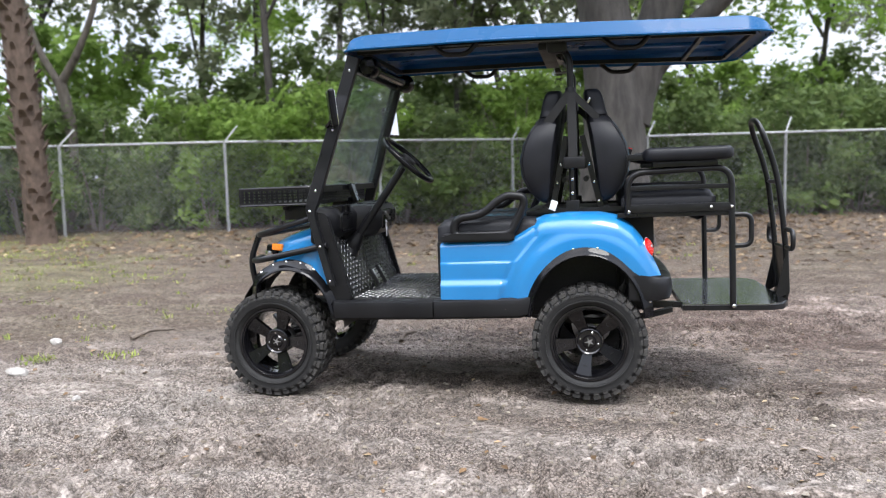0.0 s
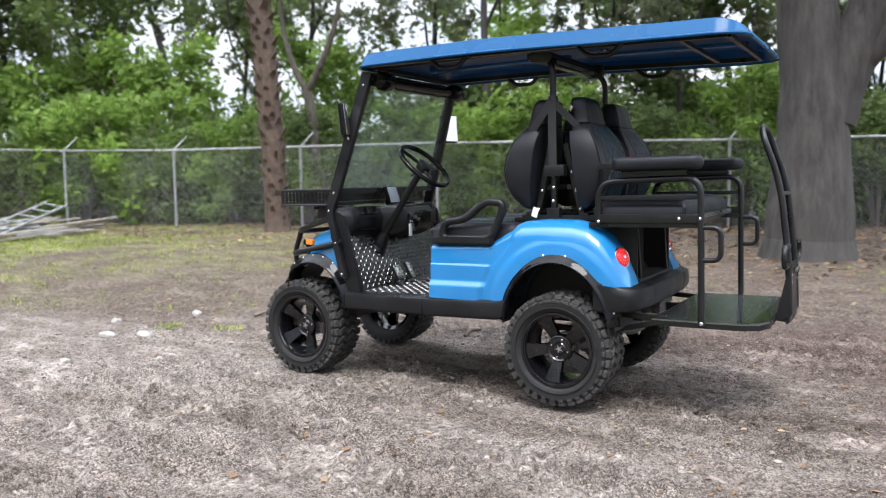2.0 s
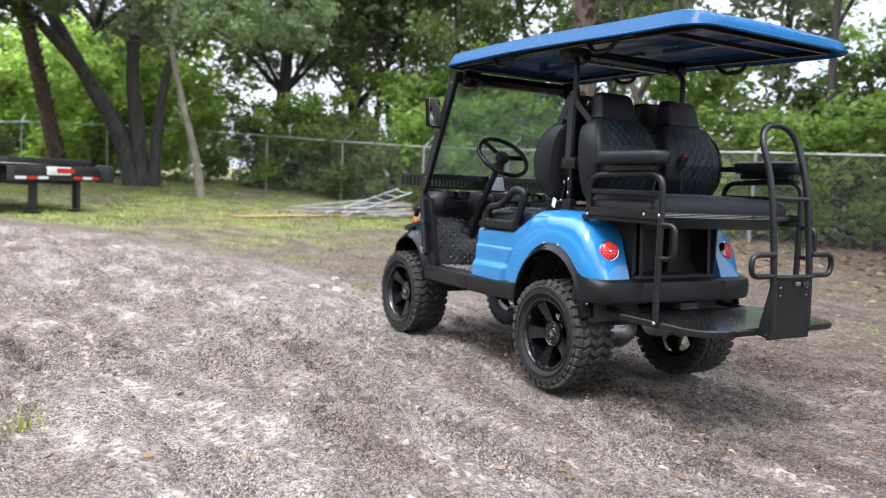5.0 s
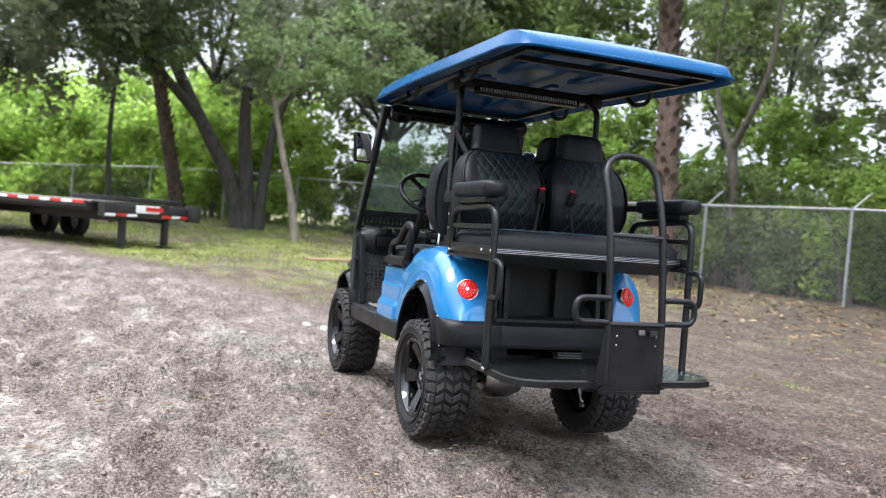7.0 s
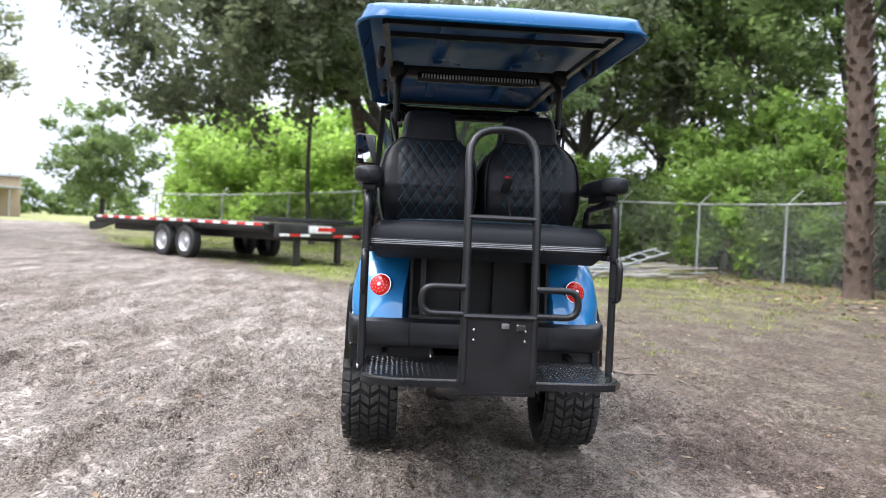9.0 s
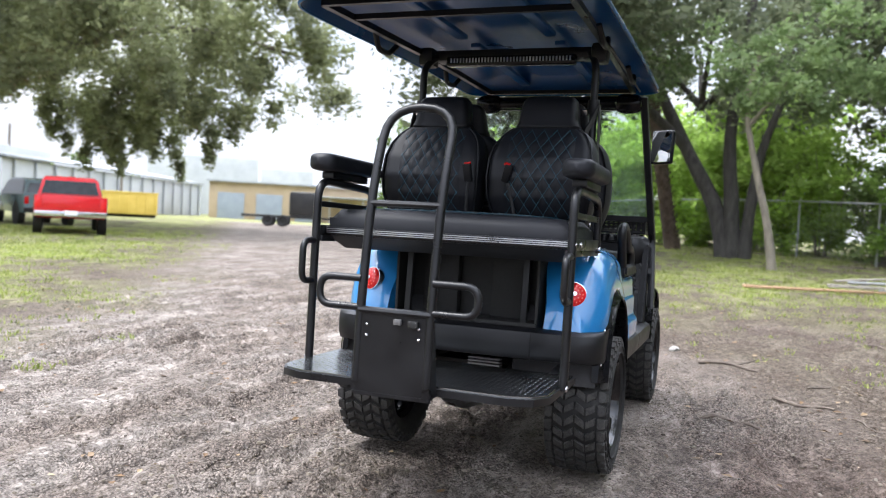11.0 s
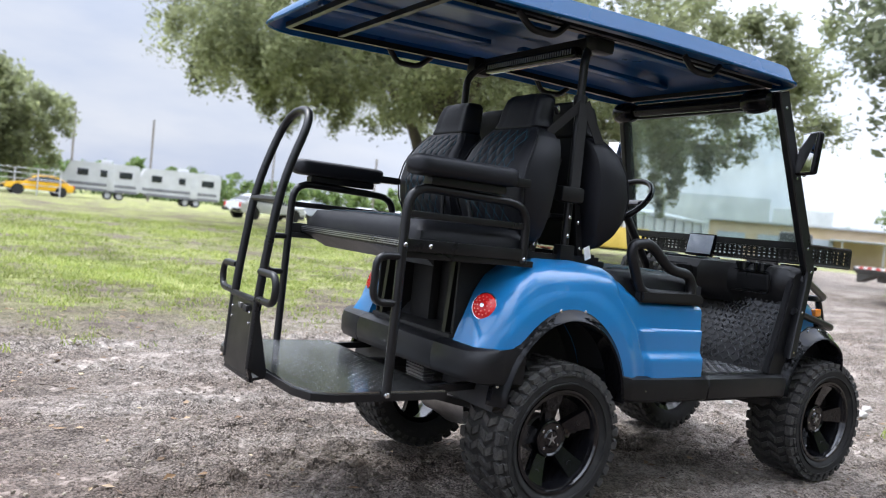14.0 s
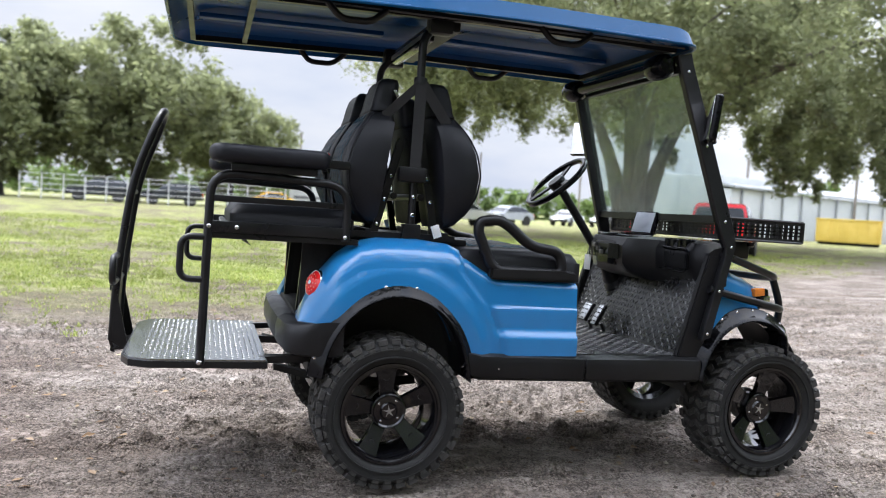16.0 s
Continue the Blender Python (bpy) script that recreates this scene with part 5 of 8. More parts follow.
rows_top, rows_in = [], []
for k in range(61):
    u = k / 60
    x = -0.385 + 2.095 * (0.5 - 0.5 * math.cos(math.pi * u))
    w, e = roof_half(x), roof_edge(x)
    end = min(1.0, (x + 0.385) / 0.14, (1.710 - x) / 0.14)
    rise = 0.078 * math.sqrt(max(0.0, 1 - (1 - max(0.0, end)) ** 2))
    top, inn = [], []
    for j in range(33):
        v = -1 + j / 16
        a = abs(v)
        edge = min(1.0, (1 - a) / 0.10)
        crown = math.sqrt(max(0.0, 1 - (1 - edge) ** 2))
        rib = 0.012 * ss(0.18, 0.24, a) * ss(0.66, 0.60, a) * ss(-0.30, -0.2, x) * ss(1.6, 1.5, x)
        top.append((x, w * v, e + min(rise, 0.078) * crown + 0.020 * (1 - a * a) * max(0.0, min(1.0, end)) + rib * min(1, end)))
        inn.append((x, w * v * 0.985, e + 0.002 + max(0.0, min(rise, 0.078) * crown + 0.020 * (1 - a * a) * max(0, min(1, end)) + rib * min(1, end) - 0.014)))
    rows_top.append(top)
    rows_in.append(inn)
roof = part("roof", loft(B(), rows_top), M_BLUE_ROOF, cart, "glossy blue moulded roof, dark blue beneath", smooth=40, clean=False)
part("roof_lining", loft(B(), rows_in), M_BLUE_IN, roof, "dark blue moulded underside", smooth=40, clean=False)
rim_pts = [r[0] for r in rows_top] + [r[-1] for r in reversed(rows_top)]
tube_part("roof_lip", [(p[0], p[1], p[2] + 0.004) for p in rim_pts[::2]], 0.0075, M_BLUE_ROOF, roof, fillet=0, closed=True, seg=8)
for s in SIDES:
    part("frame_channel", tube(B(), [(-0.33, s * 0.415, 1.800), (0.55, s * 0.43, 1.798), (1.62, s * 0.445, 1.764)], 0.014, 4, 0, square=True), M_STEEL, roof, "black roof frame channel")
    part("edge_strip", box(B(), (0.62, s * 0.448, roof_edge(0.62) + 0.003), (1.95, 0.008, 0.006), 0.001, (0, 0.95, 0)), M_CAST, roof)
    for x in (0.20, 1.04):
        zr = roof_edge(x) + 0.008
        tube_part("ceiling_handle", [(x - 0.115, s * 0.465, zr), (x - 0.055, s * 0.475, zr - 0.052), (x + 0.055, s * 0.475, zr - 0.054), (x + 0.105, s * 0.465, zr)], 0.0125, M_BLACK, roof, fillet=0.03)
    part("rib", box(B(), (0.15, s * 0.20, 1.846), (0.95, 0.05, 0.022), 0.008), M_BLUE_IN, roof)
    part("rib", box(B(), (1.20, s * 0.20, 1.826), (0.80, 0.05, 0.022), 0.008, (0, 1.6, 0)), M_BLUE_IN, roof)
    box_part("strut_clamp", (0.70, s * 0.40, 1.772), (0.10, 0.07, 0.085), M_BLACK, roof, 0.02)
part("frame_channel", tube(B(), [(1.625, -0.445, 1.762), (1.625, 0.445, 1.762)], 0.012, 4, 0, square=True), M_STEEL, roof)
part("frame_channel", tube(B(), [(1.40, -0.445, 1.772), (1.40, 0.445, 1.772)], 0.012, 4, 0, square=True), M_STEEL, roof)
part("frame_channel", tube(B(), [(-0.30, -0.41, 1.796), (-0.30, 0.41, 1.796)], 0.012, 4, 0, square=True), M_STEEL, roof)
beam = part("cross_beam", box(B(), (0.655, 0, 1.782), (0.10, 0.74, 0.050), 0.012), M_BLACK, roof, "black roof beam with a slotted light bar")
part("light_bar", box(B(), (0.712, 0, 1.748), (0.045, 0.60, 0.045), 0.012), M_GLOSS, beam)
for k in range(38):
    part("slot", box(B(), (0.7355, -0.275 + 0.01486 * k, 1.750), (0.002, 0.007, 0.020), 0), M_ALU, beam)
part("stay", tube(B(), [(0.72, -0.30, 1.740), (0.72, 0.30, 1.740)], 0.012, 10, 0), M_STEEL, beam)

# --- front basket of perforated sheet, and the brush guard
def perforated(bm, a, b, z0, z1, nx, nz, thick):
    """A strip of sheet with rows of square holes, from a to b."""
    a, b = Vector((*a, 0)), Vector((*b, 0))
    along = (b - a)
    side = along.normalized().cross(Vector((0, 0, 1))) * thick / 2
    L = along.length
    mx, mz = 0.014, 0.014
    px, pz = (L - 2 * mx) / nx, (z1 - z0 - 2 * mz) / nz

    def bar(u0, u1, w0, w1):
        p = [a + along.normalized() * u + Vector((0, 0, w)) for u, w in ((u0, w0), (u1, w0), (u1, w1), (u0, w1))]
        slab(bm, [q - side for q in p], side * 2)

    bar(0, L, z0, z0 + mz)
    bar(0, L, z1 - mz, z1)
    for i in range(nz - 1):
        w = z0 + mz + pz * (i + 1)
        bar(mx, L - mx, w - pz * 0.22, w + pz * 0.22)
    for i in range(nx + 1):
        u = mx + px * i
        bar(u - px * 0.22 if i else 0, u + px * 0.22 if i < nx else L, z0 + mz, z1 - mz)


basket = part("cargo_basket", box(B(), (-0.80, 0, 1.024), (0.41, 0.98, 0.006), 0.001), M_STEEL, cart, "black perforated steel cargo basket")
for name, a, b, nx in (("side", (-1.005, -0.495), (-0.60, -0.495), 13), ("side", (-1.005, 0.495), (-0.60, 0.495), 13), ("front", (-1.005, -0.495), (-1.005, 0.495), 30), ("back", (-0.60, -0.495), (-0.60, 0.495), 34)):
    bm = B()
    perforated(bm, a, b, 1.022, 1.112, nx, 4, 0.004)
    part(name, bm, M_STEEL, basket, smooth=0, clean=False)
part("rim", tube(B(), [(-1.005, -0.495, 1.112), (-0.60, -0.495, 1.112), (-0.60, 0.495, 1.112), (-1.005, 0.495, 1.112)], 0.006, 6, 0.02, True), M_STEEL, basket)
part("rim", tube(B(), [(-1.005, -0.495, 1.022), (-0.60, -0.495, 1.022), (-0.60, 0.495, 1.022), (-1.005, 0.495, 1.022)], 0.006, 6, 0.02, True), M_STEEL, basket)
for s in SIDES:
    box_part("bracket", (-0.70, s * 0.40, 0.975), (0.16, 0.05, 0.075), M_STEEL, basket, 0.004)
    part("knob", lathe(B(), [(0.0, -0.02), (0.014, -0.018), (0.016, 0.0), (0.0, 0.0)], 12, axis="z", centre=(-0.76, s * 0.46, 1.012)), M_GLOSS, basket)

guard = tube_part("brush_guard", [(-0.505, -0.545, 0.805), (-0.93, -0.50, 0.725), (-1.03, -0.30, 0.712), (-1.03, 0.30, 0.712), (-0.93, 0.50, 0.725), (-0.505, 0.545, 0.805)], 0.0165, M_STEEL, cart, fillet=0.09, seg=12, label="black tubular front brush guard")
tube_part("top_bar", [(-0.56, -0.545, 0.955), (-0.94, -0.43, 0.860), (-0.99, -0.25, 0.850), (-0.99, 0.25, 0.850), (-0.94, 0.43, 0.860), (-0.56, 0.545, 0.955)], 0.0165, M_STEEL, guard, fillet=0.07, seg=12)
for s in SIDES:
    tube_part("leg", [(-0.955, s * 0.38, 0.860), (-1.015, s * 0.38, 0.720), (-0.985, s * 0.36, 0.50), (-0.90, s * 0.30, 0.44)], 0.0165, M_STEEL, guard, fillet=0.06, seg=12)

# --- chassis, axles, motor
ch = box_part("chassis_frame", (0.05, 0, 0.40), (1.9, 0.34, 0.07), M_DARK, cart, 0.01)
tube_part("rear_axle", [(0.83, -0.40, 0.295), (0.83, 0.40, 0.295)], 0.034, M_DARK, ch, fillet=0, seg=14)
part("differential", lathe(B(), [(0.0, -0.11), (0.07, -0.10), (0.105, -0.04), (0.11, 0.03), (0.08, 0.10), (0.0, 0.12)], 24, centre=(0.84, -0.10, 0.30)), M_ALU, ch, "bright cast metal axle housing")
part("motor", lathe(B(), [(0.0, -0.16), (0.085, -0.155), (0.09, -0.14), (0.09, 0.12), (0.07, 0.15), (0.0, 0.155)], 24, centre=(1.02, 0.16, 0.37)), M_ALU, ch)
for k in range(7):
    part("cooling_fin", box(B(), (1.16, 0.10, 0.405 + 0.012 * k), (0.05, 0.13, 0.005), 0), M_CAST, ch)
for s in SIDES:
    rows = []
    for k in range(9):
        x = 0.45 + 0.80 * k / 8
        z = 0.36 + 0.06 * ((k - 4) / 4) ** 2
        rows.append([(x, s * 0.33 + dy, z + dz) for dy, dz in ((-0.025, -0.012), (0.025, -0.012), (0.025, 0.012), (-0.025, 0.012))])
    part("leaf_spring", loft(B(), rows, closed=True, caps=True), M_DARK, ch)
    tube_part("damper", [(0.95, s * 0.30, 0.33), (1.03, s * 0.28, 0.62)], 0.018, M_CAST, ch, fillet=0)
    tube_part("a_arm", [(-0.62, s * 0.12, 0.36), (-0.83, s * 0.36, 0.295), (-1.0, s * 0.12, 0.36)], 0.016, M_DARK, ch, fillet=0.02)
tube_part("front_axle", [(-0.83, -0.38, 0.295), (-0.83, 0.38, 0.295)], 0.02, M_DARK, ch, fillet=0)


# ---- chain-link fence ----
M_GALV = surface("galvanised_steel", (0.30, 0.31, 0.31), (0.46, 0.47, 0.47), 12.0, (0.4, 0.6), 0.5, 0.1)
FENCE_RUN = [(13.3, 14.2), (10.3, 13.8), (7.4, 13.4), (4.8, 13.0), (2.0, 12.7), (-0.8, 12.2), (-3.4, 11.1), (-6.16, 9.84), (-9.25, 9.15), (-12.28, 8.26),
             (-15.1, 7.4), (-18.0, 6.2), (-20.6, 4.7), (-22.9, 2.8), (-24.8, 0.5), (-26.4, -2.0), (-27.5, -4.7), (-28.3, -7.5), (-29.0, -10.4)]


def fence_line(x):
    return line(list(reversed(FENCE_RUN)), x)


fence = empty("chain_link_fence", label="galvanised chain-link fence with angled top arms, woods behind", category="fence")


def build_fence():
    posts = FENCE_RUN
    tall = 1.77
    wires_v, wires_f = [], []

    def wire(p, q, r):
        d = (q - p).normalized()
        a = d.cross(Vector((0.3, 0.5, 0.8))).normalized() * r
        b = d.cross(a).normalized() * r
        n = len(wires_v)
        for base in (p, q):
            for o in (a, -0.5 * a + 0.87 * b, -0.5 * a - 0.87 * b):
                wires_v.append(tuple(base + o))
        for i in range(3):
            j = (i + 1) % 3
            wires_f.append((n + i, n + j, n + 3 + j, n + 3 + i))

    for i, (x, y) in enumerate(posts):
        z = lift_of(x, y)
        tube_part("post", [(x, y, z - 0.1), (x, y, z + tall)], 0.030, M_GALV, fence, fillet=0, seg=8)
        out = Vector((0.22, 0.34, 0)) if i < 12 else Vector((-0.30, 0.22, 0))
        tube_part("arm", [(x, y, z + tall - 0.02), (x + out.x * 0.75, y + out.y * 0.75, z + tall + 0.30)], 0.017, M_GALV, fence, fillet=0, seg=6)
        if i + 1 < len(posts):
            x2, y2 = posts[i + 1]
            z2 = lift_of(x2, y2)
            tube_part("rail", [(x, y, z + tall - 0.02), (x2, y2, z2 + tall - 0.02)], 0.024, M_GALV, fence, fillet=0, seg=8)
            # woven mesh: two sets of slanting wires
            a, b = Vector((x, y, z)), Vector((x2, y2, z2))
            L, H, pitch = (b - a).length, tall - 0.03, 0.085 if i < 10 else 0.13
            ux = (b - a) / L
            m = int((L + H) / pitch)
            for sign in SIDES:
                for c in range(m + 1):
                    u0 = c * pitch - (H if sign > 0 else 0)
                    s0, s1 = (max(0.0, u0), min(L, u0 + H)) if sign > 0 else (min(L, u0), max(0.0, u0 - H))
                    if abs(s1 - s0) < 0.02:
                        continue
                    h0 = (s0 - u0) if sign > 0 else (u0 - s0)
                    h1 = (s1 - u0) if sign > 0 else (u0 - s1)
                    wire(a + ux * s0 + Vector((0, 0, h0 + 0.02)), a + ux * s1 + Vector((0, 0, h1 + 0.02)), 0.0014)
    w = raw("wire_mesh", wires_v, wires_f, M_GALV, fence, "woven steel wire")
    tagged(w, kind="stuff")


build_fence()


# ---- trees and shrubs ----
rng = np.random.default_rng(4)


def leaf_cloud(name, centres, radii, per, size, mat, parent=None, flat=0.8, droop=0.0, label=""):
    """Many small leaves gathered in clumps; each clump is a loose shell with gaps."""
    cs = np.repeat(np.array(centres, float), per, axis=0)
    rs = np.repeat(np.array(radii, float), per, axis=0)
    n = len(cs)
    d = rng.normal(size=(n, 3))
    d /= np.linalg.norm(d, axis=1)[:, None]
    inner = rng.random(n) < 0.20
    dist = rng.random(n) ** 0.42 * np.where(inner, 0.7, 1.0)
    p = cs + d * (rs * dist)[:, None] * np.array([1, 1, flat])
    if droop:
        p[:, 2] -= droop * rng.random(n) ** 2
    s = (size * (0.6 + 0.8 * rng.random(n)) * np.where(inner, 1.9, 1.0))[:, None]
    a = rng.normal(size=(n, 3))
    a[:, 2] *= 0.6
    a /= np.linalg.norm(a, axis=1)[:, None]
    b = np.cross(a, rng.normal(size=(n, 3)))
    b /= np.linalg.norm(b, axis=1)[:, None] + 1e-9
    fold = np.cross(a, b) * s * 0.12
    v = np.stack([p - a * s, p + b * s * 0.46 + fold, p + a * s, p - b * s * 0.46 + fold], 1).reshape(-1, 3)
    me = bpy.data.meshes.new(name)
    me.vertices.add(len(v))
    me.vertices.foreach_set("co", v.ravel())
    me.loops.add(4 * n)
    me.loops.foreach_set("vertex_index", np.arange(4 * n, dtype=np.int32))
    me.polygons.add(n)
    me.polygons.foreach_set("loop_start", np.arange(0, 4 * n, 4, dtype=np.int32))
    me.update(calc_edges=True)
    return link_mesh(name, me, mat, parent, label, 0)


def limb(bm, pts, r0, r1, seg=8, wobble=0.0):
    """A tapering limb along a smooth line of points."""
    pts = [Vector(p) for p in pts]
    path = []
    for i in range(len(pts) - 1):
        p0, p1, p2, p3 = pts[max(0, i - 1)], pts[i], pts[i + 1], pts[min(len(pts) - 1, i + 2)]
        for k in range(6):
            t = k / 6
            path.append(0.5 * ((2 * p1) + (p2 - p0) * t + (2 * p0 - 5 * p1 + 4 * p2 - p3) * t * t + (3 * p1 - p0 - 3 * p2 + p3) * t ** 3))
    path.append(pts[-1])
    n = len(path)
    rad = [(r0 + (r1 - r0) * (k / (n - 1)) ** 0.8) * (1 + wobble * noise.noise((k * 0.7, r0 * 9, 0))) for k in range(n)]
    tube(bm, path, 1.0, seg, 0, radii=rad)


def build_tree(name, base, trunks, bark_mat, leaf_mat, clumps, per, size, label, category="tree", group="", leaf_label="", droop=0.0, flare=1.35, flat=0.75):
    """trunks: rows of (points, radius at foot, radius at tip). clumps: rows of (x, y, z, radius)."""
    z = ground_height(base[0], base[1]) - 0.05
    root = empty(name, Matrix.Translation((base[0], base[1], z)), label, category, group)
    bm = B()
    for k, (pts, r0, r1) in enumerate(trunks):
        limb(bm, pts, r0, r1, 18 if r0 > 0.25 else 9, 0.12)
        if r0 > 0.15 and Vector(pts[0]).length < 0.8:
            p = Vector(pts[0])
            q = Vector(pts[1])
            limb(bm, [p - Vector((0, 0, 0.1)), p.lerp(q, 0.10), p.lerp(q, 0.35)], r0 * flare, r0 * 0.9, 18)
    part("trunk", bm, bark_mat, root, smooth=60)
    if clumps:
        leaf_cloud("crown", [c[:3] for c in clumps], [c[3] for c in clumps], per, size, leaf_mat, root, flat, droop, leaf_label)
    return root


def crown_of(n, centre, spread, low, size, seed):
    """Clumps strewn unevenly through a broad crown."""
    g = np.random.default_rng(seed)
    out = []
    while len(out) < n:
        d = g.normal(size=3)
        d /= np.linalg.norm(d)
        q = g.random() ** 0.45
        p = np.array(centre) + d * q * np.array(spread)
        if p[2] < low + 0.6 * g.random():
            continue
        out.append((*p, size * (0.6 + 0.8 * g.random())))
    return out


def random_limbs(n, start, centre, spread, r0, seed):
    g = np.random.default_rng(seed)
    out = []
    for k in range(n):
        a = 2 * math.pi * (k + 0.4 * g.random()) / n
        end = Vector(centre) + Vector((spread[0] * math.cos(a) * 0.8, spread[1] * math.sin(a) * 0.8, spread[2] * (0.5 * g.random() - 0.1)))
        s = Vector(start) + Vector((0, 0, 0.4 * g.random()))
        mid = s.lerp(end, 0.5) + Vector((0, 0, 0.12 * (end - s).length))
        out.append(([s, s.lerp(mid, 0.5), mid, end], r0 * (0.7 + 0.4 * g.random()), 0.03))
    return out


# the oak close behind the cart, forked low
build_tree("oak_tree", (1.15, 7.35), [
    ([(0, 0, -0.1), (0.02, 0, 1.2), (0.0, 0.05, 2.4), (-0.25, 0.1, 4.2), (-0.9, 0.2, 6.6), (-1.6, 0.3, 8.8)], 0.60, 0.22),
    ([(0.15, 0.1, 1.9), (0.62, 0.15, 3.2), (1.15, 0.2, 4.8), (2.1, 0.1, 7.4)], 0.40, 0.14),
    ([(0.55, 0.1, 2.6), (1.5, 0.0, 3.5), (2.7, -0.3, 4.6), (4.2, -0.5, 5.4)], 0.20, 0.06),
    ([(-0.3, 0.1, 4.4), (-1.6, -0.8, 5.8), (-3.2, -1.6, 6.6)], 0.18, 0.05)],
    M_BARK, M_OAK_LEAF, crown_of(150, (0.4, 0.6, 8.2), (6.5, 5.0, 3.6), 5.4, 0.75, 5), 130, 0.085,
    "broad old oak with grey furrowed bark forking low, beside the fence", "tree", "trees along the fence", flare=1.28)


# the tall palm with its ragged trunk
def build_palm(base, top, r0, name, label, fronds=True):
    z = ground_height(*base) - 0.05
    root = empty(name, Matrix.Translation((*base, z)), label, "palm tree", "palms")
    top = Vector(top)
    mid = top * 0.5 + Vector((0.10, 0.0, 0.0))
    bm = B()
    limb(bm, [(0, 0, -0.1), mid * 0.5 + Vector((0.03, 0, 0)), mid, top * 0.78, top], r0, r0 * 0.85, 16, 0.1)
    limb(bm, [(0, 0, -0.1), (0, 0, 0.12), (0, 0, 0.45)], r0 * 1.35, r0 * 0.95, 16)
    part("trunk", bm, M_PALM, root, smooth=60)
    bm = B()
    g = random.Random(7)
    n = int(top.z * 26)
    for k in range(n):
        t = (k + 0.5) / n
        a = k * 2.4 + g.uniform(-0.3, 0.3)
        p = top * t + Vector((0.10, 0, 0)) * 4 * t * (1 - t)
        o = Vector((math.cos(a), math.sin(a), 0))
        w = Vector((-math.sin(a), math.cos(a), 0)) * r0 * g.uniform(0.22, 0.42)
        h = g.uniform(0.10, 0.20)
        foot, tip = p + o * r0 * 0.80, p + o * r0 * g.uniform(1.10, 1.42) + Vector((0, 0, h))
        slab(bm, [foot - w, foot + w, tip + w * 0.5, tip - w * 0.5], -o * 0.03)
    tagged(part("frond_stub", bm, M_BOOT, root, "old broken frond stubs", smooth=0), kind="stuff")
    if fronds:
        verts, faces = [], []
        for k in range(26):
            a, rise = k * 2.39, g.uniform(-0.5, 0.9)
            o = Vector((math.cos(a), math.sin(a), 0))
            side = Vector((-math.sin(a), math.cos(a), 0))
            hub = top + o * 0.9 + Vector((0, 0, 0.9 * rise))
            for j in range(22):
                b = -1.5 + 3.0 * j / 21
                d = (o * math.cos(b) + side * math.sin(b) + Vector((0, 0, 0.5 * rise - 0.25))).normalized()
                e = d.cross(Vector((0, 0, 1))).normalized() * 0.028
                i = len(verts)
                q = hub + d * 0.62
                verts += [tuple(hub), tuple(q + e), tuple(hub + d * 1.0 - Vector((0, 0, 0.25))), tuple(q - e)]
                faces.append((i, i + 1, i + 2, i + 3))
            i = len(verts)
            verts += [tuple(top - side * 0.02), tuple(top + side * 0.02), tuple(hub + side * 0.01), tuple(hub - side * 0.01)]
            faces.append((i, i + 1, i + 2, i + 3))
        raw("fronds", verts, faces, M_SHRUB_LEAF, root, "fan-shaped green fronds")
    return root


build_palm((-8.72, 7.8), (-0.55, -0.15, 7.6), 0.235, "palm_tree", "tall cabbage palm with a ragged brown trunk before the fence")
build_palm((-23.3, -1.0), (-1.2, -1.3, 6.6), 0.24, "palm_tree", "leaning brown palm trunk under the oaks behind the trailer")

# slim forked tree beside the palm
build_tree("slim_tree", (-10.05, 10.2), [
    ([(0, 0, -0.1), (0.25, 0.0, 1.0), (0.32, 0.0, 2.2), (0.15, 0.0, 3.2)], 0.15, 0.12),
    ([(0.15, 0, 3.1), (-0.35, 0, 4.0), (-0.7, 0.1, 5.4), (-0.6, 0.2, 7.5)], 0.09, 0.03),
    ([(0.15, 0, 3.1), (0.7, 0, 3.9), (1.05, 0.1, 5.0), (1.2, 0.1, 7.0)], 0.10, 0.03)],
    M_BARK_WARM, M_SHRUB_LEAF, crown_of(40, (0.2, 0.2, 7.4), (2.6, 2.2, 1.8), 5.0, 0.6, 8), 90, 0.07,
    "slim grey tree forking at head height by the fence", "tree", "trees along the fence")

build_tree("slim_tree", (-5.95, 11.75), [
    ([(0, 0, -0.1), (0.0, 0.0, 1.8), (-0.06, 0.0, 3.6), (-0.12, 0.1, 5.4), (0.1, 0.2, 8.0)], 0.12, 0.06),
    ([(-0.1, 0.05, 4.4), (0.5, 0.1, 5.6), (0.9, 0.2, 7.2)], 0.05, 0.02)],
    M_BARK, M_SHRUB_LEAF, crown_of(34, (0.1, 0.2, 7.4), (2.4, 2.0, 1.6), 5.4, 0.55, 9), 90, 0.065,
    "slim straight dark-stemmed tree just behind the fence", "tree", "trees along the fence")

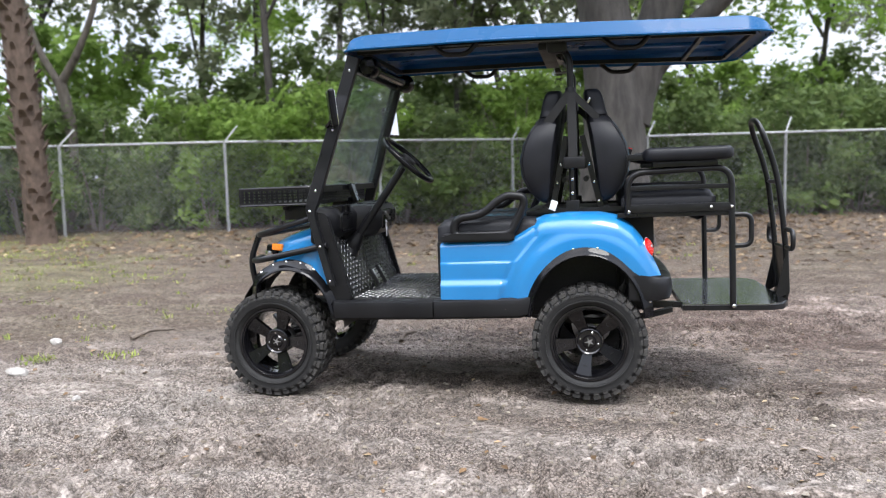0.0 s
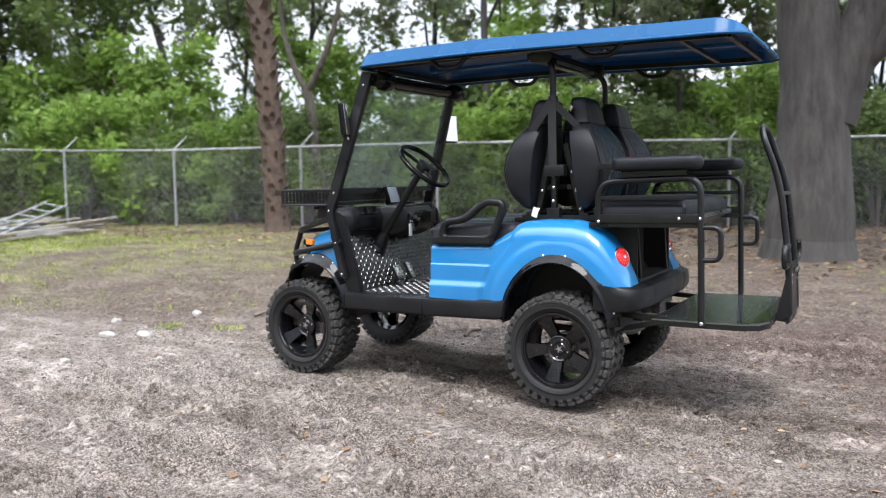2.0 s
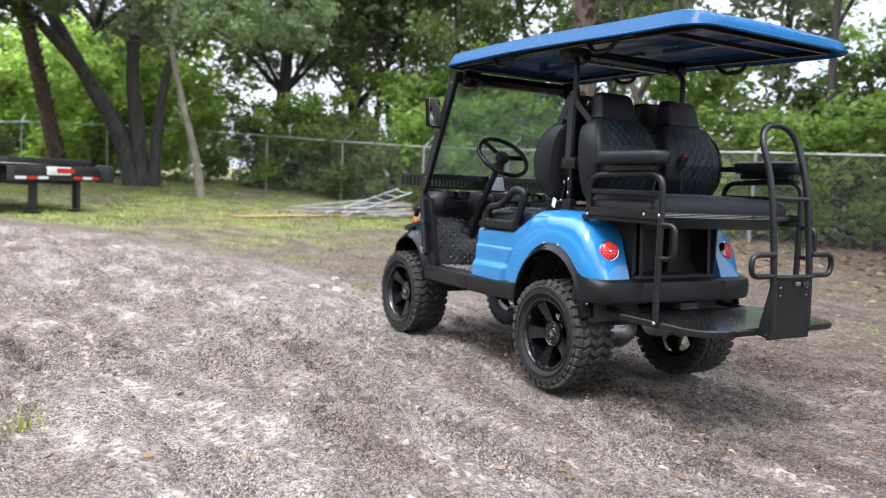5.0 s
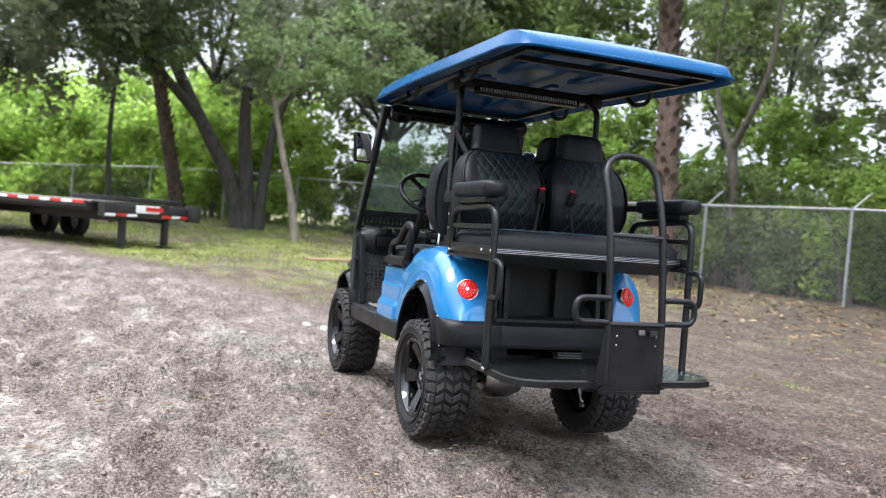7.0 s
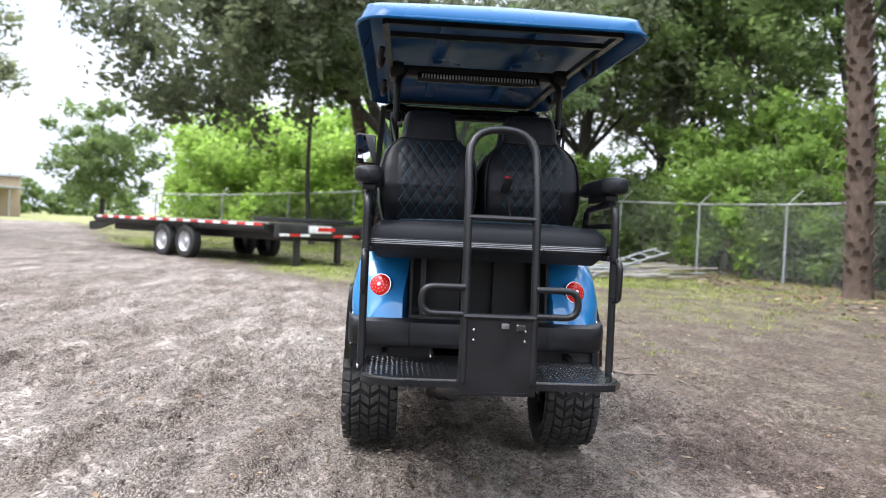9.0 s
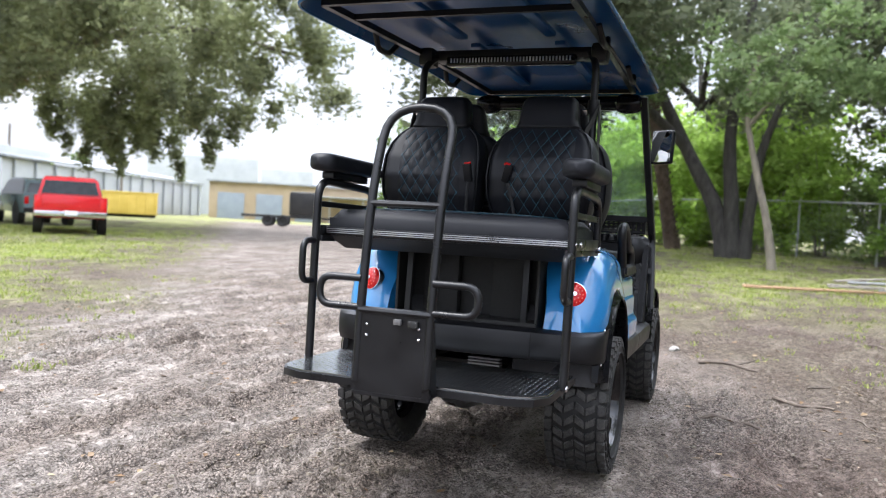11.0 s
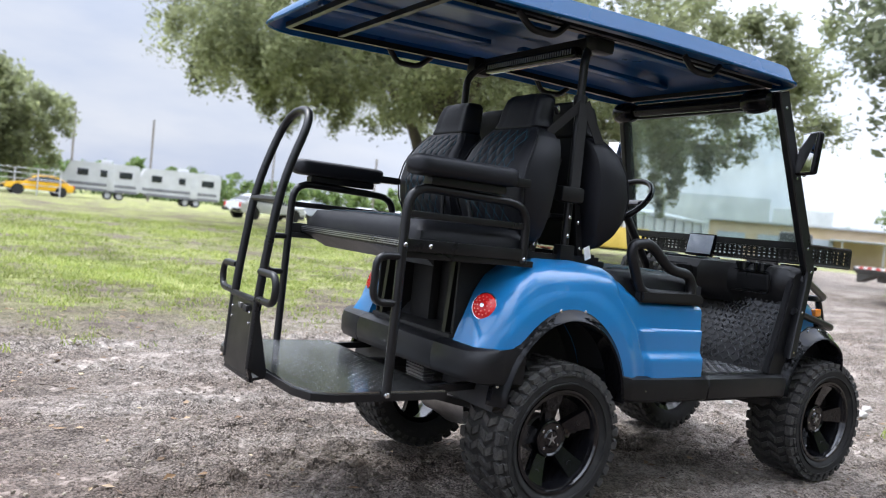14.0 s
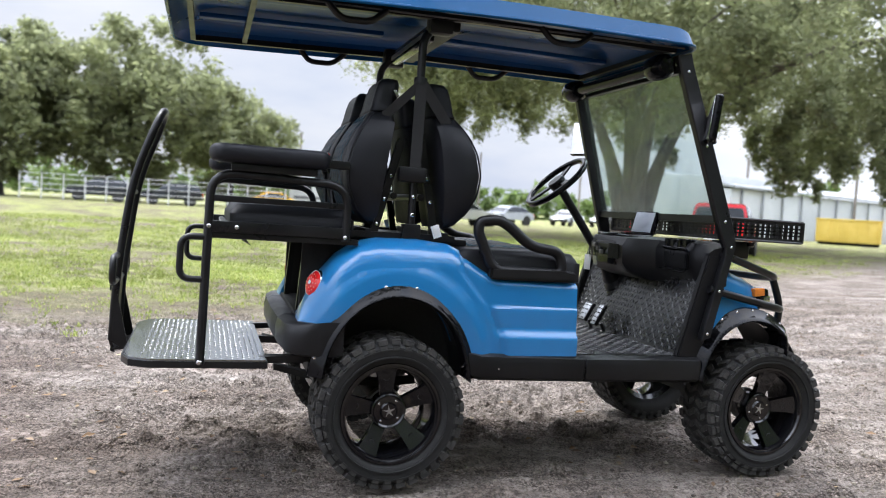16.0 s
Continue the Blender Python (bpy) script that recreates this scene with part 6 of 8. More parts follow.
# the twin trunks and the pale stem beyond the trailer
build_tree("oak_tree", (-20.5, 0.75), [
    ([(0, 0, -0.1), (-0.30, -0.4, 1.5), (-0.8, -1.3, 3.2), (-1.4, -2.3, 5.2), (-2.0, -3.2, 7.5)], 0.29, 0.14),
    ([(0.05, 0.15, -0.1), (-0.1, 0.05, 1.6), (-0.2, -0.1, 3.6), (-0.5, 0.1, 6.0), (-0.8, 0.4, 8.5)], 0.27, 0.12),
    ([(0.1, 0.45, -0.1), (0.0, 0.6, 1.8), (-0.1, 0.9, 3.6), (0.2, 1.8, 6.0)], 0.22, 0.08),
    ([(-0.9, -1.4, 3.4), (0.2, -3.4, 5.2), (1.6, -5.4, 6.4), (3.2, -7.6, 6.8)], 0.18, 0.05)] + random_limbs(6, (-0.8, -1.0, 4.4), (-0.8, -0.6, 7.0), (5.0, 6.0, 2.0), 0.11, 3),
    M_BARK, M_OAK_LEAF, crown_of(135, (-0.6, -0.4, 7.8), (6.0, 7.5, 3.2), 4.4, 0.82, 12) + crown_of(220, (2.4, -5.8, 7.0), (5.0, 4.4, 3.8), 3.4, 0.72, 13), 125, 0.095,
    "leaning twin-trunked oak on the grass, its branches hanging low", "tree", "trees behind the trailer", droop=0.8)
build_tree("slim_tree", (-17.2, 1.9), [
    ([(0, 0, -0.1), (-0.05, -0.2, 1.2), (-0.1, -0.55, 2.6), (-0.05, -0.85, 4.2), (0.1, -0.6, 5.6)], 0.13, 0.05),
    ([(-0.08, -0.75, 3.7), (0.15, -0.2, 4.4), (0.3, 0.5, 5.2)], 0.05, 0.02)],
    M_BARK_PALE, M_YOUNG_LEAF, crown_of(50, (0.4, 0.9, 5.3), (2.6, 3.2, 1.5), 3.7, 0.5, 21), 120, 0.07,
    "slim pale-barked young tree with fresh green leaves", "tree", "trees behind the trailer", droop=0.3)
build_tree("slim_tree", (-20.0, -2.9), [
    ([(0, 0, -0.1), (0.1, -0.2, 1.6), (0.1, -0.2, 3.6), (0.3, 0.0, 6.2)], 0.10, 0.04)],
    M_BARK, M_YOUNG_LEAF, crown_of(50, (0.9, 0.2, 5.6), (2.2, 2.6, 1.5), 4.2, 0.55, 31), 120, 0.07,
    "slim tree with fresh green leaves over the trailer", "tree", "trees behind the trailer", droop=0.3)
# dark oaks in the corner of the fence
for x, y, sd, lean in ((-25.0, 6.3, 41, 0.2), (-27.5, 11.0, 43, -0.2)):
    build_tree("oak_tree", (x, y), [
        ([(0, 0, -0.1), (0.05, lean, 1.8), (0.0, lean * 2, 3.8), (-0.2, lean * 3, 7.0)], 0.46, 0.16)] + random_limbs(5, (0, lean * 1.6, 3.2), (0, 0, 6.0), (4.5, 5.0, 1.8), 0.12, sd),
        M_BARK, M_OAK_LEAF, crown_of(170, (0, 0.2, 7.4), (5.8, 6.2, 3.6), 4.0, 0.85, sd), 110, 0.11,
        "shady dark oak in the corner of the chain-link fence", "tree", "trees behind the trailer", droop=0.7)

# the great spreading oak across the lawn
oak_limbs = [
    ([(0, 0, -0.1), (0.0, 0.0, 1.6), (0.0, 0.05, 3.2), (0.15, 0.2, 5.6), (0.3, 0.5, 9.0)], 0.90, 0.28),
    ([(-0.22, -0.30, 0.4), (-0.40, -0.60, 2.2), (-0.8, -1.3, 4.4), (-1.4, -2.4, 6.8), (-2.4, -4.4, 9.0)], 0.50, 0.12),
    ([(0.30, -0.20, 0.5), (0.62, -0.42, 2.4), (1.15, -0.8, 4.4), (2.0, -1.6, 6.6), (3.9, -2.9, 8.6)], 0.50, 0.12),
    ([(-0.30, 0.20, 0.4), (-0.64, 0.45, 2.5), (-1.15, 0.9, 4.6), (-2.2, 1.9, 7.0), (-4.0, 3.6, 8.8)], 0.48, 0.12),
    ([(0.08, 0.30, 0.6), (0.10, 0.62, 2.8), (0.12, 1.2, 5.2), (0.4, 2.5, 7.6), (0.8, 4.2, 9.2)], 0.44, 0.10),
    ([(0.20, 0.10, 1.0), (0.42, 0.25, 3.2), (0.8, 0.5, 5.6), (1.6, 1.2, 8.6)], 0.40, 0.10)]
g_oak = crown_of(620, (0.4, 0.6, 9.0), (13.4, 12.6, 4.6), 5.8, 1.05, 77)
g_hang = random.Random(31)
for _ in range(64):
    ang = g_hang.uniform(0, 360)
    rr = g_hang.uniform(7.0, 12.6)
    # the skirts hang lower over the drive than over the open lawn
    low = 0.5 - 0.5 * math.cos(radians(ang + 35))
    top_z = 7.4 - 1.5 * low + g_hang.uniform(-0.7, 0.7)
    drops = g_hang.randrange(1, 4 + int(2.5 * low))
    hx, hy = rr * math.cos(radians(ang)), rr * math.sin(radians(ang)) + 0.8
    for drop in range(drops):
        g_oak.append((hx + g_hang.uniform(-0.4, 0.4), hy + g_hang.uniform(-0.4, 0.4), top_z - drop * 0.62, 0.80 * 0.80 ** drop))
oak_limbs.append(([(-1.6, 1.4, 5.6), (-3.2, 4.6, 7.4), (-5.0, 8.6, 8.2), (-6.8, 12.6, 7.4)], 0.26, 0.06))
g_oak += crown_of(38, (-6.4, 12.2, 7.4), (3.4, 3.8, 3.0), 4.7, 0.70, 78)
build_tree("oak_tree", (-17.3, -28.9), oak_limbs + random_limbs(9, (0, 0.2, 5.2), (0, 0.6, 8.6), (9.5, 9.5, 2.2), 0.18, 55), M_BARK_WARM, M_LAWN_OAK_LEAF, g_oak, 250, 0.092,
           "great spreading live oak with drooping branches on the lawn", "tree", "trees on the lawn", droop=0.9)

# a young round tree far down the drive
build_tree("round_tree", (-37.6, -15.8), [([(0, 0, -0.1), (0, 0.1, 1.5), (0.1, 0, 3.2), (0, 0, 5.5)], 0.16, 0.06)] + random_limbs(5, (0, 0, 2.0), (0, 0, 4.2), (2.2, 2.2, 1.2), 0.06, 71),
           M_BARK, M_SHRUB_LEAF, crown_of(70, (0, 0, 4.0), (2.9, 2.9, 2.7), 0.9, 0.7, 72), 90, 0.12, "round-crowned young tree far down the drive", "tree", "far trees", droop=0.2)

# trees at the far edge of the lawn
# the lighter leaf puts the haze before these far trees into the colour
far_a = build_tree("oak_tree", (7.5, -68.0), [([(0, 0, -0.1), (0, 0, 3), (0.3, 0, 7), (0.2, 0, 12)], 0.5, 0.2)] + random_limbs(6, (0, 0, 4), (0, 0, 8), (5, 5, 3), 0.2, 61),
                   M_BARK, M_LAWN_OAK_LEAF, crown_of(210, (0, 0, 8.6), (9.0, 6.5, 7.0), 1.6, 1.5, 62), 110, 0.24, "tall full-crowned oak at the far edge of the lawn", "tree", "far trees", droop=0.5)
for fx, fy, sc, rot in ((17.5, -66.5, 0.92, 70), (-0.5, -72.0, 0.70, 150), (28.0, -70.0, 1.1, 210), (39.0, -74.0, 1.0, 300)):
    copy_thing(far_a, pose(fx, fy, 0.15, 0, 0, rot) @ Matrix.Scale(sc, 4))


# woods behind the fence: shrubs below, thin trees above
def build_shrub(seed, mat, tall, wide, per, size):
    root = empty("shrub", None, "dense wild green shrub crowding the fence", "shrub", "woods behind the fence")
    g = np.random.default_rng(seed)
    bm = B()
    for k in range(7):
        a = 2 * math.pi * g.random()
        e = Vector((wide * 0.6 * math.cos(a), wide * 0.6 * math.sin(a), tall * (0.6 + 0.3 * g.random())))
        limb(bm, [(0.1 * math.cos(a), 0.1 * math.sin(a), -0.1), e * 0.4 + Vector((0, 0, 0.3)), e], 0.03, 0.008, 6)
    part("woody_base", bm, M_BARK_PALE, root)
    cl = [(wide * g.normal() * 0.42, wide * g.normal() * 0.42, tall * (0.08 + 0.86 * g.random()), 0.36 + 0.32 * g.random()) for _ in range(46)]
    leaf_cloud("foliage", [c[:3] for c in cl], [c[3] for c in cl], per, size, mat, root, 0.9)
    return root


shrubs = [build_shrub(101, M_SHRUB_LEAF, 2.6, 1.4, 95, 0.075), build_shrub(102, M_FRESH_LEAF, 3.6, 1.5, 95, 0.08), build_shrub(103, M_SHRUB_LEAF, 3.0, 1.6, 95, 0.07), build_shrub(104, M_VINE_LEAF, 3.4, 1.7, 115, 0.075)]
thin = []
for k, (sd, mat) in enumerate(((201, M_SHRUB_LEAF), (202, M_FRESH_LEAF), (203, M_OAK_LEAF))):
    g = np.random.default_rng(sd)
    dx, dy = 0.5 * g.normal(), 0.4 * g.normal()
    t = build_tree("thin_tree", (0, 0), [([(0, 0, -0.1), (dx * 0.3, dy * 0.2, 2.2), (dx, dy, 4.6), (dx * 1.3, dy * 1.6, 8.0)], 0.085, 0.03),
                                         ([(dx * 0.5, dy * 0.5, 3.2), (dx * 0.5 + 0.7, dy, 4.6), (dx + 1.3, dy, 6.4)], 0.045, 0.015),
                                         ([(dx * 0.7, dy * 0.7, 3.8), (dx * 0.5 - 0.8, dy + 0.2, 5.0), (dx - 1.5, dy, 6.8)], 0.045, 0.015)],
                   M_BARK, mat, crown_of(64, (dx, dy, 6.0), (2.3, 2.2, 3.0), 2.6, 0.52, sd), 84, 0.075, "thin wild tree with an open crown behind the fence", "tree", "woods behind the fence", droop=0.3)
    thin.append(t)


def place_woods():
    g = random.Random(12)
    first = {}

    def put(ob, x, y, sc):
        m = pose(x, y, lift_of(x, y), 0, 0, g.uniform(0, 360)) @ Matrix.Scale(sc, 4)
        if ob.name not in first:
            first[ob.name] = True
            ob.matrix_basis = m
        else:
            copy_thing(ob, m)

    x = 13.0
    while x > -22.5:
        y = fence_line(x)
        put(shrubs[g.randrange(3)], x, y + g.uniform(0.9, 1.6), g.uniform(0.80, 1.05))
        if g.random() < 0.75:
            put(shrubs[g.randrange(3)], x - 0.6, y + g.uniform(3.2, 5.0), g.uniform(1.0, 1.5))
        if g.random() < 0.62:
            put(thin[g.randrange(3)], x - 0.3, y + g.uniform(2.0, 8.0), g.uniform(0.85, 1.35))
        x -= 1.25
    y = 3.0
    while y > -9.2:
        x = line([(-10.4, -29.0), (-4.7, -27.5), (0.5, -24.8), (2.8, -22.9), (4.0, -21.6)], y)
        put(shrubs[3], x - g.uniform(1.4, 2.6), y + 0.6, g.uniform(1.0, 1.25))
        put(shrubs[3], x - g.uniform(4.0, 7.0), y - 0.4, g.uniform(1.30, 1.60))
        y -= 1.7
    for k in range(9):
        put(thin[g.randrange(3)], 11.0 - 4.4 * k + g.uniform(-1, 1), fence_line(10 - 4.4 * k) + g.uniform(9, 14), g.uniform(1.3, 1.7))


place_woods()


# ---- parked flatbed trailer ----
M_TRAILER = surface("black_trailer_paint", (0.010, 0.010, 0.011), (0.028, 0.027, 0.026), 3.0, (0.4, 0.6), 0.0, 0.1)
M_TAPE_RED = surface("red_reflective_tape", (0.45, 0.02, 0.02), (0.60, 0.04, 0.03), 8.0, (0.3, 0.45), 0.0, 0.0)
M_TAPE_WHITE = surface("white_reflective_tape", (0.66, 0.66, 0.66), (0.80, 0.80, 0.80), 8.0, (0.3, 0.45), 0.0, 0.0)
M_WOOD = surface("weathered_planks", (0.16, 0.14, 0.12), (0.34, 0.31, 0.27), 4.0, (0.8, 0.95), 0.0, 0.4, 60.0)
M_NEWWOOD = surface("orange_lumber", (0.28, 0.16, 0.09), (0.42, 0.27, 0.16), 4.0, (0.7, 0.9), 0.0, 0.3, 60.0)
M_RUBBER = surface("road_tyre", (0.012, 0.012, 0.012), (0.03, 0.029, 0.028), 12.0, (0.7, 0.9), 0.0, 0.2)
M_STEELWHEEL = surface("grey_steel_wheel", (0.34, 0.34, 0.35), (0.55, 0.55, 0.56), 12.0, (0.35, 0.5), 0.4, 0.05)


def road_wheel(parent, m, r, w, rim_mat):
    t = part("wheel", lathe(B(), [(r * 0.60, -w * 0.42), (r * 0.72, -w * 0.5), (r * 0.94, -w * 0.46), (r, -w * 0.36), (r, w * 0.36), (r * 0.94, w * 0.46), (r * 0.72, w * 0.5), (r * 0.60, w * 0.42)], 28), M_RUBBER, parent)
    t.matrix_basis = m
    part("rim", lathe(B(), [(r * 0.62, -w * 0.44), (r * 0.56, -w * 0.36), (r * 0.46, -w * 0.20), (r * 0.20, -w * 0.24), (r * 0.16, -w * 0.34), (0.0, -w * 0.34)], 24), rim_mat, t)
    return t


def build_trailer():
    yaw = math.degrees(math.atan2(0.69, 0.72))
    x, y = -12.0, -1.95
    root = empty("flatbed_trailer", pose(x, y, ground_height(x, y), 0, 0, -yaw), "black flatbed trailer with red and white tape, parked on grass", "trailer")
    # local axes: +y forward to the coupling, +x to the drive side
    W, L = 1.12, 7.2
    deck = part("deck_frame", box(B(), (0, -L / 2 - 0.3, 0.76), (2 * W, L, 0.16), 0.02), M_TRAILER, root)
    n = 16
    for k in range(n):
        part("plank", box(B(), (-W + 0.04 + (2 * W - 0.08) * (k + 0.5) / n, -L / 2 - 0.3, 0.855), ((2 * W - 0.08) / n - 0.012, L - 0.05, 0.035), 0.004), M_WOOD, deck)
    for s in SIDES:
        part("side_rail", box(B(), (s * (W + 0.03), -L / 2 - 0.3, 0.80), (0.06, L, 0.12), 0.01), M_TRAILER, deck)
        for k in range(24):
            part("tape", box(B(), (s * (W + 0.062), -0.5 - 0.29 * k, 0.835), (0.004, 0.275, 0.05), 0), M_TAPE_RED if k % 2 == 0 else M_TAPE_WHITE, deck)
        part("beam", box(B(), (s * 0.55, -L / 2 - 0.2, 0.62), (0.10, L + 0.2, 0.22), 0.01), M_TRAILER, root)
        for k, yy in enumerate((-4.1, -3.15)):
            road_wheel(root, pose(s * (W - 0.02), yy, 0.37, 0, 0, 90 if s > 0 else -90), 0.37, 0.24, M_STEELWHEEL)
        part("mudguard", box(B(), (s * (W - 0.03), -3.62, 0.80), (0.30, 2.0, 0.03), 0.012), M_TRAILER, root)
        leg = part("jack_leg", box(B(), (s * 0.56, -0.02, 0.36), (0.11, 0.11, 0.60), 0.012), M_TRAILER, root)
        part("foot", box(B(), (s * 0.56, -0.02, 0.035), (0.22, 0.22, 0.03), 0.006), M_TRAILER, leg)
    part("front_beam", box(B(), (0, 0.02, 0.72), (2 * W, 0.16, 0.26), 0.015), M_TRAILER, root)
    part("tool_deck", box(B(), (0, -0.45, 0.94), (2 * W - 0.1, 0.75, 0.10), 0.02), M_TRAILER, root)
    part("name_plate", box(B(), (0.05, 0.104, 0.77), (0.62, 0.006, 0.15), 0.002), M_TAPE_WHITE, root, "pale plate with a dark lettering bar")
    part("name_bar", box(B(), (-0.12, 0.109, 0.775), (0.46, 0.004, 0.085), 0), M_TAPE_RED, root)
    for k, xx in enumerate((-0.98, -0.72, -0.45, 0.45, 0.72, 0.98)):
        part("tape", box(B(), (xx, 0.104, 0.645), (0.25, 0.004, 0.05), 0), M_TAPE_RED if k % 2 == 0 else M_TAPE_WHITE, root)
    part("coupling_plate", box(B(), (-W - 0.02, 0.16, 0.73), (0.16, 0.30, 0.34), 0.02), M_TRAILER, root)
    tube_part("ramp", [(-0.6, -L - 0.2, 0.78), (-0.6, -L - 1.5, 0.55)], 0.12, M_TRAILER, root, square=True, fillet=0)
    tube_part("ramp", [(0.6, -L - 0.2, 0.78), (0.6, -L - 1.5, 0.55)], 0.12, M_TRAILER, root, square=True, fillet=0)


build_trailer()

# ---- heap of fence poles and boards on the grass ----
M_SCRAP = surface("weathered_galvanised_tube", (0.18, 0.19, 0.19), (0.32, 0.33, 0.33), 10.0, (0.5, 0.7), 0.4, 0.1)
g_heap = random.Random(3)
for k in range(15):
    x, y = -12.7 + g_heap.uniform(-1.2, 0.8), 4.5 + g_heap.uniform(-0.9, 1.2)
    a, L = g_heap.uniform(-0.35, 0.55), g_heap.uniform(1.3, 2.6)
    z = ground_height(x, y) + 0.03 + 0.05 * (k // 4)
    d = Vector((math.sin(a) * 0.6 - 0.25, math.cos(a), g_heap.uniform(-0.02, 0.10))).normalized() * L / 2
    c = Vector((x, y, z + abs(d.z)))
    if k % 3 != 0:
        b = part("board", box(B(), (0, 0, 0), (0.14, L, 0.03), 0.004), M_WOOD)
        b.matrix_basis = Matrix.Translation(c) @ d.to_track_quat("Y", "Z").to_matrix().to_4x4()
        tagged(b, "weathered grey board lying on a heap in the grass", "board", "heap of scrap")
    else:
        b = part("fence_pole", tube(B(), [(0, -L / 2, 0), (0, L / 2, 0)], 0.028, 8, 0), M_SCRAP)
        b.matrix_basis = Matrix.Translation(c) @ d.to_track_quat("Y", "Z").to_matrix().to_4x4()
        tagged(b, "loose galvanised fence pole lying on a heap", "metal pole", "heap of scrap")
for dx, L in ((0.0, 3.0), (0.22, 2.6)):
    b = part("board", box(B(), (0, 0, 0), (0.11, L, 0.035), 0.004), M_NEWWOOD)
    b.matrix_basis = pose(-12.0 + dx, 2.6 - dx, ground_height(-12.0, 2.6) + 0.03, 0, 0, 18 + 20 * dx)
    tagged(b, "orange-brown board lying in the grass", "board", "heap of scrap")
tr_ = empty("lattice_frame", pose(-12.7, 4.7, ground_height(-12.7, 4.7) + 0.22, 12, 8, 14), "white lattice of welded tubes tipped on the heap", "metal frame")
for k in range(2):
    tube_part("long_tube", [(-0.25 + 0.5 * k, -1.1, 0), (-0.25 + 0.5 * k, 1.1, 0.2)], 0.025, M_SCRAP, tr_, fillet=0)
for k in range(7):
    tube_part("rung", [(-0.25, -1.0 + 0.33 * k, 0.033 * k), (0.25, -0.9 + 0.31 * k, 0.033 * k)], 0.02, M_SCRAP, tr_, fillet=0)

# ---- white stones beside the drive ----
M_STONE = surface("pale_limestone", (0.22, 0.205, 0.185), (0.36, 0.34, 0.31), 18.0, (0.8, 0.95), 0.0, 0.4, 60.0)
for k, (x, y, sx, sy) in enumerate(((-2.66, -0.26, 0.10, 0.06), (-2.96, -0.37, 0.09, 0.05), (-2.55, -1.0, 0.05, 0.035), (-3.35, 0.0, 0.06, 0.05), (-1.9, -0.75, 0.04, 0.03), (-3.0, 0.55, 0.08, 0.05))):
    bm = B()
    bmesh.ops.create_icosphere(bm, subdivisions=2, radius=1.0)
    for v in bm.verts:
        v.co *= 1 + 0.35 * noise.noise(v.co * 1.3 + Vector((k * 3.0, 0, 0)))
        v.co = Vector((v.co.x * sx * 0.75, v.co.y * sy * 0.75, v.co.z * sy * 0.55))
    ob = part("stone", bm, M_STONE, smooth=25)
    ob.matrix_basis = pose(x, y, ground_height(x, y) + sy * 0.25, 0, 0, 30 * k)
    tagged(ob, "small pale limestone lying on the sand", "stone", "stones on the drive")


# ---- vehicles on the far lawn ----
def paint(name, colour):
    d = tuple(c * 0.85 for c in colour)
    return surface(name, d, colour, 2.0, (0.15, 0.28), 0.0, 0.02, Coat_Weight=0.5)


M_CARGLASS = surface("dark_car_glass", (0.012, 0.014, 0.016), (0.03, 0.034, 0.038), 3.0, (0.03, 0.08), 0.0, 0.0)


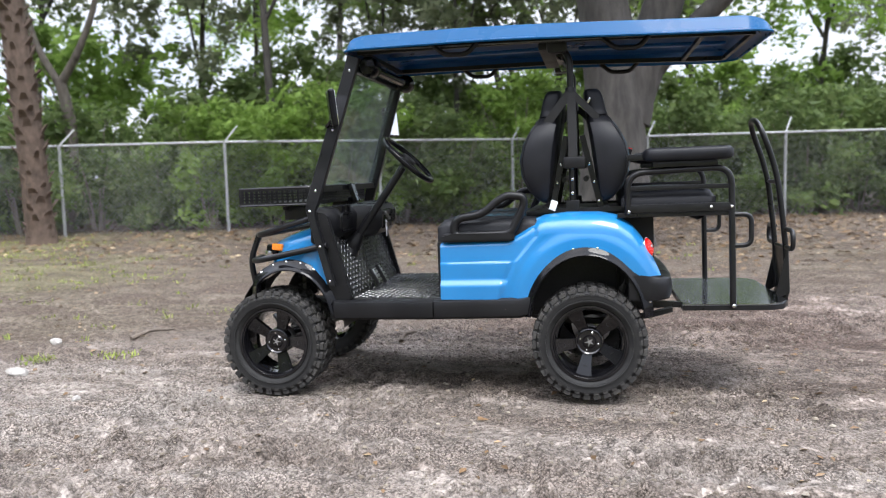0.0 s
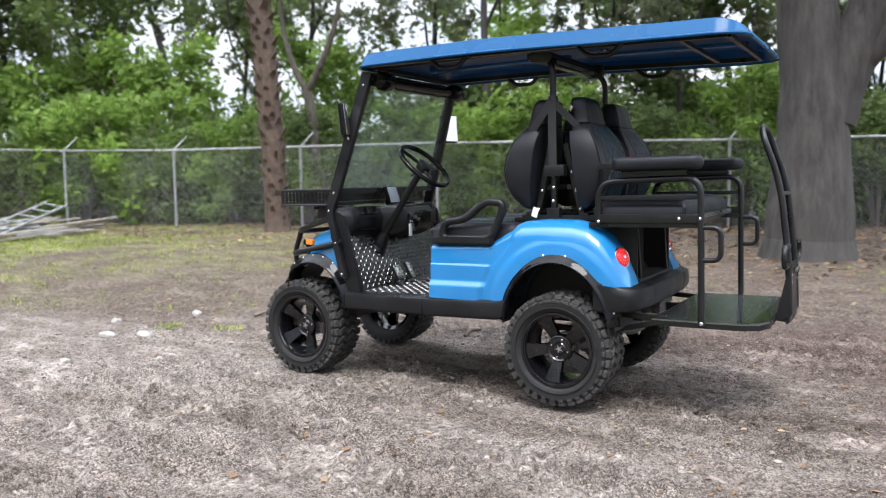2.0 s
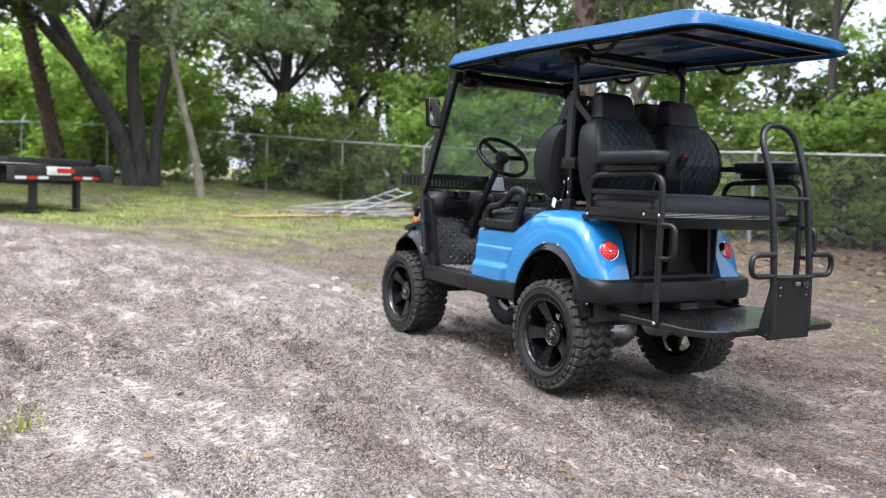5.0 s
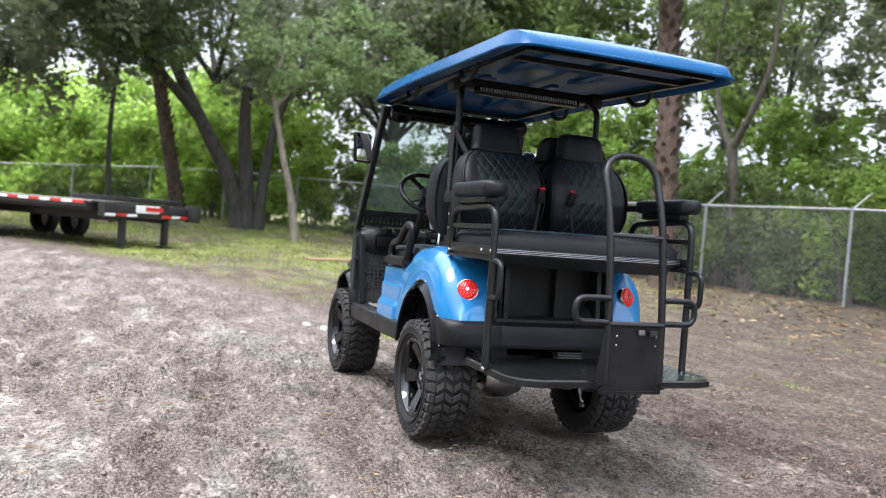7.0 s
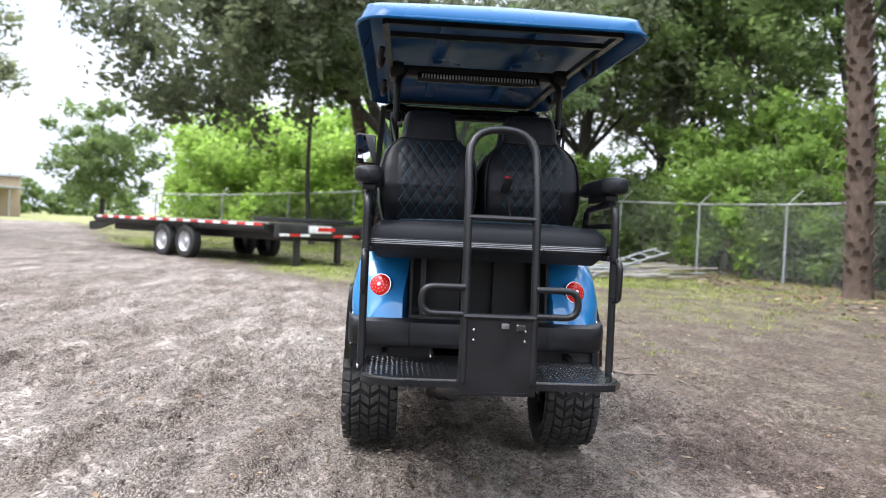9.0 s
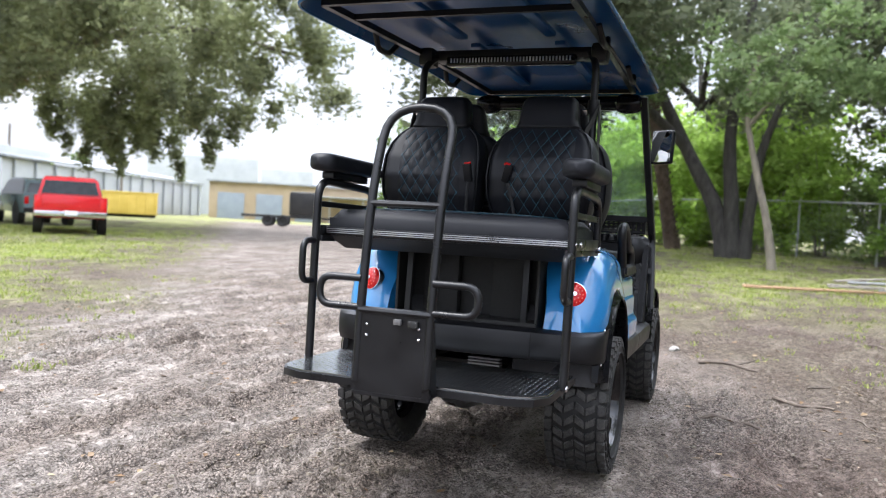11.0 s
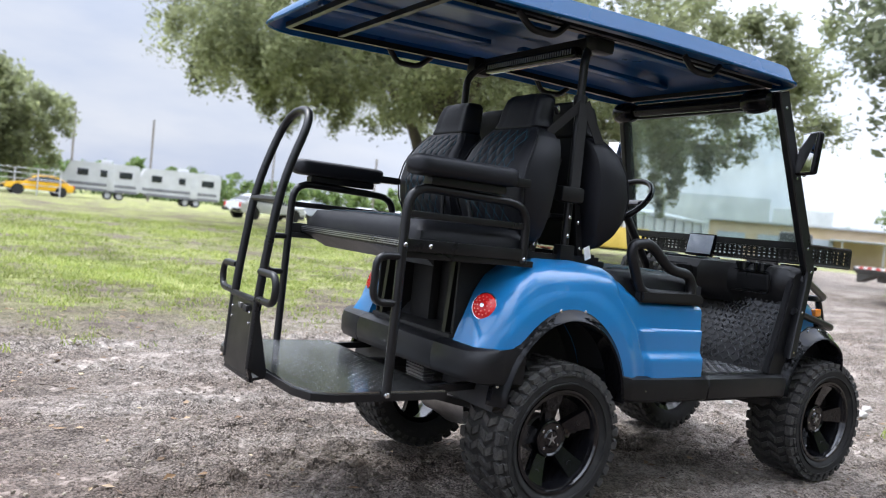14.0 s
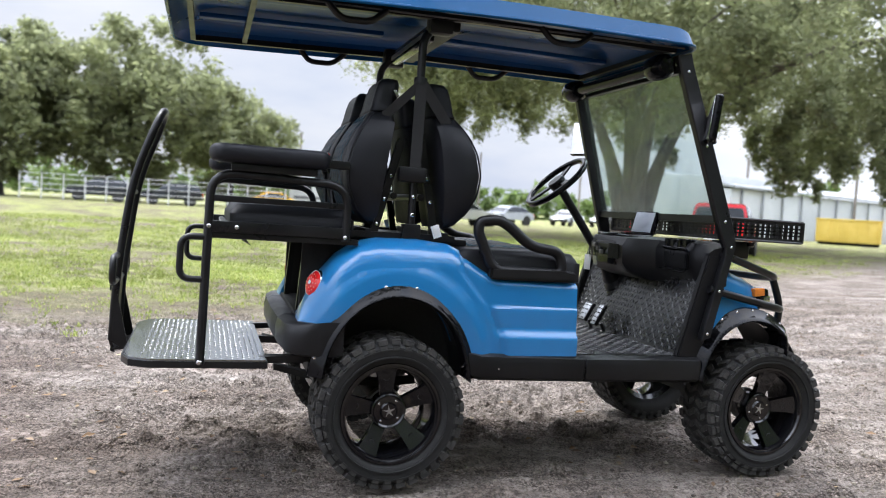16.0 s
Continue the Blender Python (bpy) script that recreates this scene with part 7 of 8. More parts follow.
def build_car(name, m, profile, cabin, W, colour, label, category, wheels, r, open_bed=None, group="parked cars"):
    """profile: side outline of the lower body (x, z); cabin: outline of the glasshouse. The nose points to -x."""
    root = empty(name, m, label, category, group)
    bm = B()
    rows = []
    for f, t in ((-1.0, 0.94), (-0.97, 0.985), (-0.90, 1.0), (0.90, 1.0), (0.97, 0.985), (1.0, 0.94)):
        cx = sum(p[0] for p in profile) / len(profile)
        cz = sum(p[1] for p in profile) / len(profile)
        rows.append([(cx + (px - cx) * t, f * W / 2, cz + (pz - cz) * t) for px, pz in profile])
    loft(bm, rows, closed=True, caps=True)
    body = part("body", bm, colour, root, smooth=30)
    bm = B()
    top = max(p[1] for p in cabin)
    low = min(p[1] for p in cabin)
    rows = []
    for f in (-1, 1):
        rows.append([(px, f * (W / 2 - 0.06 - 0.16 * (pz - low) / (top - low)), pz) for px, pz in cabin])
    loft(bm, rows, closed=True, caps=True)
    bmesh.ops.bevel(bm, geom=list(bm.edges), offset=0.05, segments=2, affect="EDGES")
    cab = part("cabin", bm, colour, root, smooth=40)
    mid = [(sum(p[0] for p in cabin) / len(cabin)), (low + top) / 2 + 0.01]
    for f in (-1, 1):
        pts = [(mid[0] + (px - mid[0]) * 0.86, f * (W / 2 - 0.035 - 0.16 * (pz2 - low) / (top - low)), pz2) for px, pz2 in [(px, mid[1] + (pz - mid[1]) * 0.72) for px, pz in cabin]]
        part("side_window", slab(B(), pts, (0, -f * 0.02, 0)), M_CARGLASS, cab, smooth=0)
    # front and rear panes follow the first and last edges of the outline
    for nm, (a, b) in (("windscreen", (cabin[0], cabin[1])), ("rear_window", (cabin[-1], cabin[-2]))):
        sgn = -1 if nm == "windscreen" else 1
        pa, pb = [Vector((a[0] + (b[0] - a[0]) * t, 0, a[1] + (b[1] - a[1]) * t)) for t in (0.16, 0.86)]
        wa, wb = W / 2 - 0.16, W / 2 - 0.27
        o = Vector((sgn * 0.012, 0, 0.006))
        part(nm, slab(B(), [pa + o + Vector((0, -wa, 0)), pa + o + Vector((0, wa, 0)), pb + o + Vector((0, wb, 0)), pb + o + Vector((0, -wb, 0))], (sgn * 0.006, 0, 0)), M_CARGLASS, cab, smooth=0)
    x0, x1 = min(p[0] for p in profile), max(p[0] for p in profile)
    zb = min(p[1] for p in profile)
    belt = max(p[1] for p in profile)
    for s in SIDES:
        part("tail_lamp", box(B(), (x1 - 0.01, s * (W / 2 - 0.12), belt - 0.22), (0.05, 0.14, 0.26), 0.01), M_RED, root)
        part("head_lamp", box(B(), (x0 + 0.03, s * (W / 2 - 0.20), belt - 0.30), (0.06, 0.28, 0.14), 0.02), M_CHROME, root)
        for wx in wheels:
            part("wheel_arch", lathe(B(), [(0.0, -0.11), (r * 1.16, -0.11), (r * 1.16, 0.11), (0.0, 0.11)], 24, centre=(wx, s * (W / 2 - 0.098), r * 1.04)), M_DARK, root)
            road_wheel(root, pose(wx, s * (W / 2 - 0.11), r, 0, 0, 0 if s < 0 else 180), r, 0.22, M_STEELWHEEL)
    part("rear_bumper", box(B(), (x1 + 0.05, 0, zb + 0.12), (0.14, W - 0.04, 0.16), 0.03), M_CHROME if open_bed else M_DARK, root)
    part("front_bumper", box(B(), (x0 - 0.04, 0, zb + 0.12), (0.12, W - 0.06, 0.18), 0.03), M_DARK, root)
    part("number_plate", box(B(), (x1 + 0.125, 0.0, zb + 0.15), (0.006, 0.32, 0.13), 0.002), M_TAPE_WHITE, root, "blank pale plate")
    if open_bed:
        a, b = open_bed
        # dark sheet on the closed body, standing for the shade inside the bed
        part("bed_floor_shade", box(B(), ((a + b) / 2, 0, belt + 0.004), (b - a, W - 0.24, 0.006), 0), M_DARK, root)
        part("tailgate", box(B(), (x1 + 0.012, 0, belt - 0.20), (0.03, W - 0.42, 0.36), 0.015), colour, root)
        part("third_brake_lamp", box(B(), (cabin[-1][0] + 0.0, 0, top - 0.02), (0.04, 0.22, 0.03), 0.005), M_RED, cab)
    return root


def heading(dx, dy):
    """Yaw that points a car's nose (-x) along (dx, dy)."""
    return math.degrees(math.atan2(-dy, -dx))


PICKUP = [(-2.45, 0.50), (-2.50, 0.78), (-2.42, 0.98), (-1.25, 1.06), (0.50, 1.08), (2.48, 1.08), (2.50, 0.55), (2.30, 0.46)]
PICKUP_CAB = [(-1.20, 1.05), (-0.55, 1.60), (-0.30, 1.66), (0.62, 1.66), (0.78, 1.60), (0.86, 1.05)]
SUV = [(-2.25, 0.45), (-2.30, 0.75), (-2.15, 0.98), (-1.10, 1.06), (2.20, 1.10), (2.28, 0.60), (2.15, 0.42)]
SUV_CAB = [(-1.15, 1.05), (-0.55, 1.62), (-0.20, 1.72), (1.65, 1.70), (1.95, 1.58), (2.18, 1.06)]
SEDAN = [(-2.25, 0.40), (-2.28, 0.62), (-2.05, 0.80), (-1.05, 0.92), (1.70, 0.98), (2.22, 0.90), (2.25, 0.50), (2.10, 0.36)]
SEDAN_CAB = [(-1.10, 0.90), (-0.35, 1.36), (0.05, 1.46), (0.85, 1.45), (1.30, 1.34), (1.95, 0.96)]
M_CAR_RED, M_CAR_TEAL, M_CAR_WHITE = paint("red_car_paint", (0.60, 0.012, 0.018)), paint("grey_green_car_paint", (0.10, 0.15, 0.16)), paint("white_car_paint", (0.72, 0.73, 0.74))
M_CAR_DARK, M_CAR_GREY, M_CAR_YELLOW = paint("dark_car_paint", (0.02, 0.022, 0.028)), paint("silver_car_paint", (0.35, 0.37, 0.40)), paint("yellow_car_paint", (0.75, 0.42, 0.02))


def on_ground(x, y, yaw):
    return pose(x, y, lift_of(x, y), 0, 0, yaw)


build_car("pickup_truck", on_ground(-14.2, -18.0, heading(-0.68, -0.733)), PICKUP, PICKUP_CAB, 1.86, M_CAR_RED, "red pickup truck seen from behind, parked on the lawn", "pickup truck", (-1.55, 1.55), 0.38, (0.95, 2.40))
build_car("suv", on_ground(-18.6, -24.4, heading(-0.45, -0.9)), SUV, SUV_CAB, 1.9, M_CAR_TEAL, "grey-green sport utility vehicle parked under the oak", "car", (-1.4, 1.4), 0.38)
for k, (x, y, mat, yaw, prof, cab, lab) in enumerate((
        (-13.2, -41.5, M_CAR_WHITE, heading(-1.0, -0.25), SEDAN, SEDAN_CAB, "white sedan on the gravel lane beyond the lawn"),
        (-24.5, -43.0, M_CAR_DARK, heading(0.3, 0.95), SUV, SUV_CAB, "dark sport utility vehicle in a row of parked cars"),
        (-27.5, -45.5, M_CAR_GREY, heading(0.3, 0.95), SEDAN, SEDAN_CAB, "silver sedan in a row of parked cars"),
        (-20.5, -53.0, M_CAR_GREY, heading(0.9, 0.4), SEDAN, SEDAN_CAB, "silver sedan at the end of a row of cars"),
        (-30.0, -62.0, M_CAR_GREY, heading(0.6, 0.6), SEDAN, SEDAN_CAB, "silver sedan on the far lane"),
        (-36.0, -66.0, M_CAR_WHITE, heading(0.6, 0.6), SEDAN, SEDAN_CAB, "white sedan on the far lane"),
        (-3.0, -60.5, M_CAR_YELLOW, heading(1, 0.1), SEDAN, SEDAN_CAB, "yellow car parked at the far edge of the lawn"),
        (4.2, -61.0, M_CAR_DARK, heading(1, 0.1), SUV, SUV_CAB, "dark car parked before the far trees"),
        (9.5, -62.0, M_CAR_DARK, heading(1, 0.05), SUV, SUV_CAB, "dark car parked before the far trees"))):
    build_car("parked_car", on_ground(x, y, yaw), prof, cab, 1.82, mat, lab, "car", (-1.4, 1.38), 0.34)

# a red folding chair by the trunk of the great oak
ch_ = empty("folding_chair", on_ground(-15.2, -25.2, 40), "red folding chair standing under the great oak", "chair")
part("seat", box(B(), (0, 0, 0.44), (0.48, 0.46, 0.03), 0.01), M_CAR_RED, ch_)
part("backrest", box(B(), (-0.24, 0, 0.74), (0.03, 0.48, 0.34), 0.012, (0, -10, 0)), M_CAR_RED, ch_)
for sx in SIDES:
    for sy in SIDES:
        tube_part("leg", [(sx * 0.2, sy * 0.22, 0.44), (-sx * 0.22, sy * 0.22, 0.0)], 0.014, M_GALV, ch_, fillet=0)

# ---- caravans beyond the lawn ----
M_RV = surface("white_caravan_skin", (0.40, 0.40, 0.40), (0.50, 0.50, 0.50), 1.5, (0.3, 0.5), 0.0, 0.02)
M_RVGREY = surface("grey_caravan_skirt", (0.10, 0.10, 0.11), (0.18, 0.18, 0.19), 1.5, (0.4, 0.6), 0.0, 0.02)
for k, (x, y, L) in enumerate(((-9.2, -73.0, 6.2), (-15.8, -72.4, 7.2))):
    rv = empty("caravan", on_ground(x, y, heading(1.0, -0.12)), "white travel caravan with dark windows beyond the lawn", "caravan", "caravans")
    bm = B()
    rows = [[(px, f * 1.2, pz) for px, pz in ((-L / 2, 0.9), (-L / 2 - 0.2, 1.6), (-L / 2 + 0.5, 3.15), (L / 2 - 0.2, 3.2), (L / 2, 2.9), (L / 2, 0.75), (-L / 2 + 0.9, 0.75))] for f in (-1, 1)]
    loft(bm, rows, closed=True, caps=True)
    bmesh.ops.bevel(bm, geom=list(bm.edges), offset=0.08, segments=2, affect="EDGES")
    part("body", bm, M_RV, rv)
    part("skirt", box(B(), (0.2, 0, 0.78), (L - 0.8, 2.42, 0.30), 0.03), M_RVGREY, rv)
    part("stripe", box(B(), (0, 0, 1.25), (L - 0.6, 2.425, 0.28), 0.02), M_RVGREY, rv)
    for f in SIDES:
        for wx, ww in ((-L / 2 + 1.5, 0.9), (0.1, 0.6), (L / 2 - 1.2, 1.1)):
            part("window", box(B(), (wx, f * 1.205, 2.25), (ww, 0.03, 0.6), 0.02), M_CARGLASS, rv)
        part("door", box(B(), (L / 2 - 2.4, f * 1.205, 1.75), (0.65, 0.03, 1.9), 0.02), M_RV, rv)
        for wx in (0.5, 1.45):
            road_wheel(rv, pose(wx, f * 1.08, 0.37, 0, 0, 0 if f < 0 else 180), 0.37, 0.22, M_STEELWHEEL)
    part("roof_unit", box(B(), (0.3, 0, 3.32), (0.9, 0.8, 0.28), 0.06), M_RV, rv)

# ---- buildings ----
M_SHED = surface("white_corrugated_steel", (0.36, 0.375, 0.39), (0.45, 0.465, 0.48), 0.6, (0.4, 0.6), 0.0, 0.1, 8.0)
M_ROOFING = surface("pale_metal_roof", (0.28, 0.295, 0.31), (0.37, 0.385, 0.40), 0.6, (0.35, 0.5), 0.2, 0.1, 8.0)
M_TAN = surface("tan_block_wall", (0.34, 0.26, 0.165), (0.42, 0.33, 0.22), 0.8, (0.8, 0.95), 0.0, 0.2, 10.0)
M_DOORGREY = surface("grey_roller_door", (0.22, 0.255, 0.29), (0.29, 0.325, 0.36), 1.2, (0.4, 0.6), 0.0, 0.1)
M_YELLOW = surface("yellow_skip_paint", (0.55, 0.38, 0.06), (0.68, 0.50, 0.12), 1.2, (0.5, 0.7), 0.0, 0.15)


def wall_box(name, a, b, depth, h, mat, parent, base=-0.3):
    """A block whose front runs from a to b; depth goes back from it."""
    a, b = Vector((*a, 0)), Vector((*b, 0))
    n = (b - a).normalized().cross(Vector((0, 0, 1)))
    mid = (a + b) / 2 + n * depth / 2
    yaw = math.degrees(math.atan2((b - a).y, (b - a).x))
    return part(name, box(B(), (mid.x, mid.y, base + (h - base) / 2), ((b - a).length, depth, h - base), 0.05, (0, 0, yaw)), mat, parent), n, yaw


wh = empty("warehouse", label="long white corrugated steel warehouse with a low roof", category="building", group="buildings")
P0, P1 = Vector((-36.0, -46.8)), Vector((-76.0, -61.0))
wall_box("wall", P1, P0, 7.0, 3.9, M_SHED, wh)
for k in range(15):
    q = P0.lerp(P1, (k + 0.5) / 15)
    part("downpipe", box(B(), (q.x + 0.06, q.y + 0.17, 1.9), (0.16, 0.16, 3.9), 0.02, (0, 0, 20)), M_ROOFING, wh)
bm = B()
back = Vector((0.335, -0.942))
pts = [(P0.x, P0.y + 0.4, 3.95), (P1.x, P1.y + 0.4, 3.95), (P1.x + back.x * 7, P1.y + back.y * 7, 5.0), (P0.x + back.x * 7, P0.y + back.y * 7, 5.0)]
slab(bm, pts, (0, 0, 0.18))
part("roof", bm, M_ROOFING, wh)
gb = empty("gabled_shed", label="white steel shed with a tall flat front", category="building", group="buildings")
wall_box("wall", (-35.6, -47.6), (-33.2, -53.5), 9.0, 4.9, M_SHED, gb)
tall_b = empty("tall_warehouse", label="tall pale warehouse rising behind the other sheds", category="building", group="buildings")
wall_box("wall", (-103.5, -71.5), (-93.5, -85.0), 30.0, 9.4, M_SHED, tall_b)
wall_box("annexe_wall", (-108.0, -64.0), (-103.6, -71.0), 20.0, 8.0, M_SHED, tall_b)
tan_b = empty("garage_building", label="low tan garage building with three grey roller doors", category="building", group="buildings")
A, C = Vector((-63.5, -50.4)), Vector((-72.5, -36.0))
wall_box("wall", C, A, 10.0, 4.0, M_TAN, tan_b)
for t in (0.13, 0.36, 0.60):
    q = A.lerp(C, t)
    dyaw = math.degrees(math.atan2((C - A).y, (C - A).x))
    nn = Vector(((C - A).y, -(C - A).x)).normalized()
    part("roller_door", box(B(), (q.x + nn.x * 0.06, q.y + nn.y * 0.06, 1.45), (2.7, 0.16, 2.9), 0.03, (0, 0, dyaw)), M_DOORGREY, tan_b)
q = A.lerp(C, 0.82)
part("awning", box(B(), (q.x + nn.x * 2.0, q.y + nn.y * 2.0, 2.9), (5.5, 4.0, 0.12), 0.03, (0, 0, dyaw)), M_ROOFING, tan_b)
part("fascia", box(B(), ((A.x + C.x) / 2 + nn.x * 0.2, (A.y + C.y) / 2 + nn.y * 0.2, 4.08), ((C - A).length + 0.6, 0.5, 0.22), 0.03, (0, 0, dyaw)), M_ROOFING, tan_b)
for t in (0.72, 0.92):
    q = A.lerp(C, t)
    for f in (3.8,):
        tube_part("awning_post", [(q.x + nn.x * f, q.y + nn.y * f, 0), (q.x + nn.x * f, q.y + nn.y * f, 2.9)], 0.06, M_ROOFING, tan_b, fillet=0)

skip = empty("waste_container", on_ground(-40.2, -39.6, math.degrees(math.atan2(2.5, -2.3))), "large yellow steel waste container on the gravel", "skip")
part("shell", box(B(), (0, 0, 0.95), (3.9, 2.2, 1.5), 0.04), M_YELLOW, skip)
for k in range(7):
    for f in SIDES:
        part("rib", box(B(), (-1.8 + 0.6 * k, f * 1.13, 0.95), (0.10, 0.08, 1.4), 0.01), M_YELLOW, skip)
part("rim", box(B(), (0, 0, 1.72), (4.0, 2.32, 0.10), 0.02), M_YELLOW, skip)
part("skid", box(B(), (0, 0, 0.11), (3.7, 0.9, 0.2), 0.02), M_DARK, skip)

bt = empty("utility_trailer", on_ground(-38.6, -25.4, 118), "dark utility trailer with a black tank standing on the drive", "trailer")
part("frame", box(B(), (-0.6, 0, 0.62), (4.4, 1.7, 0.16), 0.02), M_TRAILER, bt)
part("tank", box(B(), (0.9, 0, 1.45), (1.7, 1.6, 1.5), 0.18), M_TRAILER, bt)
for wx in (-1.2, -0.3):
    for s in SIDES:
        road_wheel(bt, pose(wx, s * 0.9, 0.36, 0, 0, 0 if s < 0 else 180), 0.36, 0.22, M_RUBBER)
part("jack_leg", box(B(), (1.9, 0, 0.30), (0.12, 0.12, 0.62), 0.01), M_TRAILER, bt)
part("tongue", box(B(), (2.3, 0, 0.60), (1.6, 0.14, 0.14), 0.01), M_TRAILER, bt)

M_POLE = bark("weathered_pole", (0.10, 0.085, 0.07), (0.24, 0.21, 0.18), 6.0, (1, 1, 0.1), 0.005)
for x, y, h in ((-50.8, -50.1, 7.2), (-46.0, -58.0, 7.5), (-38.8, -77.5, 7.5), (-29.0, -84.0, 8.0), (-16.0, -86.0, 9.0), (-8.5, -88.0, 9.0)):
    p = tube_part("utility_pole", [(x, y, 0), (x, y, h)], 0.11, M_POLE, None, fillet=0, seg=8)
    tagged(p, "weathered wooden utility pole beyond the yard", "utility pole", "utility poles")

# ---- white board fence before the far trees ----
wf = empty("picket_fence", label="white wire-and-post fence before the far trees", category="fence")
for k in range(14):
    x = 14.5 - 1.45 * k
    tube_part("post", [(x, -59.5, 0.0), (x, -59.5, 2.0)], 0.05, M_RV, wf, fillet=0, seg=6)
for z in (0.4, 0.8, 1.2, 1.6, 1.95):
    tube_part("rail", [(14.5, -59.5, z + 0.1), (-4.4, -59.5, z + 0.1)], 0.028, M_RV, wf, fillet=0, seg=6)

# low green line of trees along the horizon
g_far = np.random.default_rng(9)
far_c, far_r = [], []
for a in np.arange(198, 330, 0.75):
    R = 125 + 25 * g_far.random()
    tall = 3.5 + 3.0 * g_far.random() + (2.5 if 225 < a < 236 else 0)
    for k in range(3):
        far_c.append((R * math.cos(radians(a + g_far.random())), R * math.sin(radians(a + g_far.random())), tall * (0.2 + 0.33 * k)))
        far_r.append(2.2 - 0.4 * k)
fl_ = leaf_cloud("treeline", far_c, far_r, 55, 0.5, M_SHRUB_LEAF, None, 0.9)
tagged(fl_, "low green line of distant trees along the horizon", "trees", kind="stuff")


# ---- what lies on the ground ----
def scatter(name, spots, mat, make, label, category):
    verts, faces = [], []
    for x, y in spots:
        make(verts, faces, x, y)
    ob = raw(name, verts, faces, mat)
    return tagged(ob, label, category, kind="stuff")


g_lit = random.Random(21)


def leaf_piece(verts, faces, x, y, lo=0.012, hi=0.032):
    z = ground_height(x, y) + 0.004
    a, L = g_lit.uniform(0, 6.3), g_lit.uniform(lo, hi) * (1 + 1.2 * ss(3.5, 7.0, y))
    c, s, w = math.cos(a), math.sin(a), L * g_lit.uniform(0.3, 0.55)
    t = g_lit.uniform(0, 0.5) * L
    i = len(verts)
    verts += [(x - c * L, y - s * L, z), (x - s * w, y + c * w, z + t), (x + c * L, y + s * L, z + t * 0.4), (x + s * w, y - c * w, z + 0.002)]
    faces.append((i, i + 1, i + 2, i + 3))


def litter_spots():
    out = []
    while len(out) < 15000:
        x, y = g_lit.uniform(-16, 9), g_lit.uniform(2.2, 14)
        if g_lit.random() < ss(1.5, 7.0, y) * (1 - 0.5 * lawn_cover(x, y)):
            out.append((x, y))
    while len(out) < 17500:
        x, y = g_lit.uniform(-8, 8), g_lit.uniform(-7, 4)
        if g_lit.random() < 0.35 + 0.65 * ss(0.45, 0.7, 0.5 + 0.5 * noise.noise((x * 0.8, y * 0.8, 9.0))):
            out.append((x, y))
    return out


scatter("leaf_litter", litter_spots(), M_LITTER, leaf_piece, "brown fallen leaves strewn over sand and litter", "leaves")

M_PEBBLE = leaf_material("sand_crumbs_and_pebbles", [(0.0, (0.07, 0.054, 0.044)), (0.5, (0.15, 0.123, 0.102)), (0.94, (0.24, 0.205, 0.175)), (1.0, (0.32, 0.285, 0.25))], 0.0)


def pebble(verts, faces, x, y):
    z, r = ground_height(x, y), 0.004 + 0.013 * g_lit.random() ** 4
    i = len(verts)
    a = g_lit.uniform(0, 6.3)
    for k in range(4):
        b = a + k * 1.5708
        q = r * g_lit.uniform(0.7, 1.2)
        verts.append((x + q * math.cos(b), y + q * math.sin(b), z - 0.001))
    top = z + r * g_lit.uniform(0.3, 0.6)
    for k in range(4):
        vx, vy, _ = verts[i + k]
        verts.append((x + (vx - x) * 0.62, y + (vy - y) * 0.62, top))
    for k in range(4):
        faces.append((i + k, i + (k + 1) % 4, i + 4 + (k + 1) % 4, i + 4 + k))
    faces.append((i + 4, i + 5, i + 6, i + 7))


peb = []
while len(peb) < 32000:
    x, y = g_lit.uniform(-7, 7.5), g_lit.uniform(-6, 4.5)
    if sandy(x, y) > g_lit.random() * 0.8:
        peb.append((x, y))
scatter("gravel", peb, M_PEBBLE, pebble, "small grey and pale pebbles in the sand", "gravel")


def tuft(verts, faces, x, y):
    z = ground_height(x, y) - 0.005
    far = math.hypot(x - 2, y)
    n = 9 if far < 9 else 6
    for k in range(n):
        a, L = g_lit.uniform(0, 6.3), g_lit.uniform(0.012, 0.045) * (1 + 0.03 * far)
        o = 0.05 * (1 + 0.06 * far)
        bx, by = x + g_lit.uniform(-o, o), y + g_lit.uniform(-o, o)
        w = 0.0035 * (1 + 0.12 * far)
        dx, dy = math.cos(a), math.sin(a)
        lean = g_lit.uniform(0.2, 0.9)
        i = len(verts)
        verts += [(bx - dy * w, by + dx * w, z), (bx + dy * w, by - dx * w, z), (bx + dx * L * lean * 0.5 + dy * w * 0.7, by + dy * L * lean * 0.5 - dx * w * 0.7, z + L * 0.7), (bx + dx * L * lean, by + dy * L * lean, z + L)]
        faces.append((i, i + 1, i + 2, i + 3))


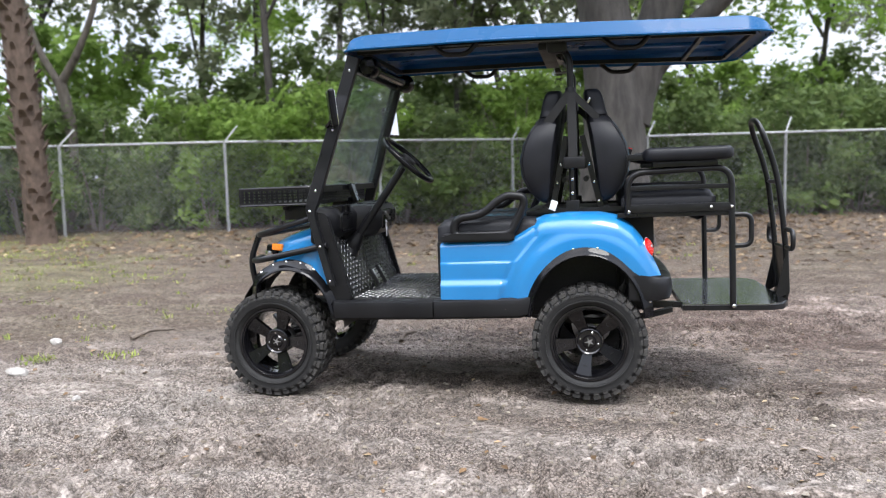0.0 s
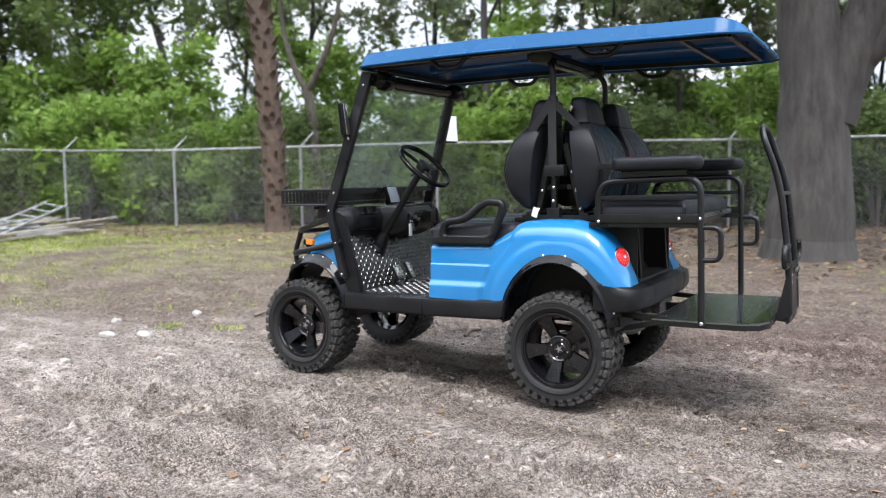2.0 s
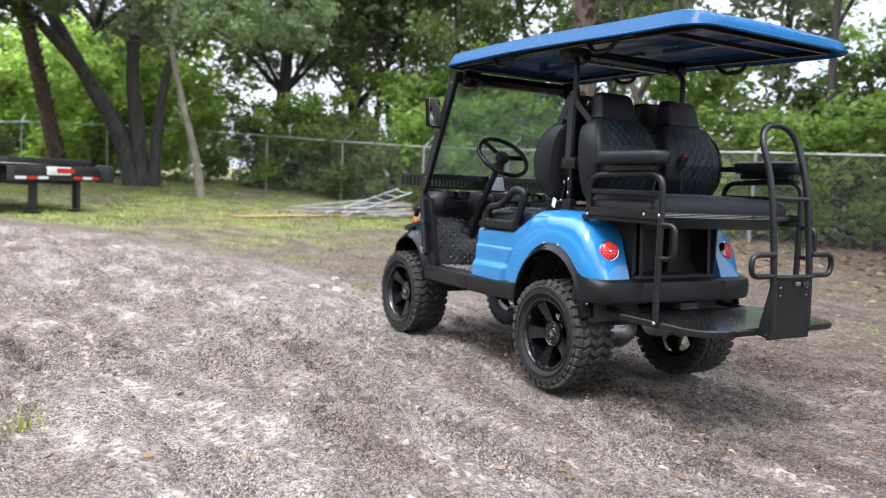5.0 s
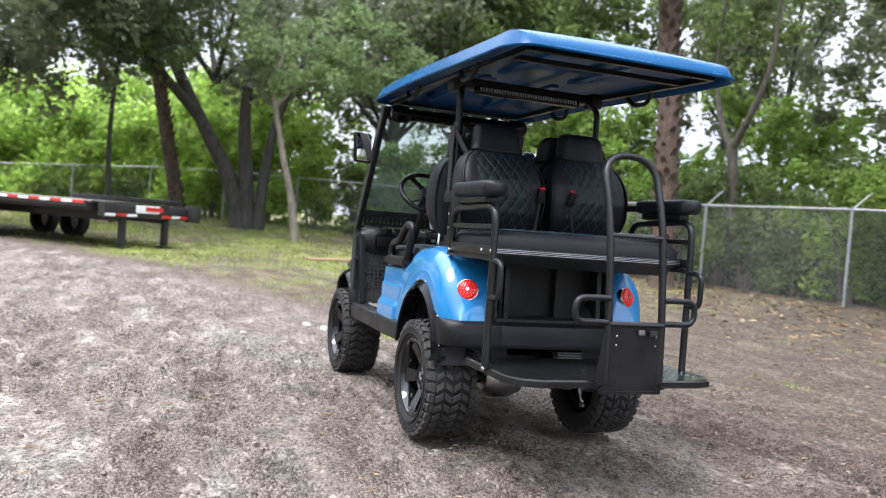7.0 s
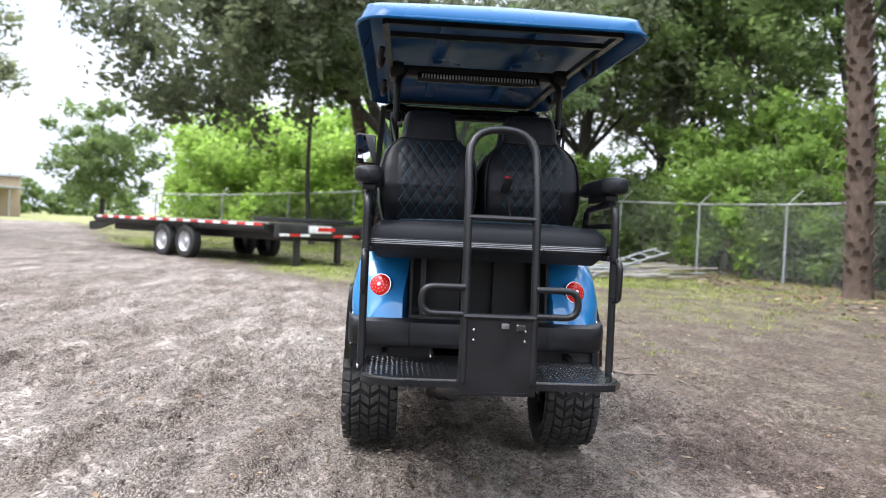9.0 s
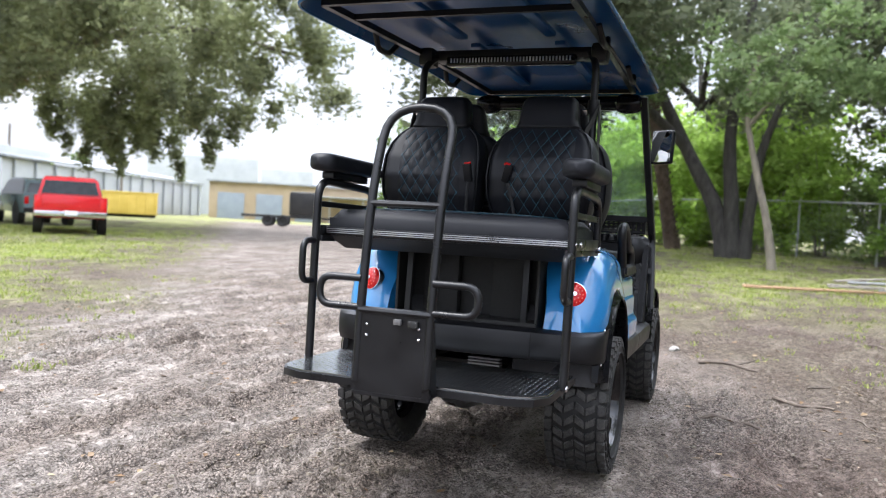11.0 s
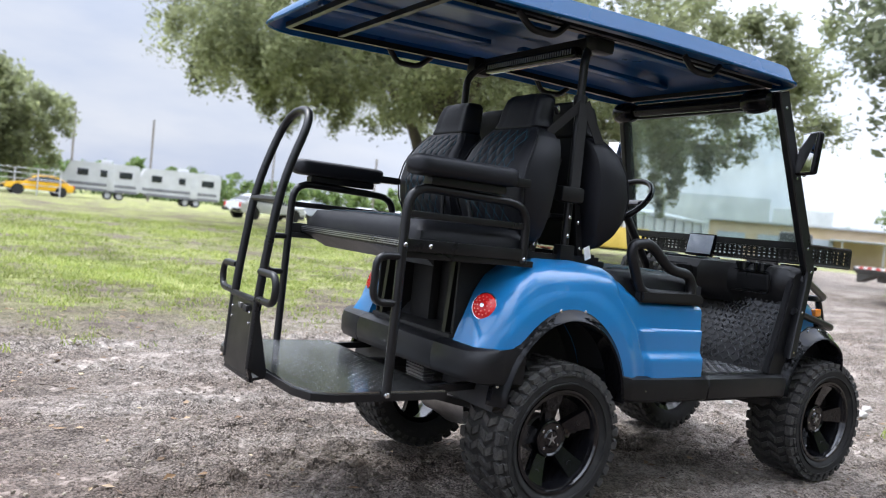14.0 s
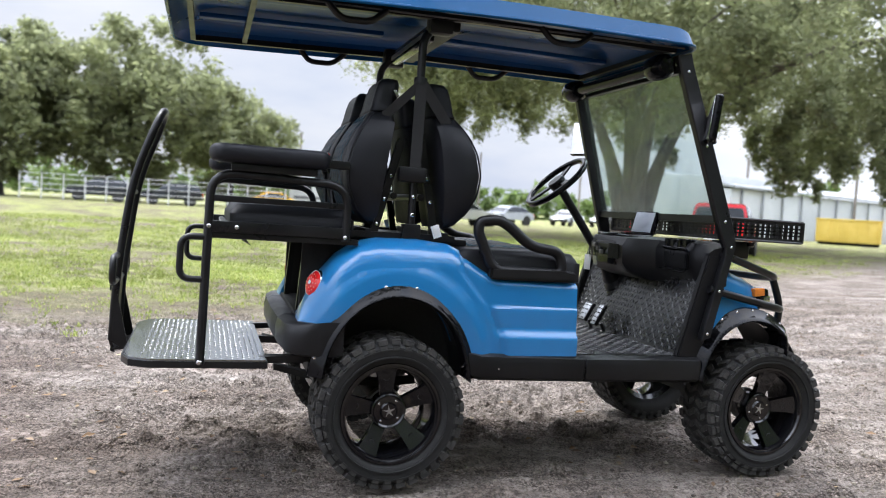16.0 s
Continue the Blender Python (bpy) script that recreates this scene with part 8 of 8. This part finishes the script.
tufts = []
while len(tufts) < 19000:
    a, r = g_lit.uniform(0, 2 * math.pi), 3.0 + 24 * g_lit.random() ** 1.3
    x, y = r * math.cos(a), r * math.sin(a)
    if x > 9 or (y > 3 and x > 3):
        continue
    if g_lit.random() < lawn_cover(x, y) ** 1.5:
        tufts.append((x, y))
for cx, cy in ((-2.75, 0.1), (-2.3, 0.25), (1.9, -3.1), (2.4, -2.75), (0.5, -3.0), (2.55, -3.2), (-0.6, -3.3), (5.3, -2.0), (3.3, -2.6)):
    for _ in range(9):
        tufts.append((cx + g_lit.gauss(0, 0.07), cy + g_lit.gauss(0, 0.07)))
scatter("grass", tufts, M_GRASS, tuft, "short patchy yard grass, green with dry blades", "grass")

# ---- sticks lying on the sand ----
M_STICK = bark("dry_stick", (0.060, 0.045, 0.034), (0.19, 0.155, 0.125), 14.0, (1, 1, 1), 0.003)
for k, (x, y, L, yaw, r) in enumerate(((-0.44, 1.02, 0.50, 72, 0.016), (-1.25, 1.45, 0.62, 58, 0.014), (-1.4, 1.2, 0.36, 20, 0.010), (-2.5, 1.0, 0.70, 80, 0.018), (-1.9, 1.6, 0.34, 130, 0.009), (-0.9, 1.75, 0.28, 35, 0.008),
                                    (3.0, -2.35, 0.20, 110, 0.006), (0.7, -3.1, 0.26, 20, 0.006), (-3.6, 0.2, 0.42, 15, 0.009), (1.9, 2.2, 0.16, 60, 0.005), (-4.6, 2.4, 0.6, 40, 0.012), (2.2, -1.9, 0.14, 160, 0.005))):
    bm = B()
    dx, dy = math.cos(radians(yaw)), math.sin(radians(yaw))
    pts = []
    for j in range(6):
        u = (j / 5 - 0.5) * L * 0.65
        px, py = x + dx * u - dy * 0.022 * L * math.sin(j * 1.7 + k), y + dy * u + dx * 0.022 * L * math.sin(j * 1.7 + k)
        pts.append((px, py, ground_height(px, py) + r * 0.7))
    limb(bm, pts, r, r * 0.5, 7, 0.2)
    q = Vector(pts[3])
    limb(bm, [q, q + Vector((dx - dy, dy + dx, 0.25)) * L * 0.12, q + Vector((dx - dy * 1.4, dy + dx * 1.4, 0.3)) * L * 0.2], r * 0.6, r * 0.25, 6, 0.1)
    ob = part("fallen_stick", bm, M_STICK, smooth=50)
    tagged(ob, "dry brown fallen stick lying on the sand", "stick", "sticks on the drive")
